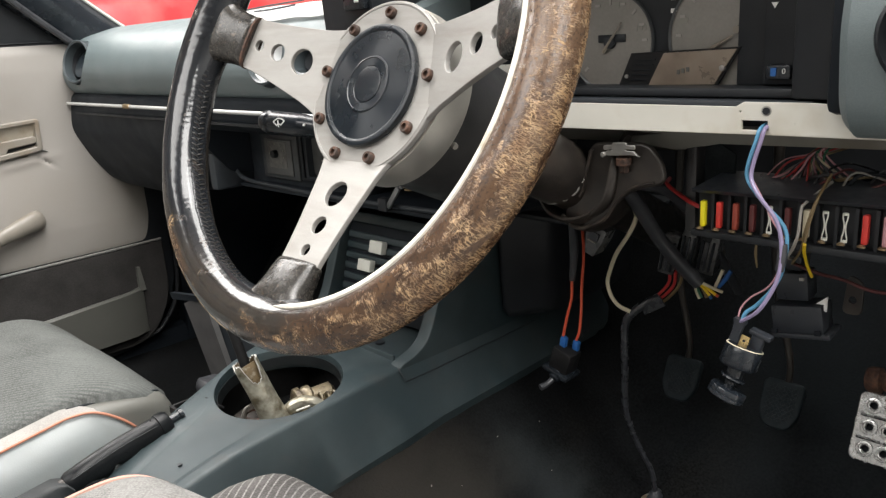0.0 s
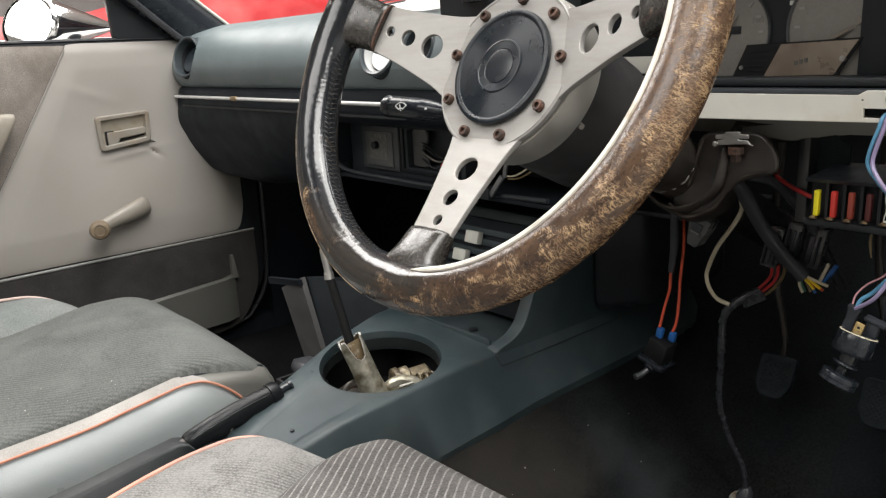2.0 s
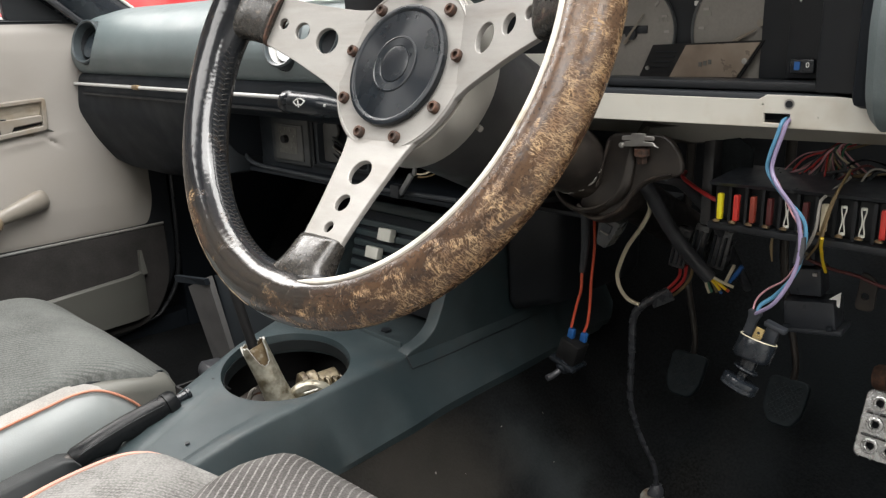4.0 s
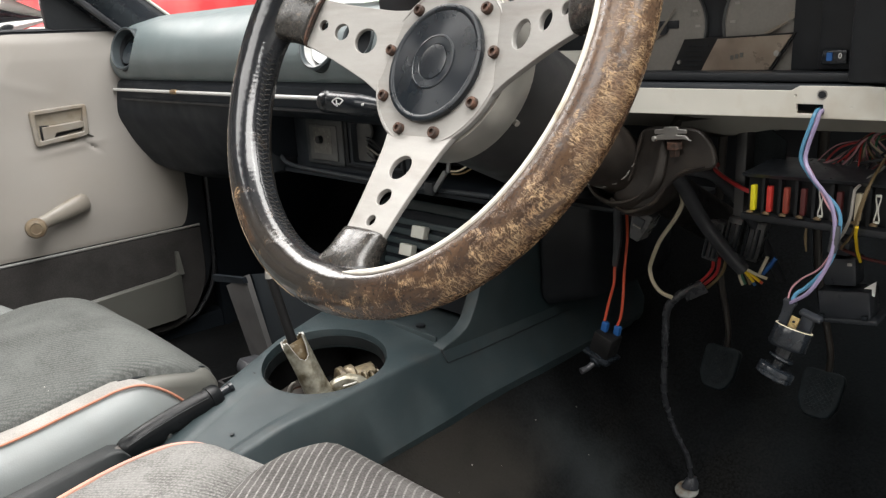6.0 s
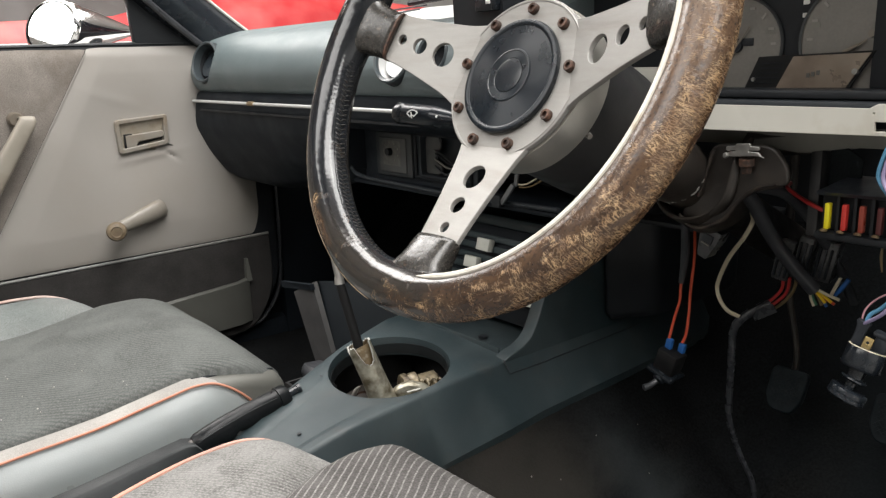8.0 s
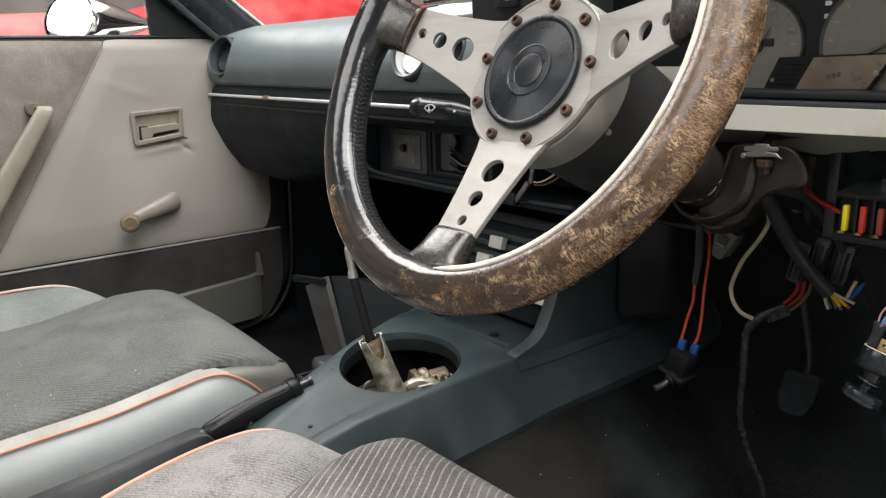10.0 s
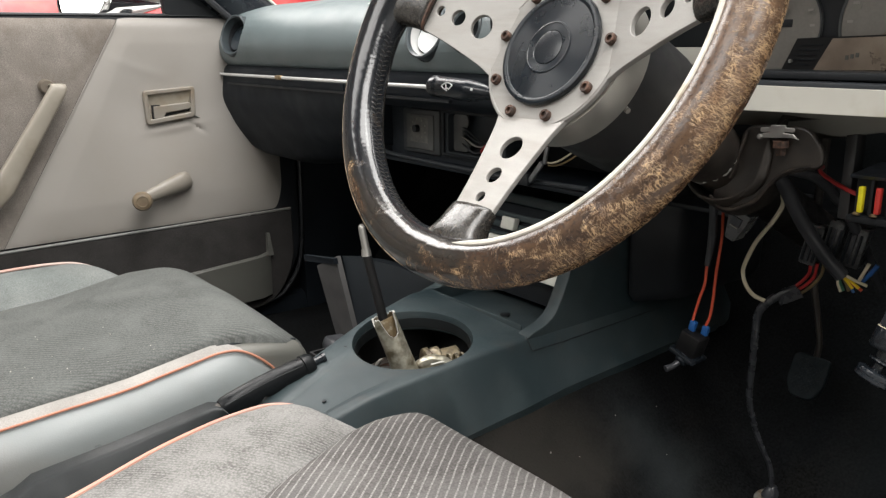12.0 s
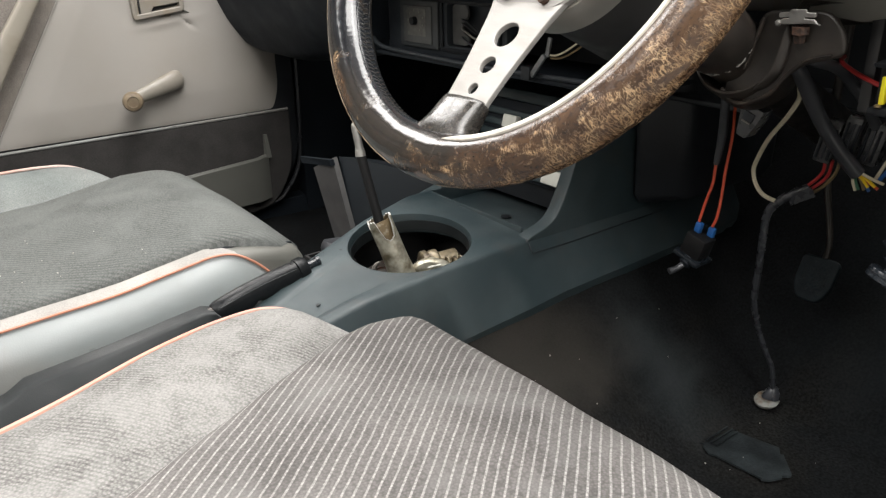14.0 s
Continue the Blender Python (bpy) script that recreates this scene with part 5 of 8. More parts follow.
    part("rail_lower", bm_box(-0.50, -0.150, Y - 0.036, Y + 0.01, 0.4460, 0.4535, 0.002), M_CHARCOALLIT, ins, "lower rail in paler charcoal, highlight in its colour")
    part("divider", bm_box(-0.2180, -0.1945, Y - 0.006, Y + 0.01, 0.4615, 0.60, 0.001), M_BLACK, ins)
    for z in (0.5190, 0.5290):
        lamp = part("warning_symbol", bm_box(-0.2765, -0.2735, Y - 0.0012, Y - 0.0004, z - 0.0018, z + 0.0018, 0.0005), M_WHITE, ins, "small white lamp symbol")
        part("symbol_half", bm_lathe((-0.2728, Y - 0.0004, z), (0, -1, 0), [(0.0018, 0), (0.0018, 0.0008)], 12), M_WHITE, lamp)
    sw = thing("switch_panel", (-0.190, Y, 0.462), "black switch strip with a blue mark", "switch panel")
    part("body", bm_box(-0.1944, -0.1665, Y - 0.016, Y + 0.02, 0.4625, 0.60, 0.002), M_BLACK, sw)
    part("lower_switch", bm_box(-0.1905, -0.1725, Y - 0.020, Y - 0.014, 0.4665, 0.4768, 0.0015), M_GLOSS, sw, "glossy black switch")
    part("blue_mark", bm_box(-0.1862, -0.1822, Y - 0.0208, Y - 0.0196, 0.4692, 0.4750), M_BLUE, sw, "blue mark")
    finish("figure", text_mesh("0", 0.0054, frame_of((-0.1768, Y - 0.0206, 0.4725), (1, 0, 0), (0, 0, 1))), M_WHITE, sw, "white figure 0")
    finish("arrow", plate([(-0.1895, 0.5200), (-0.1845, 0.5200), (-0.1870, 0.5160)], [], 0.0008, frame_of((0, Y - 0.0166, 0), (1, 0, 0), (0, 0, 1))), M_WHITE, sw, "white triangle")
    part("right_frame", bm_box(-0.1660, -0.1350, Y - 0.036, Y + 0.02, 0.4540, 0.60, 0.004), M_BLACK, sw)
    end = thing("dash_end", (-0.09, 0.62, 0.43), "grey padded dashboard end with a round vent", "dashboard")
    part("dark_side", bm_box(-0.1345, -0.1185, 0.595, 0.68, 0.4475, 0.60, 0.006), M_DASH, end, "dark inner side")
    rings = []
    for x, g in ((-0.122, 0.93), (-0.116, 1.0), (-0.04, 1.0), (0.05, 1.0)):
        prof = rounded([(0.580, 0.449), (0.572, 0.50), (0.585, 0.560), (0.63, 0.585), (0.74, 0.59), (0.74, 0.432), (0.60, 0.432)], 0.014, 3)
        rings.append([(x, 0.65 + (y - 0.65) * g, 0.505 + (z - 0.505) * g) for y, z in prof])
    pad = part("end_pad", bm_loft(rings), M_PAD, end, "grey padded end", 50)
    carve(pad, bm_lathe((-0.069, 0.55, 0.497), (0, 1, 0), [(0.033, 0), (0.033, 0.07)], 36))
    part("air_vent", bm_lathe((-0.069, 0.60, 0.497), (0, -1, 0), [(0.0325, 0), (0.0325, 0.027), (0.030, 0.029), (0.027, 0.02), (0.025, 0.004), (0, 0.003)], 36, cap=False), M_BLACK, end, "dark round air vent")


def cross_beam():
    """Bare painted steel rail under the instruments."""
    beam = thing("dash_rail", (-0.25, 0.66, 0.40), "cream painted bare steel dashboard rail with rust spots", "steel rail")
    out = [(-0.50, 0.4260), (-0.30, 0.4285), (-0.18, 0.4300), (0.06, 0.4310), (0.06, 0.4475), (-0.128, 0.4475), (-0.133, 0.4510), (-0.150, 0.4520), (-0.197, 0.4520), (-0.203, 0.4485), (-0.50, 0.4485)]
    slot = list(reversed([(-0.1985, 0.4320), (-0.1780, 0.4320), (-0.1790, 0.4400), (-0.1990, 0.4400)]))
    holes = [slot, circle(-0.1805, 0.4465, 0.0024, 14), circle(-0.1995, 0.4455, 0.0013, 10), circle(-0.160, 0.438, 0.0008, 8)]
    finish("face", plate(out, holes, 0.003, frame_of((0, 0.619, 0), (1, 0, 0), (0, 0, 1)), 0.0006), M_PAINT, beam)
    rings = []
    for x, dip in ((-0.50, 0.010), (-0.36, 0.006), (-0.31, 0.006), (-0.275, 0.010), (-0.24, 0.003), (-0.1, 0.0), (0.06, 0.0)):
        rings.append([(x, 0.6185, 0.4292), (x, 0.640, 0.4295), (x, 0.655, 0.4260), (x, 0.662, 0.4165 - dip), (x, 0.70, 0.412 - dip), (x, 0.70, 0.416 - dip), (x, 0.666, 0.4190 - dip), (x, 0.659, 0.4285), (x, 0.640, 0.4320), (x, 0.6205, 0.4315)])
    # lower flange: its shade is put into the paint
    part("underside", bm_loft(rings), M_RAILSHADE, beam, "lower flange in darker paint, its shade put in the colour", 75)
    part("top_flange", bm_box(-0.50, 0.06, 0.6205, 0.66, 0.4440, 0.4465), M_PAINT, beam)
    part("socket", bm_lathe((-0.1805, 0.6185, 0.4465), (0, -1, 0), [(0.0040, 0), (0.0036, 0.0012), (0.0026, 0.0012), (0.0024, 0)], 18, cap=False), M_STEEL, beam)
    part("socket_hole", bm_lathe((-0.1805, 0.6165, 0.4465), (0, 1, 0), [(0.0025, 0), (0.0025, 0.006)], 14), M_BLACK, beam)
    strut = thing("support_strut", (-0.262, 0.69, 0.335), "black upright strut with a gusset beside the fuse box", "bracket")
    part("post", bm_box(-0.2680, -0.2580, 0.668, 0.690, 0.335, 0.416, 0.002), M_COWL, strut, "worn black upright")
    finish("gusset", plate([(-0.2590, 0.416), (-0.2545, 0.4155), (-0.2320, 0.4020), (-0.2320, 0.3700), (-0.2590, 0.3660)], [], 0.003, frame_of((0, 0.684, 0), (1, 0, 0), (0, 0, 1)), 0.0006), M_MATDUST, strut, "dusty blue-black gusset plate")


# ---------------------------------------------------------------- steering
HUB = Vector((-0.3670, 0.4115, 0.4834))
AXIS = Vector((-0.0296, 0.8997, -0.4355)).normalized()
WR = AXIS.cross(Vector((0, 0, 1))).normalized()
WU = WR.cross(AXIS).normalized()
WHEEL = frame_of(HUB, WR, WU)  # its z points at the driver


def steering_wheel():
    wheel = thing("steering_wheel", HUB, "three-spoke alloy steering wheel with a worn leather rim", "steering wheel")
    R, r, DISH = 0.1716, 0.0178, 0.031
    slim = lambda a: 0.0016 * (0.5 + 0.5 * math.cos(a + 0.6))  # the rim is slimmer where it is rubbed down

    def rim_at(a, q, rr=r):
        rr, big = rr - slim(a), R - 0.7 * slim(a)
        return WHEEL @ Vector(((big + rr * math.cos(q)) * math.cos(a), (big + rr * math.cos(q)) * math.sin(a), DISH + rr * 0.98 * math.sin(q)))
    STITCH = 215
    bm = bmesh.new()
    n, k = 640, 32
    grid = []
    for i in range(n):
        a = 2 * math.pi * i / n
        row = []
        for j in range(k):
            q = 2 * math.pi * j / k
            p = Vector((math.cos(a) * 3, math.sin(a) * 3, q))
            swell = r * (1 + 0.018 * noise.noise(p * 2.0)) + 0.0002 * noise.noise(Vector((a * 30, q * 4, 0)))
            if radians(98) < a < radians(262):  # leather drawn into puckers by the lacing
                swell += 0.00010 * math.cos(STITCH * a + 4 * q) * math.exp(-((q - radians(148)) / 0.36) ** 2) - 0.0006 * math.exp(-((q - radians(182)) / 0.16) ** 2)
            for t in (168, 12, 270):  # drawn out smoothly towards each spoke sleeve
                away = (math.degrees(a) - t + 180) % 360 - 180
                swell += 0.0065 * math.exp(-(away / 9.5) ** 2) * math.exp(-((q - radians(204)) / radians(36)) ** 2)
            row.append(bm.verts.new(rim_at(a, q, swell)))
        grid.append(row)
    for i in range(n):
        for j in range(k):
            bm.faces.new((grid[i][j], grid[(i + 1) % n][j], grid[(i + 1) % n][(j + 1) % k], grid[i][(j + 1) % k]))
    rim = part("rim", bm, M_LEATHER, wheel, "black leather rim rubbed brown and tan")
    wrap = rim.data.attributes.new("wrap", "FLOAT_VECTOR", "POINT")
    for i in range(n):
        a = (math.degrees(2 * math.pi * i / n) + 240) % 360 - 240  # -240 .. 120, cut at the top
        wear = min(1, max(0, (a + 100) / 48)) * (1 - 0.25 * min(1, max(0, (a - 40) / 40)))
        scuff = 0.26 * math.exp(-((a + 92) / 9) ** 2) + 0.75 * math.exp(-((a + 127) / 11) ** 2) + 0.18 * math.exp(-((a + 178) / 34) ** 2)
        for j in range(k):
            q = (360 * j / k + 150) % 360 - 150
            outer = math.exp(-((q + 5) / 62) ** 2)
            inner = min(1, max(0, (q - 118) / 40))
            w = wear * (0.72 + 0.34 * outer - 0.5 * inner) + scuff * math.exp(-((q - 68) / 24) ** 2)
            wrap.data[i * k + j].vector = (R * radians(a), r * radians(q), w)
    # zigzag lacing on the inner side
    laces = bmesh.new()
    for i in range(98):
        a = radians(100 + 160 * i / 98)
        for side, shift in ((-1, 0.0), (1, 0.5)):
            a0 = a + shift * radians(160 / 98)
            bm_tube([rim_at(a0 - 0.003, radians(180 + side * 19), r - 0.0006), rim_at(a0 + 0.006, radians(180 + side * 9), r - 0.0002), rim_at(a0 + 0.015, radians(180 - side * 2), r - 0.0007)], [0.0004, 0.0008, 0.0004], 5, 2, bm=laces)
    part("lacing", laces, M_THREAD, rim, "grey-brown crossed lacing")
    # pale edge of the core showing along the inner edge
    part("core_edge", bm_tube([rim_at(radians(-84 + 126 * i / 40), radians(134), r + 0.0002) for i in range(41)], [0.0003, 0.0016] + [0.0022] * 39, 8, steps=2), M_COREEDGE, rim, "pale bare inner edge")
    part("outer_seam", bm_tube([rim_at(radians(110 + 150 * i / 60), radians(17 - 31 * math.cos(radians(110 + 150 * i / 60))), r - 0.0004) for i in range(61)], 0.0008, 6, steps=2), M_TAN, rim, "pale tan outer seam")
    # hub flange
    turns = (168, 12, 270)
    ring = [(0.0612 * math.cos(2 * math.pi * i / 64), 0.0612 * math.sin(2 * math.pi * i / 64)) for i in range(64)]
    finish("hub_flange", plate(ring, [], 0.005, WHEEL @ pose(0, 0, -0.0065), 0.0008), M_ALU, wheel, "brushed alloy hub flange")
    part("flange_edge", bm_tube([WHEEL @ Vector((0.0600 * math.cos(2 * math.pi * i / 72), 0.0600 * math.sin(2 * math.pi * i / 72), -0.0043)) for i in range(73)], 0.0011, 6, smooth=False), M_ALU, wheel, "turned edge of the hub flange")
    for t in turns:
        # spoke: flat bar that rises to the rim, with three graded holes
        m = WHEEL @ pose(0, 0, 0, 0, 0, t) @ pose(0.046, 0, -0.0085, 0, -17.6, 0)
        L = 0.112
        out = rounded([(0.0, -0.035), (0.0, 0.035), (0.018, 0.0285), (0.065, 0.0205), (L, 0.0175), (L, -0.0175), (0.065, -0.0205), (0.018, -0.0285)], [0, 0, 0.02, 0.02, 0, 0, 0.02, 0.02])
        holes = [list(reversed(circle(0.0345, 0, 0.0102, 28))), list(reversed(circle(0.0590, 0, 0.0070, 24))), list(reversed(circle(0.0780, 0, 0.0047, 20)))]
        finish("spoke", plate(out, holes, 0.0042, m, 0.0006), M_ALU, wheel, "brushed alloy spoke with three round holes", 30)
        # leather sleeve where the spoke meets the rim
        rings = []
        for s, w, h in ((0.0865, 0.0188, 0.0062), (0.088, 0.0200, 0.0082), (0.091, 0.0201, 0.0090), (0.102, 0.0208, 0.0108), (0.108, 0.0220, 0.0118), (0.1125, 0.0244, 0.0122), (0.1165, 0.0285, 0.0122), (0.120, 0.0340, 0.0115), (0.125, 0.042, 0.0095)):
            rings.append([m @ Vector((s, w * math.copysign(abs(math.cos(a)) ** 0.7, math.cos(a)), h * math.copysign(abs(math.sin(a)) ** 0.7, math.sin(a)))) for a in (2 * math.pi * j / 28 for j in range(28))])
        part("spoke_sleeve", bm_loft(rings), M_SLEEVE, wheel, "scuffed black leather sleeve")
        if t == 168:
            part("sleeve_edge", bm_loft([[m @ Vector((s, w * math.copysign(abs(math.cos(a)) ** 0.7, math.cos(a)), h * math.copysign(abs(math.sin(a)) ** 0.7, math.sin(a)))) for a in (2 * math.pi * j / 28 for j in range(28))]
                                         for s, w, h in ((0.0856, 0.0186, 0.0060), (0.0856, 0.0206, 0.0088), (0.0874, 0.0206, 0.0088))], cap=False), M_BOLT, wheel, "rusty sleeve edge")
    # horn push: dished black cap
    prof = [(0.0425, 0.0), (0.0437, 0.0030), (0.0432, 0.0052), (0.0412, 0.0060), (0.0396, 0.0056), (0.0385, 0.0047), (0.0283, 0.0051), (0.0203, 0.0054), (0.0199, 0.0061), (0.0190, 0.0063), (0.0186, 0.0058),
            (0.0135, 0.0056), (0.0129, 0.0050), (0.0, 0.0049)]
    cap = part("horn_push", bm_lathe((0, 0, 0), (0, 0, 1), prof, 72, up=(0, 1, 0)), M_HORN, wheel, "black horn push with a turned sheen", origin=(0, 0, 0))
    badge = part("horn_badge", bm_lathe((0, 0, 0.0050), (0, 0, 1), [(0.0128, 0.0), (0.0127, 0.0007), (0.0118, 0.0009), (0.0, 0.0009)], 40), M_GLOSS, cap, "plain glossy centre disc", origin=(0, 0, 0))
    badge.matrix_local = Matrix.Identity(4)
    cap.matrix_local = Matrix.Translation(0.0045 * AXIS) @ WHEEL.to_3x3().to_4x4()
    # nine socket bolts
    for i in range(9):
        a = radians(88 - 40 * i)
        p = WHEEL @ Vector((0.0525 * math.cos(a), 0.0525 * math.sin(a), -0.0045))
        part("bolt", bm_lathe(p, -AXIS, [(0.0041, 0.0), (0.0041, 0.0040), (0.0036, 0.0047), (0.0021, 0.0047), (0.0020, 0.0026), (0.0, 0.0024)], 18), M_BOLT, wheel, "rusty socket-head bolt")
    part("boss", bm_lathe(HUB + 0.009 * AXIS, AXIS, [(0.0580, 0.0), (0.0622, 0.002), (0.0635, 0.014), (0.0630, 0.026), (0.052, 0.029)], 56), M_BOSS, wheel, "grey alloy boss")


def steering_column():
    col = thing("steering_column", HUB + 0.2 * AXIS, "dark steering column with a clamp bracket", "steering column")
    P = lambda s: HUB + s * AXIS
    part("cowl", bm_lathe(P(0.031), AXIS, [(0.0520, 0.0), (0.0560, 0.003), (0.0570, 0.030), (0.0560, 0.085), (0.047, 0.115), (0.034, 0.122)], 48), M_COWL, col, "dark grey column cowl")
    for a, s in ((5, 0.036), (-28, 0.044)):
        q = P(s) + 0.0555 * (WR * math.cos(radians(a)) + WU * math.sin(radians(a)))
        part("clip", bm_lathe(q, (WR * math.cos(radians(a)) + WU * math.sin(radians(a))), [(0.0024, 0), (0.0022, 0.0035), (0, 0.0035)], 10), M_WIREGREY, col, "small grey clip")
    part("tube", bm_lathe(P(0.15) + 0.005 * WR + 0.005 * WU, AXIS, [(0.028, 0.0), (0.030, 0.003), (0.030, 0.082), (0.0285, 0.083), (0.0285, 0.13), (0.024, 0.14), (0.024, 0.34), (0.012, 0.35), (0.012, 0.46)], 32), M_COLUMN, col, "dark painted column tube")
    # chipped pale spots along the tube's lower edge
    for a0, a1, thick in ((-158, -140, 0.0010), (-134, -118, 0.0014), (-112, -104, 0.0008), (-96, -72, 0.0012), (-62, -54, 0.0009), (-44, -22, 0.0015), (-16, -8, 0.0009)):
        part("chip", bm_tube([P(0.2315 - 0.0012 * math.sin(a * 9)) + 0.005 * WR + 0.005 * WU + 0.0297 * (WR * math.cos(radians(a)) + WU * math.sin(radians(a))) for a in np.linspace(a0, a1, 5)], [0.0003, thick, 0.6 * thick, thick, 0.0003], 6, steps=2), M_CHIP, col, "pale chipped edge")
    # U-shaped clamp below the tube, its ears bolted up to the rail
    rings = []
    for s in (0.246, 0.249, 0.289, 0.292):
        e = 0.0015 if s in (0.246, 0.292) else 0.0
        ro, ri = 0.0400 - e, 0.0355 + e
        loop = [(ro * math.cos(a), ro * math.sin(a)) for a in np.linspace(math.pi, 2 * math.pi, 20)]
        outer = [(-ro, 0.052)] + loop + [(ro, 0.034), (ro + 0.006, 0.0435), (ro + 0.040, 0.0460)]
        inner = [(ro + 0.040, 0.0500), (ro + 0.003, 0.0485), (ri, 0.036)] + [(ri * math.cos(a), ri * math.sin(a)) for a in np.linspace(2 * math.pi, math.pi, 20)] + [(-ri, 0.052)]
        rings.append([P(s) + WR * (x + 0.014) + WU * (y + 0.003) for x, y in outer + inner])
    br = part("clamp", bm_loft(rings), M_COLUMN, col, "dark brown clamp bracket", 35)
    ears = [(-0.338, 0.412), (-0.282, 0.414), (-0.270, 0.398), (-0.268, 0.385), (-0.299, 0.376), (-0.315, 0.362), (-0.328, 0.345), (-0.345, 0.335), (-0.361, 0.337), (-0.366, 0.349), (-0.350, 0.364), (-0.343, 0.386)]
    turn_in = [0.012, 0.012, 0.010, 0.006, 0.012, 0.012, 0.008, 0.008, 0.006, 0.006, 0.014, 0.012]
    finish("ear_plate", plate(rounded(ears, turn_in), [], 0.006, frame_of((0, 0.633, 0), (1, 0, 0), (0, 0, 1)), 0.0022), M_COLUMN, br)
    # clamp's rubbed lower lip, channel step, and edge highlight put in paler metal
    part("pressed_edge", bm_tube([(-0.334, 0.6265, 0.409), (-0.337, 0.626, 0.398), (-0.340, 0.6255, 0.387), (-0.346, 0.625, 0.366)], 0.0016, 8), M_WORNGLINT, br, "pressed edge in paler metal standing for its highlight")
    part("channel_edge", bm_tube([(-0.3135, 0.6285, 0.406), (-0.3125, 0.627, 0.394), (-0.3165, 0.626, 0.371), (-0.326, 0.626, 0.356), (-0.342, 0.626, 0.345)], [0.001, 0.0040, 0.0052, 0.0044, 0.001], 12, flat=0.35), M_COLUMN, br, "raised channel edge")
    part("lower_lip", bm_tube([(-0.366, 0.626, 0.347), (-0.357, 0.6255, 0.339), (-0.345, 0.6255, 0.3365), (-0.331, 0.626, 0.342), (-0.319, 0.626, 0.350), (-0.308, 0.626, 0.3655), (-0.294, 0.627, 0.378), (-0.275, 0.6285, 0.384)], [0.0016, 0.0020, 0.0022, 0.0022, 0.0020, 0.0016, 0.0014, 0.0010], 8), M_WORNGLINT, br, "rubbed lower lip")
    b0 = Vector((-0.3020, 0.626, 0.404))
    part("clamp_bolt", bm_lathe(b0, (0, 0.1, -1), [(0.0072, 0.0), (0.0072, 0.006), (0.0048, 0.007), (0.0046, 0.011), (0.004, 0.013), (0, 0.013)], 6), M_BOLT, br, "rusty hexagon bolt")
    cl = rounded([(-0.3185, 0.4105), (-0.3185, 0.4130), (-0.3100, 0.4140), (-0.3095, 0.4160), (-0.2975, 0.4165), (-0.2970, 0.4145), (-0.2895, 0.4145), (-0.2895, 0.4122), (-0.2985, 0.4118), (-0.2985, 0.4098),
                  (-0.2900, 0.4095), (-0.2865, 0.4060), (-0.2845, 0.4062), (-0.2880, 0.4072), (-0.2920, 0.4075), (-0.3150, 0.4055), (-0.3190, 0.4058), (-0.3160, 0.4085), (-0.3100, 0.4095), (-0.3100, 0.4112)], 0.0007)
    clip = finish("slotted_clip", plate(cl, [], 0.0022, frame_of((0, 0.6225, 0), (1, 0, 0), (0, 0, 1)), 0.0007), M_STEEL, br, "bright slotted clip")
    part("bead", bm_lathe((-0.3188, 0.6215, 0.4058), (0, -1, 0), [(0.0024, -0.001), (0.0026, 0.0008), (0.0018, 0.0022), (0, 0.0026)], 14), M_STEEL, clip, "round bright rivet head")
    m = about((-0.372, 0.69, 0.31), 0, 20, 0)
    k = part("lock_body", bm_loft([[m @ Vector((x, y, z)) for x, y in ((-0.372 - w, 0.684), (-0.372 + w, 0.684), (-0.372 + w, 0.700), (-0.372 - w, 0.700))] for z, w in ((0.291, 0.0045), (0.294, 0.006), (0.312, 0.0105), (0.322, 0.0110))]), M_PLUGGREY, col, "smoky plastic plug under the column", 30)
    part("plug_window", bm_loft([[m @ Vector((x, 0.6825, z)) for x, z in ((-0.378, 0.308), (-0.367, 0.308), (-0.367, 0.316), (-0.378, 0.316))], [m @ Vector((x, 0.6845, z)) for x, z in ((-0.378, 0.308), (-0.367, 0.308), (-0.367, 0.316), (-0.378, 0.316))]]), M_RELAY, k)
    part("plug_latch", bm_tube([m @ Vector((-0.377, 0.6822, 0.3065)), m @ Vector((-0.368, 0.6822, 0.3065))], 0.0009, 6, smooth=False), M_WIREGREY, k, "pale latch edge")
    # wiper stalk
    s0, s1 = Vector((-0.544, 0.437, 0.4490)), Vector((-0.413, 0.462, 0.440))
    way = (s1 - s0).normalized()
    st = part("wiper_stalk", bm_lathe(s0, way, [(0.0, 0.0), (0.0080, 0.0), (0.0098, 0.003), (0.0102, 0.008), (0.0090, 0.0095), (0.0090, 0.012), (0.0098, 0.0125), (0.0100, 0.040), (0.0090, 0.052), (0.0060, 0.066), (0.0056, 0.13)], 28), M_GLOSS, col, "black wiper stalk")
    part("sleeve", bm_lathe(s0 + 0.046 * way, way, [(0.0098, 0), (0.0076, 0.016), (0.0062, 0.022)], 24, cap=False), M_GLOSS, st, "glossy tapered sleeve")
    n = Vector((0.55, -0.80, 0.22)); n = (n - way * n.dot(way)).normalized()
    m = frame_of(s0 + 0.027 * way + 0.0101 * n, way, n.cross(way)) @ pose(0, 0, 0, 0, 0, 8)
    m = m @ Matrix.Diagonal((1.45, 1.45, 1, 1))
    fan = lambda r0, r1, a0, a1: [(r1 * math.cos(a), r1 * math.sin(a) - 0.0035) for a in np.linspace(radians(a0), radians(a1), 10)] + [(r0 * math.cos(a), r0 * math.sin(a) - 0.0035) for a in np.linspace(radians(a1), radians(a0), 6)]
    arc, arc_in = fan(0.0020, 0.0060, 38, 142), fan(0.0027, 0.0053, 46, 134)
    sym = finish("wiper_symbol", plate(arc, [list(reversed(arc_in))], 0.0006, m), M_WHITE, st, "white wiper symbol")
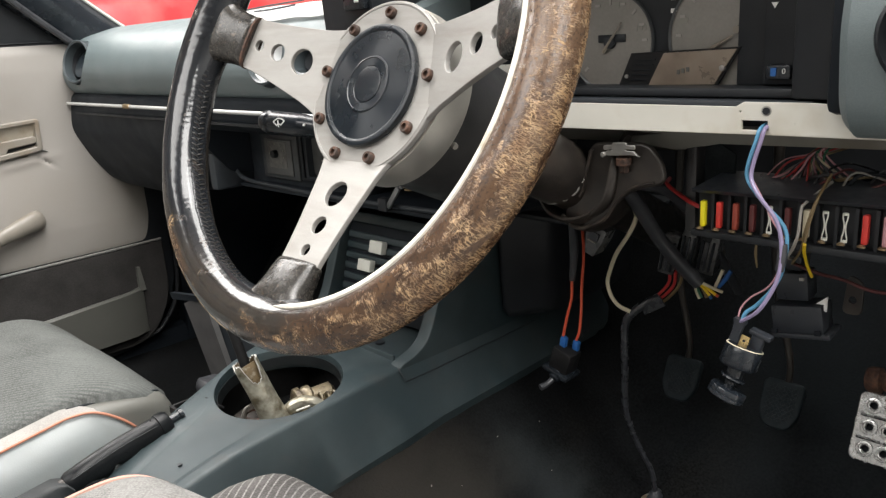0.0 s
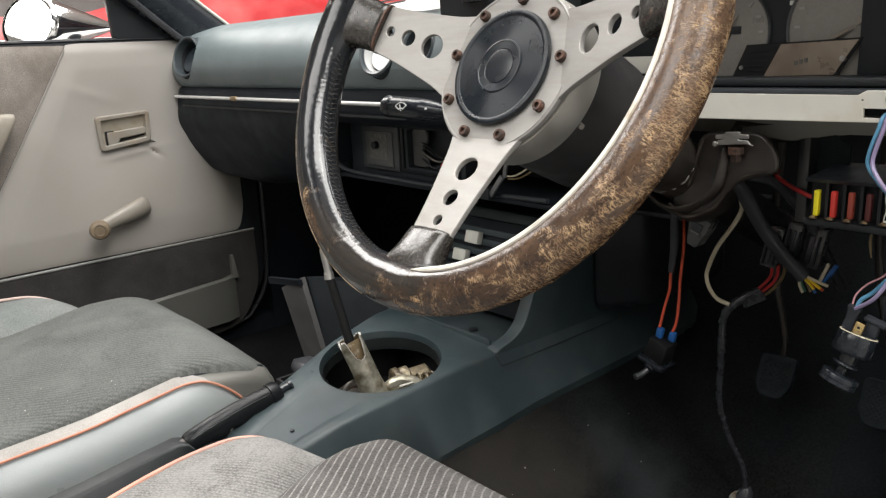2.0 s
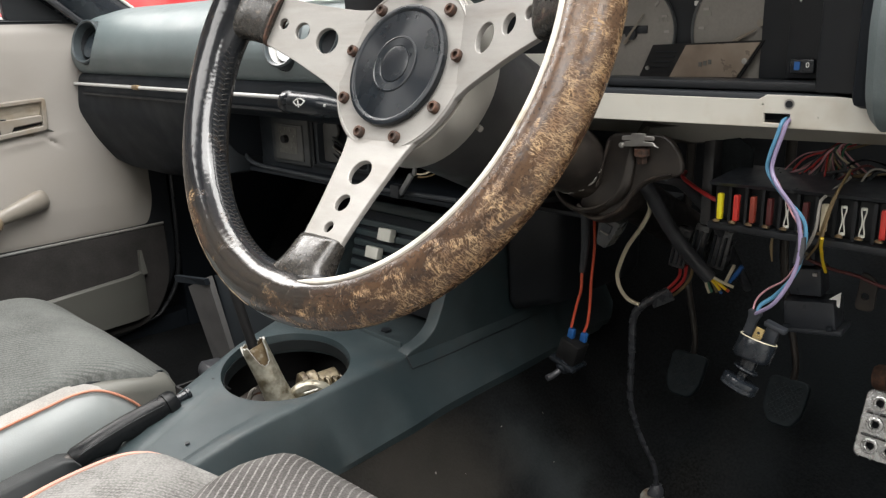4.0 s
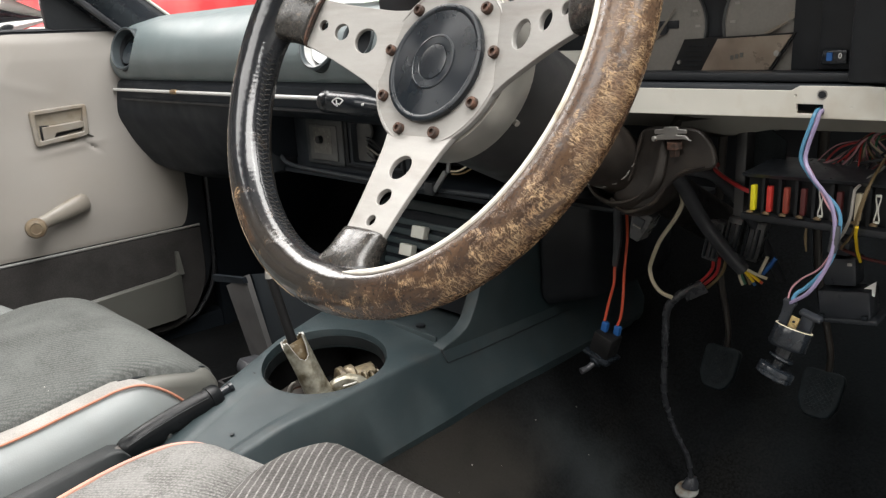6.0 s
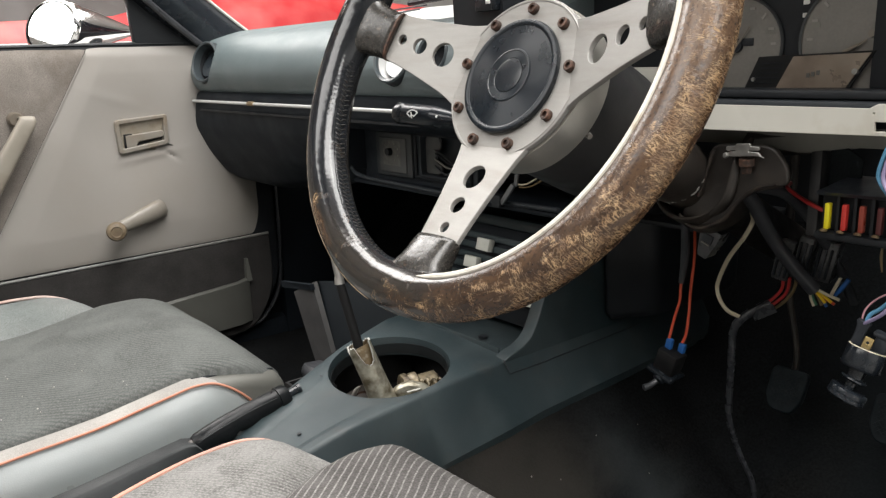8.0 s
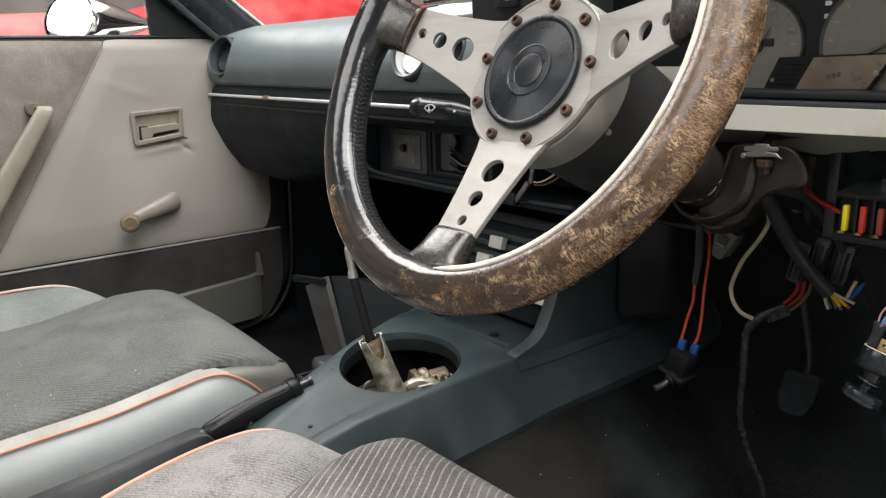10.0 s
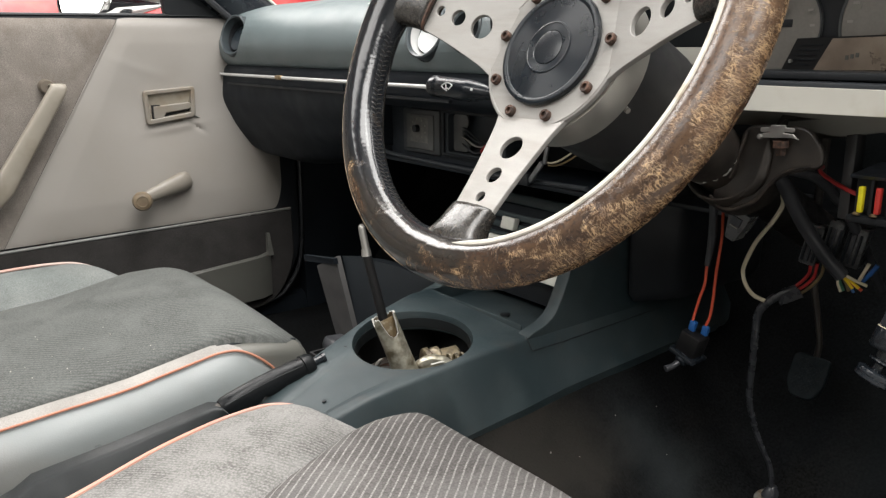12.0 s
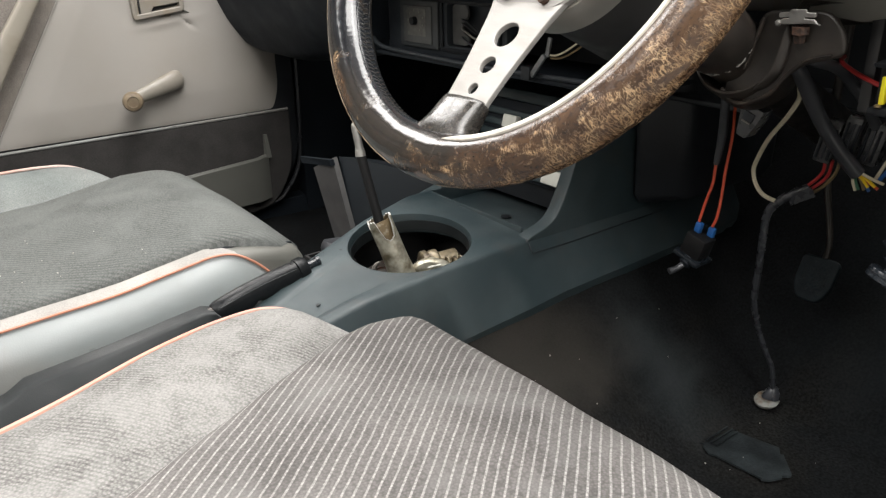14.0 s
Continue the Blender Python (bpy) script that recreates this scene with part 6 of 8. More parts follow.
    part("dash_mark", bm_lathe(s0 + 0.055 * way + 0.0086 * n, n, [(0.0011, -0.001), (0.0011, 0.0008), (0, 0.0009)], 10), M_WHITE, st, "small white mark")
    finish("symbol_blade", plate([(-0.0003, -0.0030), (0.0004, -0.0030), (-0.0006, 0.0012), (-0.0013, 0.0010)], [], 0.0006, m), M_WHITE, sym)


# ---------------------------------------------------------------- centre console
def interp(table, y):
    ys = [t[0] for t in table]
    return [float(np.interp(y, ys, [t[i] for t in table])) for i in range(1, len(table[0]))]


def centre_console():
    con = thing("centre_console", (-0.65, 0.50, 0.06), "blue-grey moulded centre console without its gaiter", "centre console")
    # y: left edge, right edge, height left, height right, foot right, foot left, foot height
    table = [(0.235, -0.640, -0.545, 0.108, 0.118, -0.522, -0.665, 0.085), (0.27, -0.648, -0.540, 0.126, 0.136, -0.516, -0.70, 0.085), (0.31, -0.655, -0.540, 0.142, 0.150, -0.514, -0.73, 0.088),
             (0.36, -0.668, -0.541, 0.157, 0.158, -0.513, -0.75, 0.090), (0.46, -0.712, -0.544, 0.170, 0.162, -0.514, -0.775, 0.094), (0.545, -0.748, -0.548, 0.172, 0.163, -0.516, -0.785, 0.098),
             (0.60, -0.757, -0.549, 0.170, 0.163, -0.518, -0.79, 0.102), (0.95, -0.757, -0.552, 0.172, 0.163, -0.522, -0.79, 0.108)]
    rings = []
    for y in list(np.linspace(0.235, 0.60, 22)) + [0.95]:
        l, r, zl, zr, fr, fl, fz = interp(table, y)
        sink = 0.0032 * min(1, max(0, (0.392 - y) / 0.02))  # shallow panel behind the opening
        at = lambda x: zl + (zr - zl) * (x - l) / (r - l)
        prof = rounded([(fl, fz), (l, zl), (l + 0.030, at(l + 0.030)), (l + 0.037, at(l + 0.037) - sink), (r - 0.022, at(r - 0.022) - sink), (r - 0.014, at(r - 0.014)), (r, zr), (fr, fz), (fr - 0.01, fz - 0.05), (fl + 0.01, fz - 0.05)],
                       [0.0, 0.014, 0.003, 0.003, 0.003, 0.003, 0.0045, 0.0, 0, 0], 4)
        rings.append([(x, y, z) for x, z in prof])
    body = part("body", bm_loft(rings), M_CONSOLE, con, "blue-grey grained plastic", 35)
    top = Vector((-0.6265, 0.4655, 0.1665))
    lean = Vector((0.045, -0.05, 1)).normalized()
    oval = (1.12, 0.99)
    carve(body, bm_box(-0.708, -0.553, 0.376, 0.555, 0.05, 0.146))
    carve(body, bm_lathe(top - 0.06 * lean, lean, [(0.0672, 0), (0.0672, 0.048), (0.0695, 0.0595), (0.0740, 0.0660), (0.078, 0.12)], 56, up=(0.62, 0.75, 0), squash=oval))
    # console-coloured wall drawn in dark plastic, its shade put into the colour
    part("hole_wall", bm_lathe(top - 0.022 * lean, lean, [(0.0658, 0.0), (0.0670, 0.012), (0.0664, 0.012), (0.0652, 0.0)], 56, cap=False, up=(0.62, 0.75, 0), squash=oval), M_SHROUD, con)
    part("tab", bm_tube([(-0.667, 0.398, 0.1590), (-0.660, 0.398, 0.1590), (-0.655, 0.402, 0.154), (-0.652, 0.410, 0.147)], [0.0016, 0.0030, 0.0034, 0.0020], 8), M_MATTBLACK, con, "torn black rubber tab")
    part("scuff", bm_tube([(-0.5535, 0.437, 0.1652), (-0.5520, 0.446, 0.1652), (-0.5515, 0.452, 0.1650)], 0.0009, 5), M_DIRTYWHITE, con, "small pale scuff")
    part("hole", bm_lathe((-0.580, 0.325, 0.1480), (0, -0.2, 1), [(0.0022, 0), (0.0022, 0.0012), (0, 0.0012)], 12), M_BLACK, con)
    # front part: raised cheeks with a tray and the radio opening between them
    front = thing("console_front", (-0.65, 0.70, 0.10), "dark console front with open tray and heater slides", "centre console")
    cheek = [(0.572, 0.146), (0.566, 0.1600), (0.5760, 0.1648), (0.598, 0.1700), (0.613, 0.179), (0.624, 0.197), (0.634, 0.220), (0.650, 0.262), (0.668, 0.292), (0.80, 0.292), (0.80, 0.146)]
    for x0, x1 in ((-0.566, -0.5470), (-0.760, -0.742)):
        m = frame_of(((x0 + x1) / 2, 0, 0), (0, 1, 0), (0, 0, 1))
        finish("cheek", plate(rounded(cheek, [0, 0.002, 0.006, 0.02, 0.02, 0.03, 0.03, 0.02, 0.01, 0, 0], 4), [], x1 - x0 - 0.0012, m, 0.0015), M_CONSOLE, front, "blue-grey curved cheek", 35)
    carve(body, bm_box(-0.742, -0.566, 0.578, 0.70, 0.152, 0.30))
    part("tray_lip", bm_box(-0.741, -0.567, 0.5765, 0.5795, 0.150, 0.1705, 0.001), M_CONSOLE, front)
    part("tray_back", bm_box(-0.742, -0.566, 0.655, 0.665, 0.165, 0.205, 0.002), M_BLACK, front)
    part("joint", bm_tube([(-0.5470, 0.566, 0.1655), (-0.5410, 0.5665, 0.1570), (-0.5375, 0.567, 0.1510), (-0.5370, 0.62, 0.1500), (-0.5390, 0.80, 0.1500)], 0.0007, 5, smooth=False), M_BLACK, front)
    part("washer", bm_lathe((-0.640, 0.618, 0.1522), (0, 0, 1), [(0.003, 0), (0.006, 0.001), (0.006, 0.003), (0.003, 0.003)], 16), M_BLACK, front, "small dark washer in the tray")
    tilt = about((-0.65, 0.642, 0.20), -16, 0, 0)
    face = part("heater_panel", bm_box(-0.742, -0.566, 0.646, 0.67, 0.196, 0.288, 0.002, turn=tilt), M_DASH, front, "dark slatted heater control panel", origin=(-0.65, 0.65, 0.2))
    for k in range(6):
        part("slat", bm_box(-0.738, -0.570, 0.641, 0.648, 0.2000 + 0.0135 * k, 0.2085 + 0.0135 * k, 0.0015, turn=tilt), M_CONSOLE, face)
    for x, z, w, h in ((-0.684, 0.2540, 0.024, 0.016), (-0.702, 0.2290, 0.024, 0.015), (-0.598, 0.2020, 0.030, 0.017)):
        part("slide_knob", bm_box(x, x + w, 0.632, 0.642, z, z + h, 0.0015, turn=tilt), M_DIRTYWHITE, face, "pale square slide knob")
    part("head_rail", bm_box(-0.745, -0.563, 0.640, 0.69, 0.288, 0.302, 0.004, turn=tilt), M_CONSOLE, front)
    part("side_panel", bm_box(-0.562, -0.548, 0.67, 0.92, 0.09, 0.262, 0.006), M_DASH, front, "dark side panel below the dashboard")


def gear_lever():
    g = thing("gear_lever", (-0.62, 0.465, 0.10), "bare gear lever in a dirty cast socket, knob and gaiter missing", "gear lever")
    b, t = Vector((-0.6140, 0.4570, 0.105)), Vector((-0.6385, 0.4360, 0.1915))
    way = (t - b).normalized()
    face = Vector((0.99, -0.14, 0.0))
    face = (face - way * face.dot(way)).normalized()
    side = way.cross(face)
    tall = (t - b).length
    turn = lambda k: 2 * math.pi * k / 48

    def brim(k):
        """Height of the broken top edge: a deep scoop on one side, nicks elsewhere."""
        d = math.degrees(turn(k) + math.pi) % 360 - 180
        scoop = 0.024 * max(0, 1 - (abs(d) / 44) ** 3.0) if abs(d) < 44 else 0
        nick = 0.0075 * math.exp(-((d + 92) / 11) ** 2) + 0.004 * math.exp(-((d - 150) / 20) ** 2) + 0.0012 * math.sin(k * 2.7)
        return tall + 0.003 - scoop - nick
    round_ring = lambda r, hs: [b + way * h + r * (math.cos(turn(k)) * face + math.sin(turn(k)) * side) * (1 + 0.03 * noise.noise(Vector((k * 0.4, h * 90, 5)))) for k, h in enumerate(hs)]
    tops = [brim(k) for k in range(48)]
    sock = part("socket", bm_loft([round_ring(r, [h] * 48) for r, h in ((0.0178, 0), (0.0162, 0.016), (0.0148, 0.030), (0.0138, 0.044), (0.0134, 0.060))] + [round_ring(0.0134, [max(0.062, h - 0.006) for h in tops]), round_ring(0.0136, tops)], cap=False), M_CAST, g, "dirty cast socket with a broken scooped lip")
    part("lip_edge", bm_loft([round_ring(0.0137, tops), round_ring(0.0138, [h + 0.0006 for h in tops]), round_ring(0.0120, [h + 0.0006 for h in tops]), round_ring(0.0119, [h - 0.0008 for h in tops])], cap=False), M_LIP, sock, "bright broken edge of the socket")
    part("bore", bm_loft([round_ring(0.0119, tops), round_ring(0.0116, [max(0.060, h - 0.010) for h in tops]), round_ring(0.0110, [0.058] * 48), round_ring(0.002, [0.056] * 48)], cap=False), M_BORE, sock, "brown greasy bore of the socket")
    part("web", bm_loft([[b + way * h + face * (0.0030 + d) + side * e for d, e in ((0, -w), (0.0012, -w), (0.0012, w), (0, w))] for h, w in ((0.058, 0.0112), (tall - 0.006, 0.0116), (tall, 0.0090))]), M_BORE, sock, "brown web between bore and scoop")
    r0, r1, r2 = t - 0.014 * way + Vector((-0.0035, -0.0014, 0)), Vector((-0.6565, 0.4275, 0.2640)), Vector((-0.6625, 0.4265, 0.2960))
    part("rod", bm_tube([r0, r0.lerp(r1, 0.5), r1], [0.0056, 0.0053, 0.0052], 14), M_MATTBLACK, g, "black sleeved rod")
    part("tip", bm_tube([r1 - Vector((0, 0, 0.002)), r1 + Vector((-0.0008, 0, 0.004)), r1 + Vector((-0.001, 0, 0.006)), r2 - Vector((0, 0, 0.004)), r2], [0.0058, 0.0052, 0.0042, 0.0040, 0.0022], 12), M_STEEL, g, "bare steel lever end")
    part("ball_arm", bm_tube([(-0.612, 0.466, 0.112), (-0.603, 0.482, 0.119), (-0.600, 0.497, 0.125)], [0.014, 0.012, 0.010], 14), M_CAST, g, "cast side arm")
    part("hook", bm_tube([(-0.660, 0.434, 0.108), (-0.657, 0.434, 0.124), (-0.651, 0.435, 0.136), (-0.646, 0.437, 0.141)], [0.0034, 0.0030, 0.0024, 0.0010], 8), M_WIREGREY, g, "bent steel hook")
    # black liners put in for the dark inside the opening
    for b in ((-0.7076, -0.7046, 0.3764, 0.5546), (-0.5564, -0.5534, 0.3764, 0.5546), (-0.7046, -0.5564, 0.3764, 0.3794), (-0.7046, -0.5564, 0.5516, 0.5546)):
        part("shade_liner", bm_box(b[0], b[1], b[2], b[3], 0.052, 0.1455), M_MATTBLACK, g, "black liner standing for the shade below the opening")
    gb = thing("gearbox_top", (-0.62, 0.50, 0.04), "greasy gearbox selector parts under the console", "gearbox")
    part("housing", wobble(bm_box(-0.685, -0.560, 0.40, 0.56, 0.03, 0.072, 0.010), 0.004, 30), M_BLACK, gb, "black oily housing")
    part("selector", wobble(bm_lathe((-0.637, 0.484, 0.126), (0.30, 1, 0.02), [(0.008, 0), (0.016, 0.004), (0.017, 0.010), (0.0140, 0.0125), (0.0160, 0.015), (0.0160, 0.021), (0.0120, 0.024), (0.013, 0.045), (0.006, 0.05)], 24), 0.0015, 70), M_GREASE, gb, "greasy ribbed selector")
    part("lump", wobble(bm_lathe((-0.613, 0.474, 0.118), (0.1, 1, 0.05), [(0.010, 0), (0.017, 0.006), (0.018, 0.030), (0.010, 0.044)], 20), 0.004, 45), M_GREASE, gb)
    part("fork", wobble(bm_tube([(-0.622, 0.462, 0.126), (-0.613, 0.472, 0.138), (-0.603, 0.486, 0.139), (-0.595, 0.500, 0.130)], [0.007, 0.0075, 0.0070, 0.005], 12), 0.002, 90), M_CAST, gb, "bright greasy selector fork")
    part("spring", bm_tube([(-0.606 + 0.0006 * q + 0.008 * math.cos(q * 1.1), 0.500 + 0.0012 * q, 0.134 + 0.008 * math.sin(q * 1.1)) for q in range(26)], 0.0016, 6, steps=2), M_GREASE, gb, "greasy coil spring")
    part("bracket", bm_box(-0.688, -0.662, 0.43, 0.47, 0.07, 0.122, 0.004, turn=about((-0.675, 0.45, 0.09), 0, 12, 20)), M_COLUMN, gb, "dark rusty bracket")
    part("cup", wobble(bm_lathe((-0.655, 0.450, 0.09), (0, 0, 1), [(0.020, 0), (0.019, 0.030), (0.013, 0.034), (0.012, 0.026), (0, 0.024)], 22), 0.001, 60), M_BOLT, gb, "rusty brown cup")


def handbrake():
    hb = thing("handbrake", (-0.655, 0.15, 0.08), "black handbrake lever in its plastic shroud", "handbrake")
    a, b = Vector((-0.652, 0.247, 0.136)), Vector((-0.6515, 0.350, 0.157))
    way = (b - a).normalized()
    rings = []
    for s, w, up, dn in ((0.0, 0.0080, 0.0085, 0.0085), (0.004, 0.0098, 0.0098, 0.0098), (0.02, 0.0096, 0.010, 0.0105), (0.035, 0.0100, 0.010, 0.0165), (0.045, 0.0092, 0.010, 0.0104), (0.058, 0.0100, 0.010, 0.0168), (0.070, 0.0092, 0.010, 0.0106),
                         (0.083, 0.0100, 0.0102, 0.0168), (0.091, 0.0096, 0.0102, 0.0108), (0.094, 0.0098, 0.0102, 0.0108), (0.0945, 0.0114, 0.0116, 0.0130), (0.102, 0.0116, 0.0118, 0.0138), (0.106, 0.0098, 0.0100, 0.0110)):
        up_v = way.cross(Vector((1, 0, 0))) * -1
        c = a + way * s + up_v * 0.0030 * math.sin(math.pi * s / 0.106)
        rings.append([c + Vector((1, 0, 0)) * 1.08 * w * math.copysign(abs(math.cos(t)) ** 0.9, math.cos(t)) + 1.10 * up_v * (up if math.sin(t) > 0 else dn) * math.sin(t) for t in (2 * math.pi * k / 20 for k in range(20))])
    part("grip", bm_loft(rings), M_GRIP, hb, "black finger-moulded grip")
    part("grip_seam", bm_tube([a + way * q + Vector((0.0092, 0, 0.0062 + 0.0028 * math.sin(math.pi * q / 0.106))) for q in (0.006, 0.03, 0.06, 0.090)], 0.0007, 5), M_SHROUD, hb, "moulding seam along the grip")
    part("button", bm_lathe(b, way, [(0.0050, 0.0), (0.0048, 0.012), (0.0058, 0.0125), (0.0058, 0.0160), (0, 0.0165)], 16), M_GLOSS, hb, "black release button")
    part("lever_bar", bm_tube([a + 0.004 * way, a - 0.05 * way, a - 0.12 * way], 0.0075, 12), M_COLUMN, hb, "dark steel lever")
    rings = []
    for y, x0, x1, zt, zb in ((-0.35, -0.672, -0.632, 0.104, 0.03), (0.0, -0.669, -0.632, 0.109, 0.03), (0.048, -0.668, -0.631, 0.112, 0.03), (0.060, -0.669, -0.631, 0.1150, 0.03), (0.076, -0.671, -0.631, 0.1230, 0.03),
                              (0.150, -0.670, -0.632, 0.1305, 0.04), (0.205, -0.669, -0.633, 0.1385, 0.06), (0.238, -0.667, -0.636, 0.1435, 0.09), (0.246, -0.664, -0.638, 0.1420, 0.10), (0.250, -0.658, -0.641, 0.137, 0.12)):
        rings.append([(x, y, z) for x, z in rounded([(x0, zb), (x0 + 0.003, zt), (x0 + 0.022, zt - 0.001), (x1, zt - 0.024), (x1, zb)], [0, 0.003, 0.003, 0.006, 0], 4)])
    part("shroud", bm_loft(rings), M_SHROUD, hb, "charcoal plastic shroud", 35)


# ---------------------------------------------------------------- seats
def cushion(nx, ny, x0, x1, y0, y1, height, skirt):
    """A padded top surface over a plan, closed by a skirt down to a height."""
    bm = bmesh.new()
    top = [[bm.verts.new(height(x0(v) + (x1(v) - x0(v)) * u, y0 + (y1 - y0) * v, u, v)) for u in np.linspace(0, 1, nx)] for v in np.linspace(0, 1, ny)]
    for a, b in zip(top, top[1:]):
        for k in range(nx - 1):
            bm.faces.new((a[k], a[k + 1], b[k + 1], b[k]))
    rim = top[0] + [r[-1] for r in top[1:]] + top[-1][-2::-1] + [r[0] for r in top[-2:0:-1]]
    low = [bm.verts.new((v.co.x, v.co.y, skirt)) for v in rim]
    n = len(rim)
    for k in range(n):
        bm.faces.new((rim[k], low[k], low[(k + 1) % n], rim[(k + 1) % n]))
    bm.faces.new(low)
    return bm


def driver_seat():
    seat = thing("driver_seat", (-0.28, 0.05, -0.04), "driver seat with pinstriped cushion and pale dusty bolsters", "car seat")
    bound = lambda y: -0.372 - 0.098 * min(max((y - 0.08) / 0.205, -0.6), 1.15) ** 1
    # striped middle: flat top that rolls over at its front edge
    def mid(x, y, u, v):
        front = max(0, (y - 0.320) / 0.080)
        z = 0.184 - 0.070 * front ** 2.6
        side = min(1, max(0, (-x - 0.452) / 0.03)) * max(0, (y - 0.27) / 0.1)
        z -= 0.024 * side
        z += 0.006 * math.exp(-((x + 0.30) / 0.16) ** 2) * (1 - min(1, front)) - 0.003
        z -= 0.010 * max(0, 1 - u / 0.05) ** 2
        z += 0.0016 * noise.noise(Vector((x * 16, y * 16, 0)))
        return (x, y + 0.010 * math.sin(min(1, u) * math.pi) * front, z)
    part("cushion", cushion(60, 80, lambda v: bound(-0.45 + 0.850 * v), lambda v: 0.0 - 0.02 * max(0, v - 0.8) / 0.2, -0.45, 0.400, mid, 0.02), M_STRIPE, seat, "grey cloth with pale pinstripes", 60)
    # bolster beside the tunnel
    rim_line = [(-0.45, -0.45), (-0.1, -0.475), (0.042, -0.509), (0.09, -0.526), (0.15, -0.552), (0.20, -0.567), (0.235, -0.572), (0.262, -0.572), (0.279, -0.564), (0.290, -0.545), (0.297, -0.520), (0.300, -0.495), (0.303, -0.478)]
    outer = lambda y: float(np.interp(y, [p[0] for p in rim_line], [p[1] for p in rim_line]))
    def bol(x, y, u, v):
        z = 0.168 + 0.010 * math.sin(math.pi * min(1, u * 0.9 + 0.1)) - 0.012 * (1 - min(1, u / 0.08)) ** 2
        z -= 0.010 * max(0, (y - 0.245) / 0.057) ** 2
        z += 0.0018 * noise.noise(Vector((x * 22, y * 22, 5)))
        return (x, y, z)
    part("side_bolster", cushion(22, 160, lambda v: outer(-0.45 + 0.752 * v), lambda v: bound(-0.45 + 0.752 * v) + 0.006, -0.45, 0.302, bol, 0.145), M_BOLSTER, seat, "pale dusty woven bolster", 60)
    line = [(outer(y) - 0.001, y + (0.002 if y > 0.27 else 0), 0.1665 - 0.010 * max(0, (y - 0.245) / 0.057) ** 2) for y in list(np.linspace(-0.45, 0.0, 6)) + [p[0] for p in rim_line[2:]]]
    part("piping", bm_tube(line, 0.0026, 8), M_PIPING_FADED, seat, "faded orange piping")
    rings = []
    for y in (-0.45, 0.0, 0.10, 0.20, 0.26, 0.290):
        o = outer(y)
        rings.append([(o + 0.003, y, 0.157), (o - 0.002, y, 0.150), (o + 0.012, y, 0.135), (max(o + 0.03, -0.505), y, 0.10), (-0.49, y, 0.03), (-0.46, y, 0.03), (-0.46, y, 0.15)])
    part("side_facing", bm_loft(rings), M_SIDEVINYL, seat, "grey vinyl side facing")
    part("seat_base", bm_box(-0.50, -0.02, -0.40, 0.31, -0.035, 0.025, 0.01), M_BLACK, seat, "dark seat base")


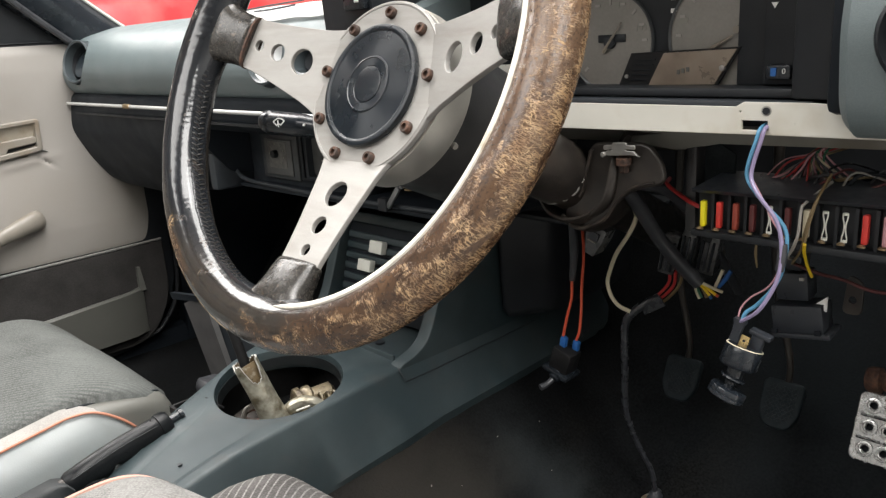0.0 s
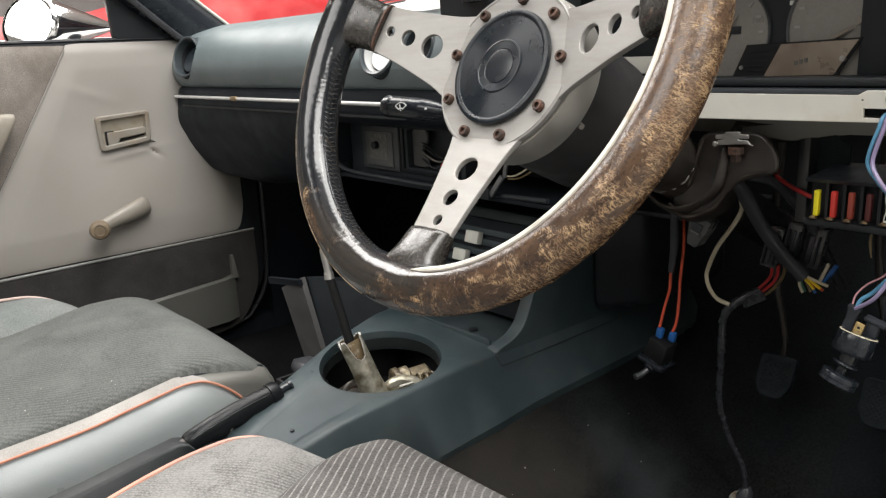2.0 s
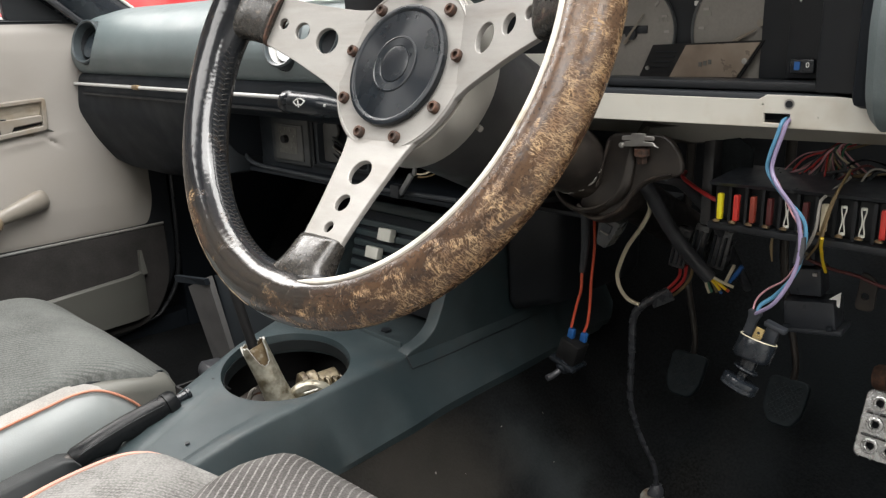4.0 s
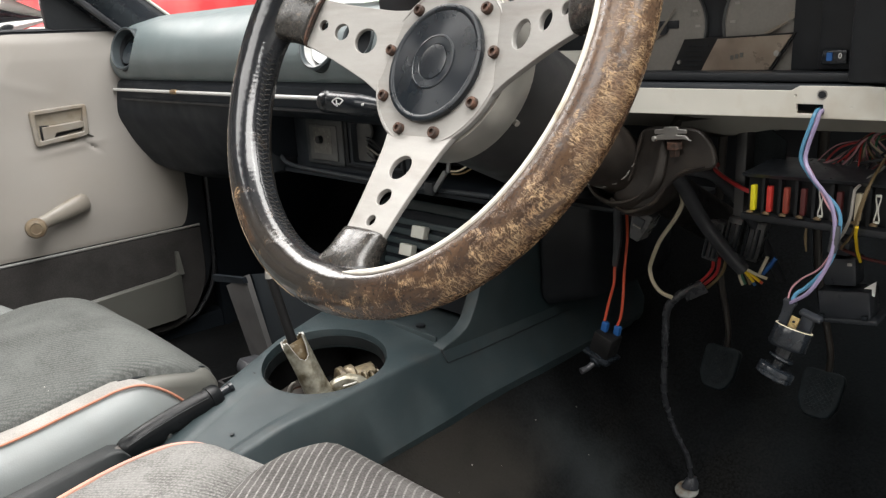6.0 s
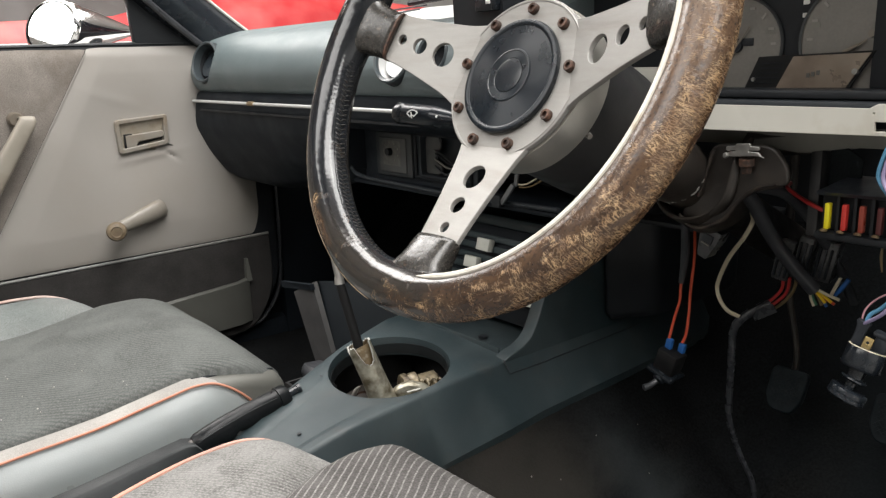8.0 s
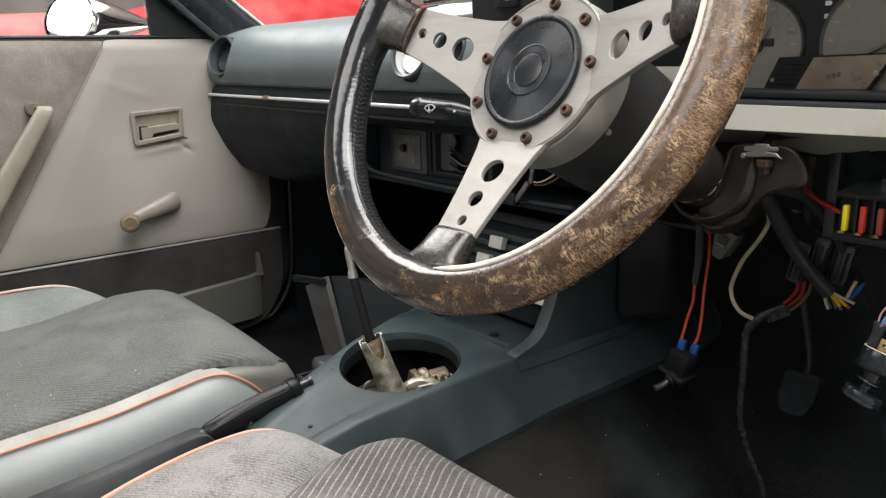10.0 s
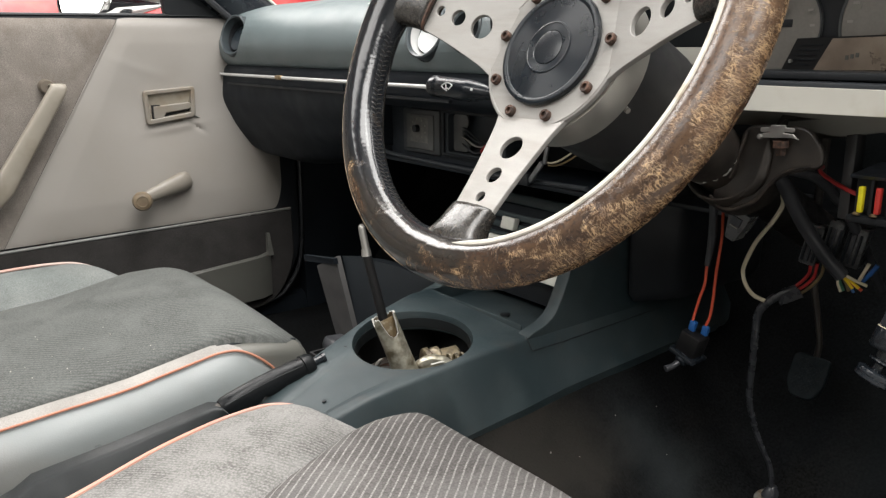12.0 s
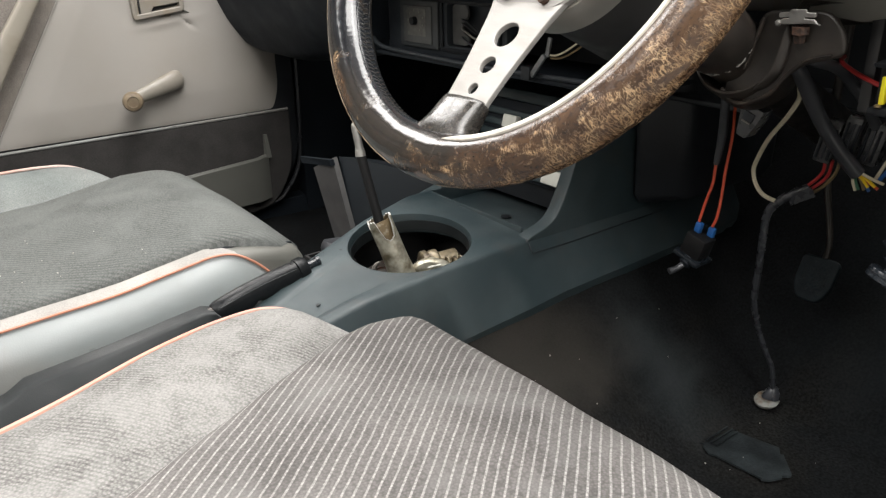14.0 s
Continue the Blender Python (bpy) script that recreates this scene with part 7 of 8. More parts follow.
def passenger_seat():
    seat = thing("passenger_seat", (-0.99, 0.05, -0.04), "passenger seat with ribbed grey cloth and orange piping", "car seat")
    edge = [(-0.45, 0.112), (0.06, 0.125), (0.10, 0.128), (0.185, 0.132), (0.256, 0.1425), (0.295, 0.1480), (0.315, 0.1455), (0.333, 0.1350), (0.350, 0.1190), (0.363, 0.1020), (0.372, 0.085)]
    zt = lambda y: float(np.interp(y, [p[0] for p in edge], [p[1] for p in edge]))
    near = lambda y: -0.787 - 0.012 * max(0, (0.2 - y)) + 0.012 * min(1, max(0, (y - 0.30) / 0.08))
    far = lambda y: -1.135 + 0.035 * max(0, 0.36 - y)
    def mid(x, y, u, v):
        front = max(0, (y - 0.330) / 0.085)
        z = min(zt(min(y, 0.295)) + 0.012, 0.160) - 0.040 * front ** 2.2
        z += 0.010 * math.sin(math.pi * min(max(u, 0), 1)) * (1 - min(1, front) * 0.6) - 0.006 * max(0, (u - 0.95) / 0.05) ** 2 - 0.006 * max(0, 1 - u / 0.05) ** 2
        z += 0.0018 * noise.noise(Vector((x * 13, y * 13, 9)))
        y -= 0.010 * max(0, (u - 0.90) / 0.10) ** 2 * max(0, (v - 0.85) / 0.15)
        return (x, y - 0.004 * max(0, (v - 0.9) / 0.1), z)
    part("cushion", cushion(60, 80, lambda v: far(-0.45 + 0.865 * v), lambda v: near(-0.45 + 0.865 * v), -0.45, 0.415, mid, 0.10), M_RIB, seat, "ribbed dark grey cloth", 60)
    # bolster towards the tunnel: cloth strip on top, piping, bright vinyl side
    tip = lambda y: max(0, (y - 0.285) / 0.085)
    ox = lambda y: -0.768 + 0.006 * tip(y)
    rings = []
    ys = list(np.linspace(-0.45, 0.27, 20)) + [0.29, 0.31, 0.325, 0.34, 0.352, 0.362]
    for y in ys:
        z = zt(y)
        rings.append([(near(y) - 0.004, y, z + 0.003 - 0.004 * min(1, tip(y))), ((near(y) + ox(y)) / 2, y, z + 0.0045 - 0.004 * min(1, tip(y))), (ox(y), y, z), (ox(y), y, z - 0.03), (near(y) - 0.004, y, z - 0.03)])
    part("side_bolster", bm_loft(rings), M_BOLSTER_PALE, seat, "pale cloth bolster edge", 60)
    part("piping", bm_tube([(ox(y) + 0.003, y, zt(y) + 0.0005) for y in ys] + [(ox(0.37) + 0.003, 0.369, zt(0.366))], 0.0015, 8), M_PIPING, seat, "orange piping")
    rings = []
    for y in ys:
        z, o = zt(y), ox(y)
        w = 1 - 0.55 * tip(y) ** 2
        rings.append([(o + 0.001, y, z - 0.002), (o + 0.016 * w, y, z - 0.012), (o + 0.026 * w, y, z - 0.032), (o + 0.030 * w, y, max(0.02, z - 0.065)), (o + 0.028 * w, y, 0.02), (o - 0.03, y, 0.02), (o - 0.03, y, z - 0.02)])
    part("side_facing", bm_loft(rings), M_SIDEVINYL, seat, "shiny pale grey vinyl side", 60)
    # rounded front of the bolster
    rings = []
    for x, g, dz in ((-1.16, 0.9, 0.004), (-1.14, 1.0, 0), (-0.80, 1.0, 0), (-0.786, 0.995, 0.0005), (-0.777, 0.97, 0.002), (-0.770, 0.92, 0.005), (-0.766, 0.84, 0.010), (-0.764, 0.70, 0.016)):
        rings.append([(x, 0.36 + (y - 0.36) * g, z - dz) for y, z in rounded([(0.30, 0.1495), (0.345, 0.1440), (0.380, 0.1380), (0.401, 0.1300), (0.410, 0.115), (0.409, 0.08), (0.402, 0.04), (0.38, 0.02), (0.30, 0.02)], 0.012, 3)])
    part("edge_seam", bm_tube([(-0.783, 0.296, 0.1505), (-0.784, 0.316, 0.1465), (-0.785, 0.346, 0.1420), (-0.786, 0.377, 0.1365), (-0.788, 0.396, 0.1315), (-0.792, 0.401, 0.1290)], [0.0008, 0.0020, 0.0024, 0.0022, 0.0016, 0.0008], 8), M_COVERDARK, seat, "dark cushion seam")
    part("front_facing", bm_loft(rings), M_FRONTVINYL, seat, "olive grey vinyl front corner", 60)
    # far bolster
    def bol(x, y, u, v):
        t = max(0, (y - 0.23) / 0.09)
        return (x, y, 0.169 - 0.035 * (1 - math.sin(math.pi * min(1, 0.15 + 0.7 * u))) - 0.020 * max(0, (u - 0.65) / 0.35) ** 2 - 0.05 * t ** 2 + 0.002 * noise.noise(Vector((x * 15, y * 15, 3))))
    part("far_bolster", cushion(18, 50, lambda v: -1.265 + 0.04 * max(0, v - 0.85) / 0.15, lambda v: far(0.2) + 0.012, -0.45, 0.315, bol, 0.03), M_BOLSTER_FAR, seat, "pale grey cloth bolster", 60)
    fl = [(-1.266 + 0.04 * max(0, (y + 0.45) / 0.765 - 0.85) / 0.15, y, 0.1575 - 0.05 * max(0, (y - 0.23) / 0.09) ** 2) for y in np.linspace(-0.45, 0.315, 24)] + [(-1.19, 0.320, 0.129), (-1.15, 0.321, 0.123)]
    part("far_piping", bm_tube(fl, 0.0024, 8), M_PIPING_PALE, seat, "faded orange piping")
    part("seat_base", bm_box(-1.22, -0.79, -0.40, 0.33, -0.035, 0.025, 0.01), M_BLACK, seat, "dark seat base")


def footwell_bin():
    """An open grey plastic box in the passenger footwell."""
    b = thing("plastic_box", (-0.96, 0.60, 0.0), "open dark plastic box with a grey side in the passenger footwell", "box")
    part("side_wall", bm_loft([[(-0.964, 0.527, 0.163), (-0.910, 0.530, 0.188), (-0.908, 0.537, 0.189), (-0.962, 0.534, 0.164)],
                               [(-0.915, 0.535, 0.03), (-0.866, 0.540, 0.03), (-0.864, 0.547, 0.03), (-0.913, 0.542, 0.03)]]), M_BINGREY, b, "grey plastic side")
    part("back_wall", bm_loft([[(-1.012, 0.537, 0.169), (-1.012, 0.530, 0.169), (-0.906, 0.523, 0.187), (-0.906, 0.530, 0.187)],
                               [(-1.008, 0.537, 0.160), (-1.008, 0.530, 0.160), (-0.906, 0.525, 0.178), (-0.906, 0.532, 0.178)]]), M_DASH, b, "thin dark rim")
    top = [(-0.912, 0.542, 0.187), (-0.872, 0.560, 0.187), (-0.832, 0.590, 0.178), (-0.792, 0.620, 0.160), (-0.757, 0.660, 0.140)]
    part("side_cover", bm_loft([[(x + dx, y, z + dz) for x, y, z in top] + [(x + dx, y + 0.03, z + dz - 0.006) for x, y, z in reversed(top)] for dx, dz in ((0, 0), (0.004, -0.012))]
                               + [[(x + 0.046, y, 0.02) for x, y, z in top] + [(x + 0.046, y + 0.03, 0.02) for x, y, z in reversed(top)]]), M_COVERDARK, b, "dark grey side cover")
    sock = wobble(bm_box(-0.905, -0.862, 0.495, 0.528, 0.050, 0.076, 0.010, 3), 0.010, 40)
    solo("crumpled_bag", sock, M_RUBBER, "crumpled dark plastic bag on the tunnel side", "bag")


# ---------------------------------------------------------------- under the dashboard
def fuse_box():
    fb = thing("fuse_box", (-0.17, 0.66, 0.345), "black fuse box with a row of coloured torpedo fuses", "fuse box")
    part("housing", bm_box(-0.2475, -0.080, 0.652, 0.685, 0.3435, 0.3765, 0.002), M_BLACK, fb)
    part("lid_ledge", bm_loft([[(-0.2480, 0.643, 0.3765), (-0.2480, 0.640, 0.3795), (-0.2420, 0.690, 0.3870), (-0.2420, 0.690, 0.3830)],
                               [(-0.080, 0.643, 0.3790), (-0.080, 0.640, 0.3820), (-0.080, 0.690, 0.3895), (-0.080, 0.690, 0.3855)]]), M_RELAY, fb, "dark grey ledge")
    part("foot_rail", bm_box(-0.2475, -0.080, 0.640, 0.656, 0.3405, 0.3465, 0.0015), M_BLACK, fb)
    colours = [(M_YELLOW, "yellow"), (M_RED, "red"), (M_REDBROWN, "brown-red"), (M_MAROON, "maroon"), (M_DIRTYWHITE, "white"), (M_MAROON, "dark brown"), (M_WIREWHITE, "cream"), (M_DIRTYWHITE, "white"), (M_DIRTYWHITE, "white"), (M_RED, "red"), (M_WIREPINK, "pink"), (M_RED, "red")]
    for i, (mt, c) in enumerate(colours):
        x, z = -0.2385 + 0.01345 * i, 0.3595 + 0.0003 * i
        if c == "white":
            body = bmesh.new()
            for side in (-1, 1):
                bm_tube([(x + side * w, 0.6430, z + h) for h, w in ((-0.0105, 0.0017), (-0.0070, 0.0016), (-0.0020, 0.0006), (0.0025, 0.0006), (0.0075, 0.0016), (0.0110, 0.0017))], 0.00055, 6, 3, bm=body)
            for h in (-0.0098, 0.0104):
                bm_lathe((x, 0.6430, z + h - 0.0008), (0, 0, 1), [(0.0018, 0), (0.0018, 0.0016)], 12, bm=body)
        else:
            body = bm_box(x - 0.0021, x + 0.0021, 0.6415, 0.6470, z - 0.0105, z + 0.0110, 0.0010)
        f = part("fuse", body, mt, fb, c + " torpedo fuse")
        part("contact", bm_lathe((x - 0.001, 0.6400, z - 0.0125), (0, 0.3, 1), [(0.0026, 0), (0.0032, 0.0012), (0.0015, 0.0026)], 10), M_DULLBRASS, f, "brass contact")
    for i in range(11):
        x = -0.2318 + 0.01345 * i
        part("divider", bm_box(x - 0.0012, x + 0.0012, 0.646, 0.654, 0.3465, 0.3765), M_BLACK, fb)
    part("wire_tail", bm_tube([(-0.1975, 0.652, 0.341), (-0.1978, 0.652, 0.330), (-0.197, 0.654, 0.318)], [0.0008, 0.0013, 0.0006], 8), M_WIREBROWN, fb, "dull brown wire tail")


def relays():
    r = thing("relay", (-0.177, 0.72, 0.247), "black relay block with a white clip", "relay", "relays under the dashboard")
    tilt = about((-0.177, 0.70, 0.27), 0, -8, 4)
    part("case", bm_box(-0.2000, -0.1590, 0.694, 0.722, 0.2525, 0.2770, 0.002, turn=tilt), M_RELAY, r)
    part("base", bm_box(-0.2005, -0.1540, 0.692, 0.724, 0.2490, 0.2535, 0.0012, turn=tilt), M_RELAY, r)
    for x in (-0.199, -0.165):
        part("lug", bm_box(x, x + 0.005, 0.6875, 0.691, 0.2540, 0.2580, 0.0008, turn=tilt), M_DASH, r)
    finish("white_clip", plate([(-0.1620, 0.2845), (-0.1535, 0.2920), (-0.1535, 0.2790), (-0.1555, 0.2800), (-0.1560, 0.2850)], [], 0.002, frame_of((0, 0.6885, 0), (1, 0, 0), (0, 0, 1))), M_WHITE, r, "white plastic clip")
    s = thing("relay", (-0.183, 0.72, 0.28), "small black relay with wires plugged in its top", "relay", "relays under the dashboard")
    part("case", bm_box(-0.1985, -0.1725, 0.698, 0.722, 0.2795, 0.3035, 0.002, turn=about((-0.184, 0.70, 0.29), 0, -6, 4)), M_RELAY, s)
    part("contact", bm_box(-0.1780, -0.1745, 0.6935, 0.696, 0.2985, 0.3010, turn=about((-0.184, 0.70, 0.29), 0, -6, 4)), M_STEEL, s)
    part("neck", bm_box(-0.1930, -0.1800, 0.700, 0.722, 0.305, 0.318, 0.002), M_RELAY, s)
    k = thing("metal_tab", (-0.140, 0.71, 0.28), "dark steel tab with a bolt hole", "bracket")
    finish("tab", plate(rounded([(-0.149, 0.273), (-0.135, 0.273), (-0.1345, 0.300), (-0.146, 0.306)], 0.005), [circle(-0.142, 0.2850, 0.0036, 16)], 0.003, frame_of((0, 0.712, 0), (1, 0, 0), (0, 0, 1)), 0.0005), M_COLUMN, k)


def ignition_switch():
    ig = thing("ignition_switch", (-0.19, 0.603, 0.225), "ignition switch hanging on its purple and blue wires", "ignition switch")
    rim, way = Vector((-0.1820, 0.6040, 0.2710)), Vector((-0.19, -0.34, -1.0)).normalized()
    part("body", bm_lathe(rim, way, [(0.0136, 0.0), (0.0142, 0.0012), (0.0144, 0.0150), (0.0132, 0.0168), (0.0064, 0.0172), (0.0060, 0.0260)], 32), M_GLOSS, ig, "black cylindrical body")
    tip = (way + Vector((-0.13, -0.02, 0))).normalized()
    part("collar", bm_lathe(rim + 0.0245 * way, tip, [(0.0050, -0.001), (0.0094, 0.0), (0.0098, 0.0012), (0.0080, 0.0030), (0.0040, 0.0034), (0.0036, 0.012)], 28), M_GLOSS, ig, "small tilted collar")
    part("knob", bm_lathe(rim + 0.0335 * way, tip, [(0.0122, 0.0), (0.0136, 0.0006), (0.0139, 0.0016), (0.0139, 0.0040), (0.0134, 0.0044), (0.0134, 0.0050), (0.0139, 0.0054), (0.0139, 0.0078), (0.0128, 0.0088), (0.0060, 0.0092), (0, 0.0088)], 40), M_GLOSS, ig, "flat grooved dark knob")
    lean = Matrix.Translation((0.0025, 0, -0.001)) @ about((-0.1840, 0.607, 0.272), 0, 15, 0)
    part("hood_post", bm_loft([[lean @ Vector((-0.1950 + w * x, 0.608 + 0.5 * w * y, z)) for x, y in rounded([(-1, -1), (1, -1), (1, 1), (-1, 1)], 0.5, 3)] for z, w in ((0.268, 0.0042), (0.277, 0.0036), (0.284, 0.0040), (0.288, 0.0052), (0.2895, 0.0048))]), M_RELAY, ig, "grey flared wire post")
    part("hood", bm_box(-0.1835, -0.1735, 0.6060, 0.6120, 0.2660, 0.2855, 0.002, turn=lean), M_RELAY, ig, "grey connector hood")
    part("hood_top", bm_box(-0.1860, -0.1690, 0.6050, 0.6125, 0.2825, 0.2870, 0.0015, turn=lean), M_RELAY, ig)
    part("brass_rim", bm_lathe(rim - 0.0002 * way, way, [(0.0128, 0.0), (0.0138, -0.0001), (0.0141, 0.0006)], 32, cap=False), M_WIREWHITE, ig, "pale worn rim of the switch body")
    blade = part("terminal", bm_box(-0.1885, -0.1817, 0.5985, 0.5995, 0.2660, 0.2825, 0.0006, turn=lean @ about((-0.1848, 0.599, 0.272), -8, 0, 0)), M_BRASS, ig, "brass spade terminal")
    part("terminal_hole", bm_lathe(lean @ about((-0.1848, 0.599, 0.272), -8, 0, 0) @ Vector((-0.1851, 0.5984, 0.2785)), (0, -1, 0), [(0.0011, 0), (0.0011, 0.0004)], 10), M_BLACK, blade)
    part("lavender_wire", bm_tube([(-0.181, 0.645, 0.437), (-0.1795, 0.616, 0.4350), (-0.1800, 0.610, 0.427), (-0.1840, 0.608, 0.410), (-0.184, 0.606, 0.400), (-0.176, 0.600, 0.390), (-0.163, 0.600, 0.374), (-0.158, 0.600, 0.358), (-0.158, 0.600, 0.338), (-0.162, 0.600, 0.322), (-0.172, 0.600, 0.303), (-0.186, 0.606, 0.2905), (-0.1895, 0.609, 0.287)], 0.0015, 8), M_WIRELAV, ig, "lavender wire")
    part("blue_wire", bm_tube([(-0.184, 0.645, 0.437), (-0.1828, 0.616, 0.4350), (-0.1838, 0.610, 0.426), (-0.1880, 0.609, 0.410), (-0.1885, 0.609, 0.400), (-0.182, 0.607, 0.391), (-0.174, 0.610, 0.380), (-0.160, 0.606, 0.369), (-0.156, 0.605, 0.357), (-0.158, 0.605, 0.336), (-0.165, 0.608, 0.320), (-0.178, 0.612, 0.303), (-0.186, 0.611, 0.295), (-0.188, 0.609, 0.285)], 0.0015, 8), M_WIREBLUE, ig, "light blue wire")
    part("brown_wire", bm_tube([(-0.1825, 0.645, 0.436), (-0.1812, 0.6165, 0.4340), (-0.1820, 0.611, 0.425), (-0.1860, 0.611, 0.410), (-0.186, 0.611, 0.400), (-0.177, 0.607, 0.388), (-0.168, 0.606, 0.372), (-0.159, 0.606, 0.357), (-0.160, 0.606, 0.338), (-0.169, 0.610, 0.320), (-0.183, 0.613, 0.308), (-0.190, 0.612, 0.298), (-0.191, 0.609, 0.286)], 0.0007, 8), M_WIREPINK, ig, "thin pink wire")
    part("tape", bm_tube([(-0.1575, 0.602, 0.356), (-0.1575, 0.602, 0.346), (-0.1590, 0.602, 0.336)], [0.0030, 0.0035, 0.0030], 12), M_RUBBER, ig, "black tape wrap")


def toggle_switch():
    sw = thing("toggle_switch", (-0.417, 0.69, 0.145), "black toggle switch hanging on two orange wires", "switch")
    tilt = about((-0.417, 0.692, 0.165), 0, 18, 0)
    part("body", bm_box(-0.4300, -0.4050, 0.682, 0.704, 0.1530, 0.1790, 0.003, turn=tilt), M_MATTBLACK, sw)
    part("skirt", bm_box(-0.4340, -0.4010, 0.678, 0.706, 0.1480, 0.1540, 0.002, turn=tilt), M_GLOSS, sw)
    part("bush", bm_lathe((-0.421, 0.687, 0.150), (-0.25, -0.7, -0.6), [(0.0075, 0), (0.0070, 0.008), (0.0045, 0.010)], 16), M_DASH, sw)
    part("lever", bm_tube([(-0.423, 0.681, 0.146), (-0.426, 0.672, 0.141), (-0.429, 0.664, 0.139)], [0.003, 0.0032, 0.0036], 10), M_RUBBER, sw, "worn dark lever")
    for x, y, z in ((-0.4195, 0.693, 0.1790), (-0.4085, 0.700, 0.1745)):
        part("blue_terminal", bm_box(x - 0.0038, x + 0.0038, y - 0.003, y + 0.003, z, z + 0.0125, 0.0015, turn=about((x, y, z), 0, 12, 0)), M_BLUE, sw, "blue crimp terminal")
        part("spade", bm_box(x - 0.0022, x + 0.0022, y - 0.001, y + 0.001, z - 0.006, z + 0.001), M_STEEL, sw)
    part("orange_wire", bm_tube([(-0.4025, 0.690, 0.322), (-0.4075, 0.699, 0.285), (-0.4120, 0.701, 0.252), (-0.4122, 0.700, 0.234), (-0.4160, 0.697, 0.214), (-0.4192, 0.693, 0.190)], 0.0016, 8), M_WIREORANGE, sw, "orange wire")
    part("orange_wire", bm_tube([(-0.3975, 0.700, 0.318), (-0.4030, 0.710, 0.283), (-0.4060, 0.710, 0.246), (-0.4050, 0.707, 0.220), (-0.4050, 0.703, 0.197), (-0.4085, 0.700, 0.184)], 0.0016, 8), M_WIREORANGE, sw, "orange wire")
    part("tape", bm_tube([(-0.4020, 0.689, 0.326), (-0.4072, 0.699, 0.287), (-0.4118, 0.701, 0.254)], [0.0042, 0.0046, 0.0032], 10), M_RUBBER, sw, "black tape on the wire")


def looms():
    lm = thing("wiring_loom", (-0.30, 0.70, 0.25), "thick black sleeved loom with bare coloured wire ends", "wiring loom")
    part("sleeve", bm_tube([(-0.326, 0.655, 0.378), (-0.3205, 0.664, 0.364), (-0.3185, 0.676, 0.351), (-0.312, 0.700, 0.317), (-0.2985, 0.720, 0.286), (-0.2865, 0.734, 0.2655)], 0.0068, 14), M_RUBBER, lm, "black sleeve")
    ends = [(M_WIREYELLOW, [(-0.2875, 0.733, 0.267), (-0.281, 0.734, 0.2610), (-0.2755, 0.735, 0.2545)]), (M_WIREWHITE, [(-0.285, 0.732, 0.268), (-0.272, 0.733, 0.2635), (-0.2625, 0.735, 0.2605)]),
            (M_WIREORANGE, [(-0.286, 0.735, 0.266), (-0.277, 0.737, 0.2590), (-0.268, 0.738, 0.2540)]), (M_WIREYELLOW, [(-0.284, 0.734, 0.267), (-0.275, 0.735, 0.260), (-0.270, 0.736, 0.2560)]),
            (M_WIREGREEN, [(-0.290, 0.735, 0.265), (-0.289, 0.738, 0.257), (-0.286, 0.740, 0.2490)]), (M_WIREWHITE, [(-0.2900, 0.734, 0.264), (-0.2905, 0.737, 0.256), (-0.2880, 0.739, 0.2480)]),
            (M_BLUE, [(-0.286, 0.737, 0.264), (-0.281, 0.740, 0.256), (-0.277, 0.742, 0.2490)]), (M_WIREBROWN, [(-0.287, 0.736, 0.265), (-0.283, 0.738, 0.257), (-0.281, 0.740, 0.250)])]
    for mt, line in ends:
        part("wire_end", bm_tube(line, 0.0015, 7), mt, lm)
    l2 = thing("wiring_loom", (-0.29, 0.70, 0.28), "thin black sleeved loom beside the column", "wiring loom")
    part("sleeve", bm_tube([(-0.318, 0.660, 0.374), (-0.301, 0.690, 0.365), (-0.293, 0.710, 0.348), (-0.288, 0.730, 0.329), (-0.280, 0.760, 0.289), (-0.276, 0.80, 0.24)], 0.0050, 12), M_RUBBER, l2, "black sleeve")
    # grey multi-way connectors
    cn = thing("connector_block", (-0.30, 0.75, 0.255), "grey plastic multi-way connector blocks", "connector")
    for k, (x, y, z, w, h) in enumerate(((-0.322, 0.738, 0.270, 0.016, 0.040), (-0.305, 0.742, 0.275, 0.014, 0.042), (-0.288, 0.752, 0.272, 0.018, 0.040))):
        b = part("shell", bm_box(x - w / 2, x + w / 2, y - 0.010, y + 0.012, z, z + h, 0.002, turn=about((x, y, z), 0, 10, 10)), M_PLUGGREY, cn, "grey plastic shell")
        for j in range(3):
            part("rib", bm_box(x - w / 2 + 0.002 + j * 0.005, x - w / 2 + 0.0042 + j * 0.005, y - 0.0125, y - 0.0095, z + 0.004, z + h - 0.006, 0.0006, turn=about((x, y, z), 0, 10, 10)), M_RELAY if j == 1 else M_DASH, b)
    for mt, line in ((M_WIRERED, [(-0.318, 0.735, 0.272), (-0.323, 0.742, 0.256), (-0.336, 0.744, 0.240), (-0.346, 0.738, 0.231)]), (M_WIRERED, [(-0.312, 0.736, 0.272), (-0.318, 0.743, 0.254), (-0.332, 0.746, 0.238), (-0.344, 0.740, 0.229)]),
                     (M_WIREBROWN, [(-0.306, 0.738, 0.276), (-0.312, 0.744, 0.256), (-0.328, 0.748, 0.236), (-0.342, 0.742, 0.227)])):
        part("wire", bm_tube(line, 0.0017, 7), mt, cn)
    part("blue_stub", bm_tube([(-0.270, 0.742, 0.262), (-0.264, 0.742, 0.271), (-0.259, 0.743, 0.280)], [0.0018, 0.0024, 0.0022], 8), M_BLUE, cn, "blue plastic stub")
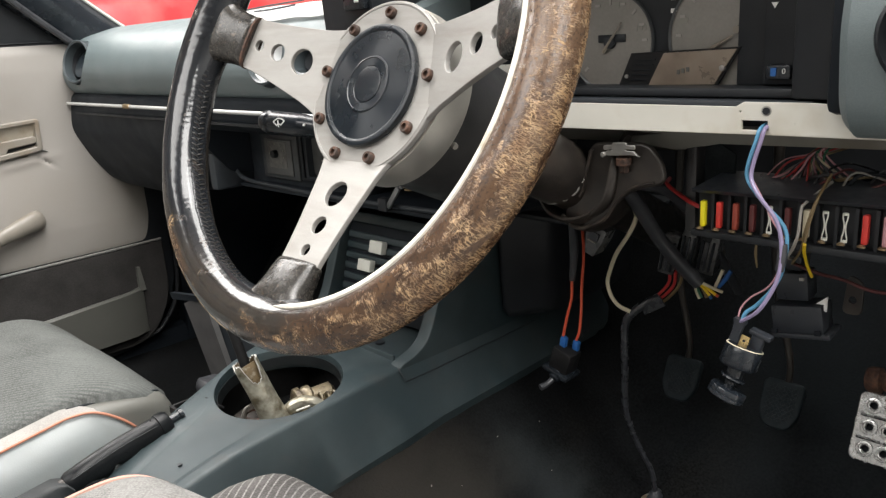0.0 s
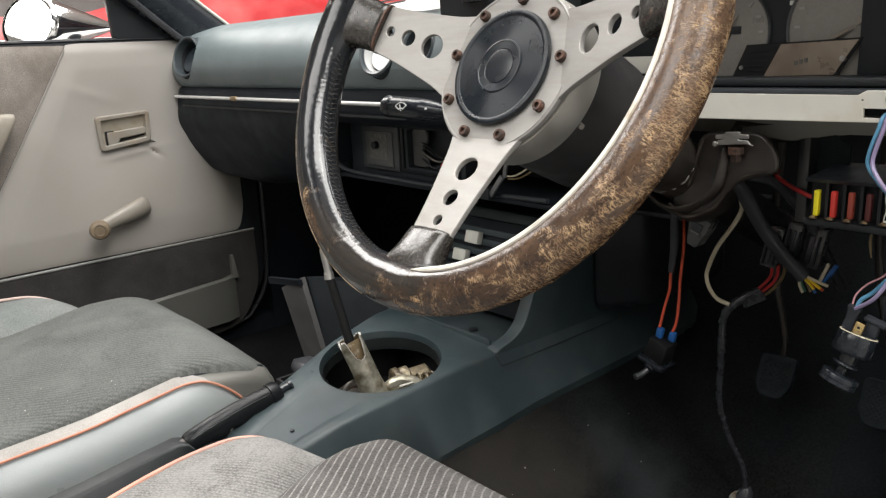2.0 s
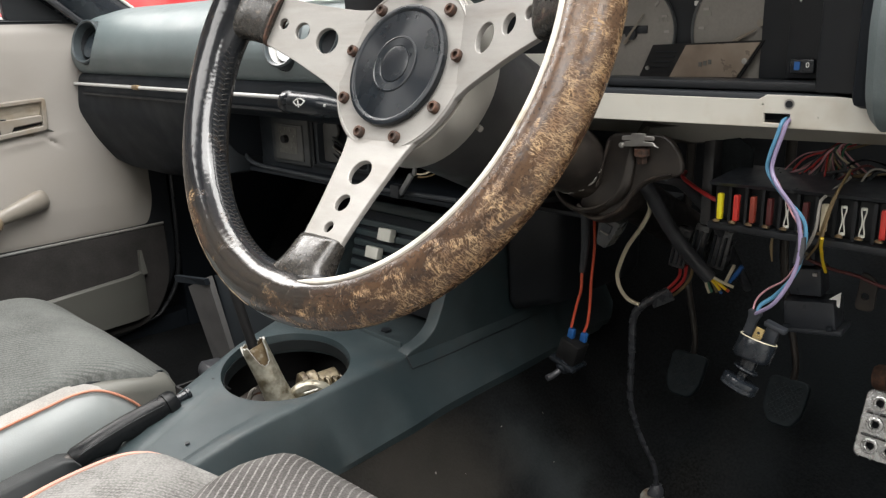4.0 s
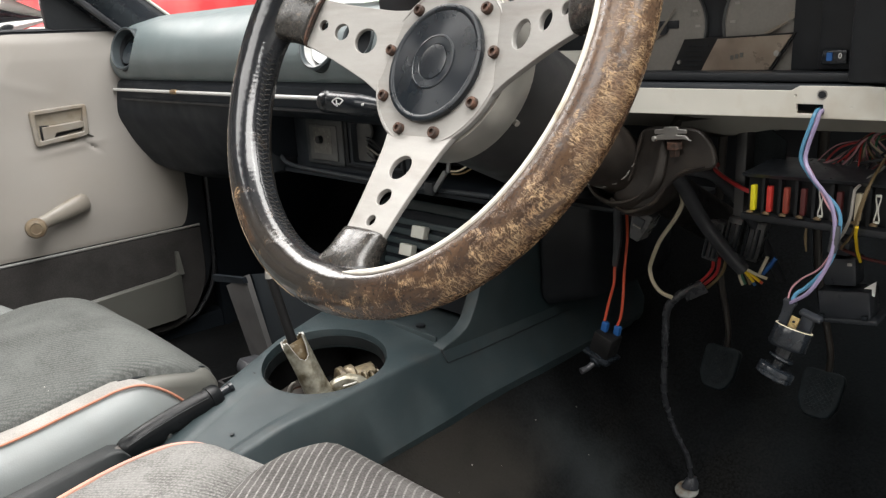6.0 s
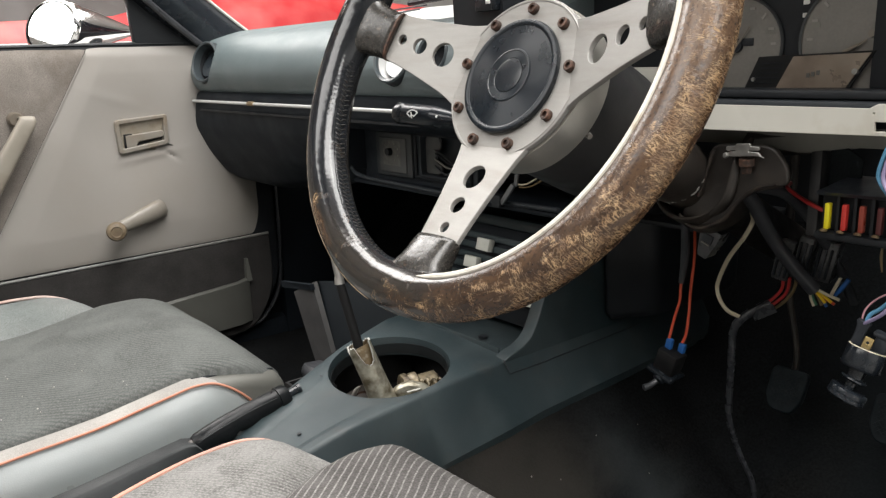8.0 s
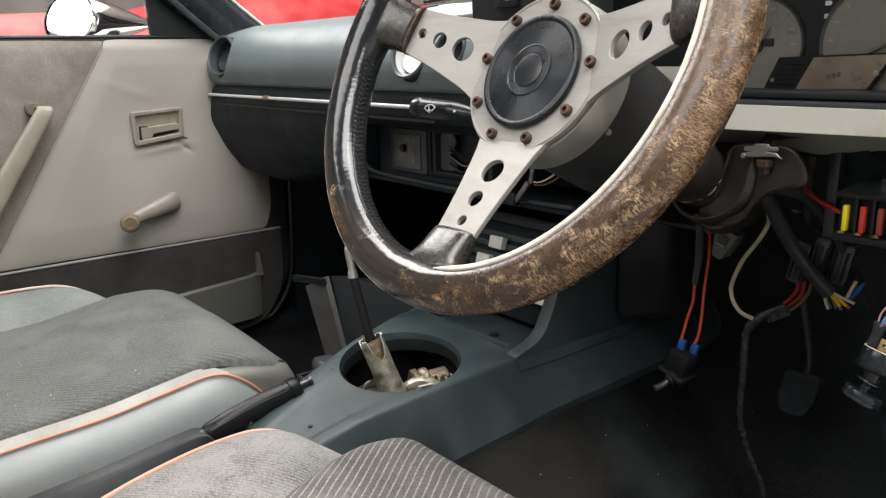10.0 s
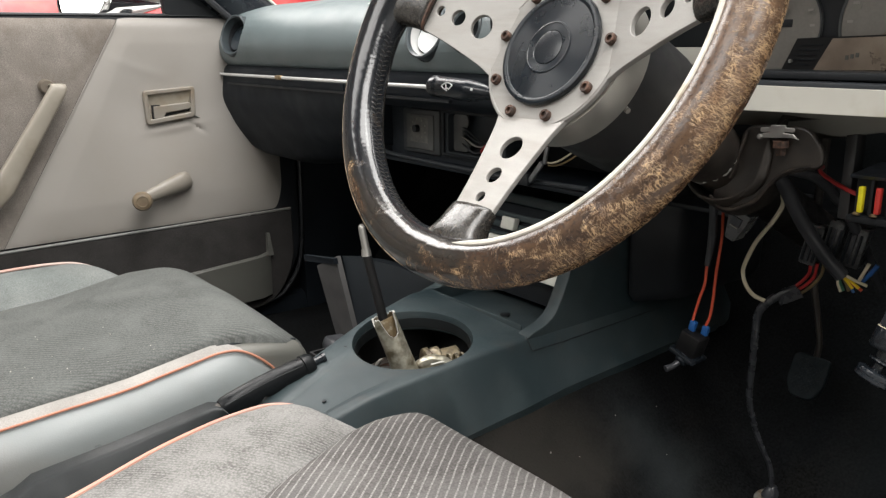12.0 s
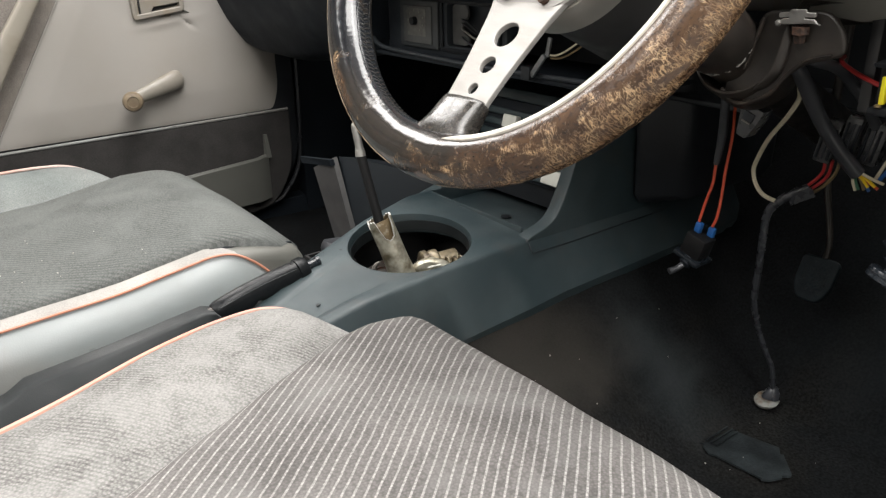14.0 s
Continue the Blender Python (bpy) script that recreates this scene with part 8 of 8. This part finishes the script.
    part("stub", bm_tube([(-0.2725, 0.740, 0.2625), (-0.2690, 0.740, 0.2715), (-0.2655, 0.740, 0.2805)], 0.0017, 7), M_WIREWHITE, cn, "white wire stub")
    # taped harness that hangs to the floor
    hn = thing("taped_harness", (-0.365, 0.76, -0.04), "grey taped harness hanging to the carpet", "wiring loom")
    pts = [(-0.334, 0.745, 0.238), (-0.345, 0.738, 0.231), (-0.356, 0.732, 0.221), (-0.3640, 0.730, 0.210), (-0.3665, 0.730, 0.196), (-0.3660, 0.730, 0.174), (-0.3690, 0.735, 0.144), (-0.3740, 0.745, 0.098), (-0.370, 0.762, 0.050), (-0.3590, 0.775, 0.012), (-0.3560, 0.780, -0.018)]
    part("sleeve", bm_tube(pts, [0.0046, 0.0050, 0.0048, 0.0044, 0.0038, 0.0041, 0.0035, 0.0036, 0.0030, 0.0030, 0.0029], 12), M_HARNESS, hn, "grey-black tape")
    part("loose_tape", wobble(bm_box(-0.349, -0.322, 0.733, 0.7345, 0.226, 0.236, turn=about((-0.336, 0.734, 0.231), 0, -32, 0)), 0.002, 90), M_HARNESS, hn, "loose grey tape end")
    part("end_plug", wobble(bm_lathe((-0.360, 0.778, -0.036), (0.0, -0.25, 1), [(0.0, 0), (0.0125, 0.0), (0.0135, 0.004), (0.010, 0.006), (0, 0.006)], 20), 0.0016, 80), M_PLUG, hn, "cream plastic end plug")
    part("plug_foam", wobble(bm_lathe((-0.357, 0.780, -0.030), (0.1, 0.1, 1), [(0.009, 0), (0.008, 0.008), (0.004, 0.013)], 14), 0.003, 70), M_HARNESS, hn, "dark tape above the plug")
    strand("white_wire", [(-0.326, 0.682, 0.346), (-0.329, 0.690, 0.334), (-0.343, 0.700, 0.314), (-0.367, 0.715, 0.286), (-0.3855, 0.729, 0.255), (-0.387, 0.731, 0.243), (-0.382, 0.730, 0.233), (-0.373, 0.730, 0.2245), (-0.358, 0.728, 0.222)], 0.0022, M_WIREWHITE, "cream wire looping below the steering column")
    strand("red_wire", [(-0.300, 0.700, 0.373), (-0.294, 0.684, 0.3715), (-0.281, 0.678, 0.366), (-0.255, 0.660, 0.362), (-0.24, 0.665, 0.356)], 0.0019, M_WIRERED, "red wire behind the column clamp")
    strand("yellow_wire", [(-0.153, 0.630, 0.350), (-0.1560, 0.638, 0.342), (-0.159, 0.650, 0.333), (-0.164, 0.670, 0.320), (-0.1675, 0.690, 0.306)], 0.0013, M_WIREYELLOW, "yellow wire plugged into a relay")
    strand("olive_wire", [(-0.149, 0.662, 0.396), (-0.148, 0.637, 0.384), (-0.151, 0.631, 0.366), (-0.153, 0.630, 0.351)], 0.0010, M_WIREBROWN, "olive brown wire over the fuse box")
    strand("brown_wire", [(-0.150, 0.664, 0.393), (-0.1505, 0.638, 0.379), (-0.154, 0.632, 0.359), (-0.159, 0.640, 0.342), (-0.176, 0.670, 0.321), (-0.185, 0.70, 0.312)], 0.0010, M_WIREBROWN, "brown wire over the fuse box")
    strand("grey_wire", [(-0.152, 0.674, 0.388), (-0.158, 0.640, 0.378), (-0.1585, 0.634, 0.372), (-0.158, 0.630, 0.357), (-0.163, 0.635, 0.344), (-0.172, 0.650, 0.332), (-0.182, 0.69, 0.318)], 0.0012, M_WIREGREY, "grey wire over the fuse box")
    strand("maroon_wire", [(-0.195, 0.71, 0.314), (-0.185, 0.70, 0.311), (-0.165, 0.698, 0.307), (-0.146, 0.698, 0.305), (-0.12, 0.70, 0.299), (-0.08, 0.72, 0.30)], 0.0015, M_MAROON, "dark red wire beside the relays")
    random.seed(5)
    kinds = [(M_WIRERED, "red"), (M_WIREPINK, "pink"), (M_WIREPINK, "pink"), (M_RUBBER, "black"), (M_WIREGREY, "grey"), (M_WIRERED, "red"), (M_RUBBER, "black"), (M_WIREBROWN, "brown"), (M_WIREPINK, "pink"), (M_RUBBER, "black"), (M_WIREWHITE, "white"), (M_WIREGREEN, "green")]
    j = lambda s: random.uniform(-s, s)
    for k in range(38):
        mt, c = kinds[k % len(kinds)]
        x0 = -0.213 + 0.0021 * k + j(0.006)
        lift = 0.006 * math.sin(k * 1.7)
        strand(c + "_wire", [(x0 - 0.006 + j(.006), 0.730, 0.362), (x0 + j(.003), 0.692 + j(.006), 0.375 + j(.002)), (0.55 * x0 - 0.0756 + j(.008), 0.684 + j(.008), 0.390 + lift + j(.003)),
                             (-0.168 + 0.10 * (x0 + 0.17) + j(.004), 0.692 + j(.005), 0.407 + j(.003)), (-0.145 + j(.012), 0.735, 0.414)], random.uniform(0.0005, 0.0010), mt, c + " wire bundled behind the fuse box", segments=6)
    for k in range(16):
        x = -0.178 + 0.0068 * k
        strand("black_wire", [(x - 0.02, 0.735, 0.368), (x + j(.010), 0.684 + j(.006), 0.384 + j(.005)), (x + 0.012 + j(.008), 0.678 + j(.004), 0.397 + j(.006)), (x + 0.030 + j(.012), 0.690, 0.392 + j(.008)), (x + 0.045 + j(.02), 0.74, 0.386 + j(.01))], random.uniform(0.0008, 0.0020),
               (M_GLOSS, M_RUBBER, M_MAROON, M_WIREBROWN, M_GLOSS, M_WIREGREY)[k % 6], "dull wire looped behind the fuse box", segments=6)


def pedals():
    for name, lab, x, z, y in (("clutch_pedal", "clutch pedal with a ribbed black rubber pad", -0.358, 0.1040, 0.84), ("brake_pedal", "brake pedal with a ribbed black rubber pad", -0.242, 0.107, 0.84)):
        p = thing(name, (x, y + 0.02, z - 0.03), lab, "pedal", "hanging pedals")
        lean = about((x, y, z), -28, 0, 0)
        out = rounded([(-0.0195, 0.023), (0.0195, 0.023), (0.019, -0.010), (0.011, -0.025), (-0.011, -0.025), (-0.019, -0.010)], 0.006)
        finish("pad", plate(out, [], 0.010, lean @ frame_of((x, y, z), (1, 0, 0), (0, 0, 1)), 0.002), M_PEDAL, p, "ribbed black rubber pad")
        for k in range(-6, 7):
            for way in (-1, 1):
                lo = [v for v in (q * 0.001 for q in range(-19, 20)) if abs(0.0058 * k + way * v) < 0.0162 - 0.006 * max(0, -v - 0.010) / 0.010]
                if len(lo) > 6:
                    a, b = (Vector((x + 0.0058 * k + way * v, y - 0.0052, z + v)) for v in (lo[0], lo[-1]))
                    part("rib", bm_tube([lean @ a, lean @ b], 0.0007, 5, smooth=False), M_PEDAL, p)
        part("arm", bm_tube([lean @ Vector((x, y + 0.006, z + 0.01)), (x + 0.003, y + 0.012, z + 0.036), (x - 0.004, y + 0.018, z + 0.062), (x - 0.020, y + 0.03, z + 0.105), (x - 0.036, y + 0.05, z + 0.17), (x - 0.045, y + 0.07, z + 0.28)], [0.0042, 0.0036, 0.0038, 0.0042, 0.0048, 0.006], 10), M_COLUMN, p, "black steel arm")
    a = thing("accelerator_pedal", (-0.12, 0.80, 0.10), "drilled bare alloy accelerator pedal with a rusty arm", "pedal", "hanging pedals")
    m = about((-0.125, 0.78, 0.14), -24, 0, 0) @ frame_of((-0.1235, 0.78, 0.141), (1, 0, 0), (0, 0, 1))
    holes = [list(reversed(circle(dx, dz, 0.0044, 16))) for dx in (-0.0155, 0.0, 0.0155) for dz in (-0.020, 0.0, 0.020)]
    finish("plate", plate(rounded([(-0.027, -0.031), (0.027, -0.031), (0.027, 0.031), (-0.027, 0.031)], 0.006), holes, 0.005, m, 0.0012), M_STEELBRIGHT, a, "drilled alloy plate")
    for dx in (-0.0155, 0.0, 0.0155):
        for dz in (-0.020, 0.0, 0.020):
            part("dimple", bm_lathe(m @ Vector((dx, dz, 0.0022)), m.to_3x3() @ Vector((0, 0, 1)), [(0.0078, 0), (0.0070, 0.0012), (0.0052, 0.0014), (0.0046, 0.0)], 20, cap=False), M_STEELBRIGHT, a)
    for dz in (-0.0105, 0.0105):
        part("rib", bm_tube([m @ Vector((-0.024, dz, 0.004)), m @ Vector((0.024, dz, 0.004))], 0.0016, 6, smooth=False), M_STEELBRIGHT, a)
    part("backing", bm_loft([[m @ Vector((x, z, -0.006)) for x, z in ((-0.025, -0.029), (0.025, -0.029), (0.025, 0.029), (-0.025, 0.029))], [m @ Vector((x, z, -0.010)) for x, z in ((-0.025, -0.029), (0.025, -0.029), (0.025, 0.029), (-0.025, 0.029))]]), M_DASH, a)
    part("pivot", bm_lathe((-0.146, 0.785, 0.186), (1, 0.0, 0.1), [(0.010, 0), (0.012, 0.003), (0.012, 0.012), (0.008, 0.014), (0.011, 0.018), (0.011, 0.05)], 20), M_RUST, a, "rusty pivot")
    part("arm", bm_tube([(-0.125, 0.79, 0.165), (-0.122, 0.80, 0.20), (-0.115, 0.83, 0.26), (-0.11, 0.88, 0.34)], 0.006, 10), M_RUST, a, "rusty steel arm")


def heater_box():
    h = thing("heater_box", (-0.56, 0.84, 0.15), "black rounded heater box under the dashboard", "heater")
    rings = []
    for z, g in ((0.163, 0.72), (0.168, 0.92), (0.180, 1.0), (0.26, 1.03), (0.36, 1.05), (0.44, 1.05)):
        rings.append([(-0.548 + (x + 0.548) * g, 0.86 + (y - 0.86) * g, z + 0.16 * (x + 0.548)) for x, y in rounded([(-0.545, 0.732), (-0.494, 0.772), (-0.488, 0.95), (-0.545, 0.95)], 0.014, 5)])
    part("case", bm_loft(rings), M_BLACK, h, "black plastic case")
    part("shelf", bm_box(-0.52, -0.40, 0.74, 0.90, 0.30, 0.306, 0.002), M_BLACK, h)


def floor_litter():
    random.seed(11)
    bm = bmesh.new()
    for k in range(22):
        x, y = random.uniform(-0.52, -0.12), random.uniform(0.42, 0.80)
        z = -0.045 + (0.146 * (1 - min(max((abs(x + 0.65) - 0.128) / 0.15, 0), 1) ** 0.75)) + 0.004
        s = random.uniform(0.0005, 0.0013)
        bmesh.ops.create_icosphere(bm, subdivisions=1, radius=s, matrix=Matrix.LocRotScale((x, y, z), Euler((k, k * 2, k)), (1, random.uniform(0.4, 1), 0.5)))
    solo("floor_crumbs", bm, M_WIREGREY, "pale crumbs and grit scattered on the black carpet", "debris", kind="stuff")
    bm = bmesh.new()
    for k in range(26):
        y = random.uniform(0.05, 0.36)
        x = -0.795 - random.uniform(0.0, 0.25) ** 1.5 * 1.2
        bmesh.ops.create_icosphere(bm, subdivisions=1, radius=random.uniform(0.0006, 0.0014), matrix=Matrix.LocRotScale((x, y, 0.1535 + 0.012 * min(1, (-0.78 - x) / 0.08) - 0.02 * max(0, (y - 0.33) / 0.085)), Euler((k, k, k)), (1, 0.7, 0.5)))
    solo("seat_crumbs", bm, M_WIREGREY, "pale crumbs and lint on the passenger cushion", "debris", kind="stuff")
    mat_scrap = thing("rubber_mat_scrap", (-0.32, 0.684, -0.042), "dusty blue-grey rubber mat scrap on the carpet", "mat")
    edge = rounded([(-0.046, -0.028), (-0.030, -0.031), (0.035, -0.030), (0.047, -0.006), (0.022, 0.028), (-0.038, 0.026)], 0.008)
    out = [(x * (1 + 0.20 * noise.noise(Vector((x * 130, y * 130, 3)))), y * (1 + 0.30 * noise.noise(Vector((x * 130, y * 130, 8))))) for x, y in edge]
    finish("sheet", plate(out, [], 0.0014, frame_of((-0.319, 0.684, -0.0420), (1, 0, 0.03), (0, 1, 0)), 0.0008), M_MATDUST, mat_scrap)
    for k in range(3):
        part("rib", wobble(bm_box(-0.362 + 0.006 * k, -0.360 + 0.006 * k, 0.664, 0.704, -0.0405, -0.0380, 0.0006), 0.002, 22), M_MATDUST, mat_scrap)


def workshop_lamps():
    for c, long_x, n in (((-0.6, 1.15, 2.62), True, 2.4), ((1.05, -0.15, 2.57), False, 3.0), ((-3.0, 0.3, 2.57), False, 2.4), ((-0.9, -2.0, 2.57), True, 2.4)):
        lamp = thing("strip_lamp", (c[0], c[1], c[2]), "white workshop strip lamp hung below the ceiling", "lamp", "workshop lamps")
        hx, hy = (n / 2, 0.12) if long_x else (0.12, n / 2)
        part("housing", bm_box(c[0] - hx, c[0] + hx, c[1] - hy, c[1] + hy, c[2], c[2] + 0.05, 0.01), M_WHITE, lamp)
        for s in (-1, 1):
            part("hanger", bm_tube([(c[0] + s * hx * 0.8, c[1] + s * hy * 0.8, c[2] + 0.05), (c[0] + s * hx * 0.8, c[1] + s * hy * 0.8, 2.9)], 0.006, 6, smooth=False), M_STEEL, lamp)


room()
neighbour_car()
bonnet()
car_front()
mirror_outside()
car_shell()
passenger_door()
dashboard()
dash_sheet()
instruments()
cross_beam()
steering_wheel()
steering_column()
centre_console()
gear_lever()
handbrake()
driver_seat()
passenger_seat()
footwell_bin()
fuse_box()
relays()
ignition_switch()
toggle_switch()
looms()
pedals()
heater_box()
floor_litter()
workshop_lamps()
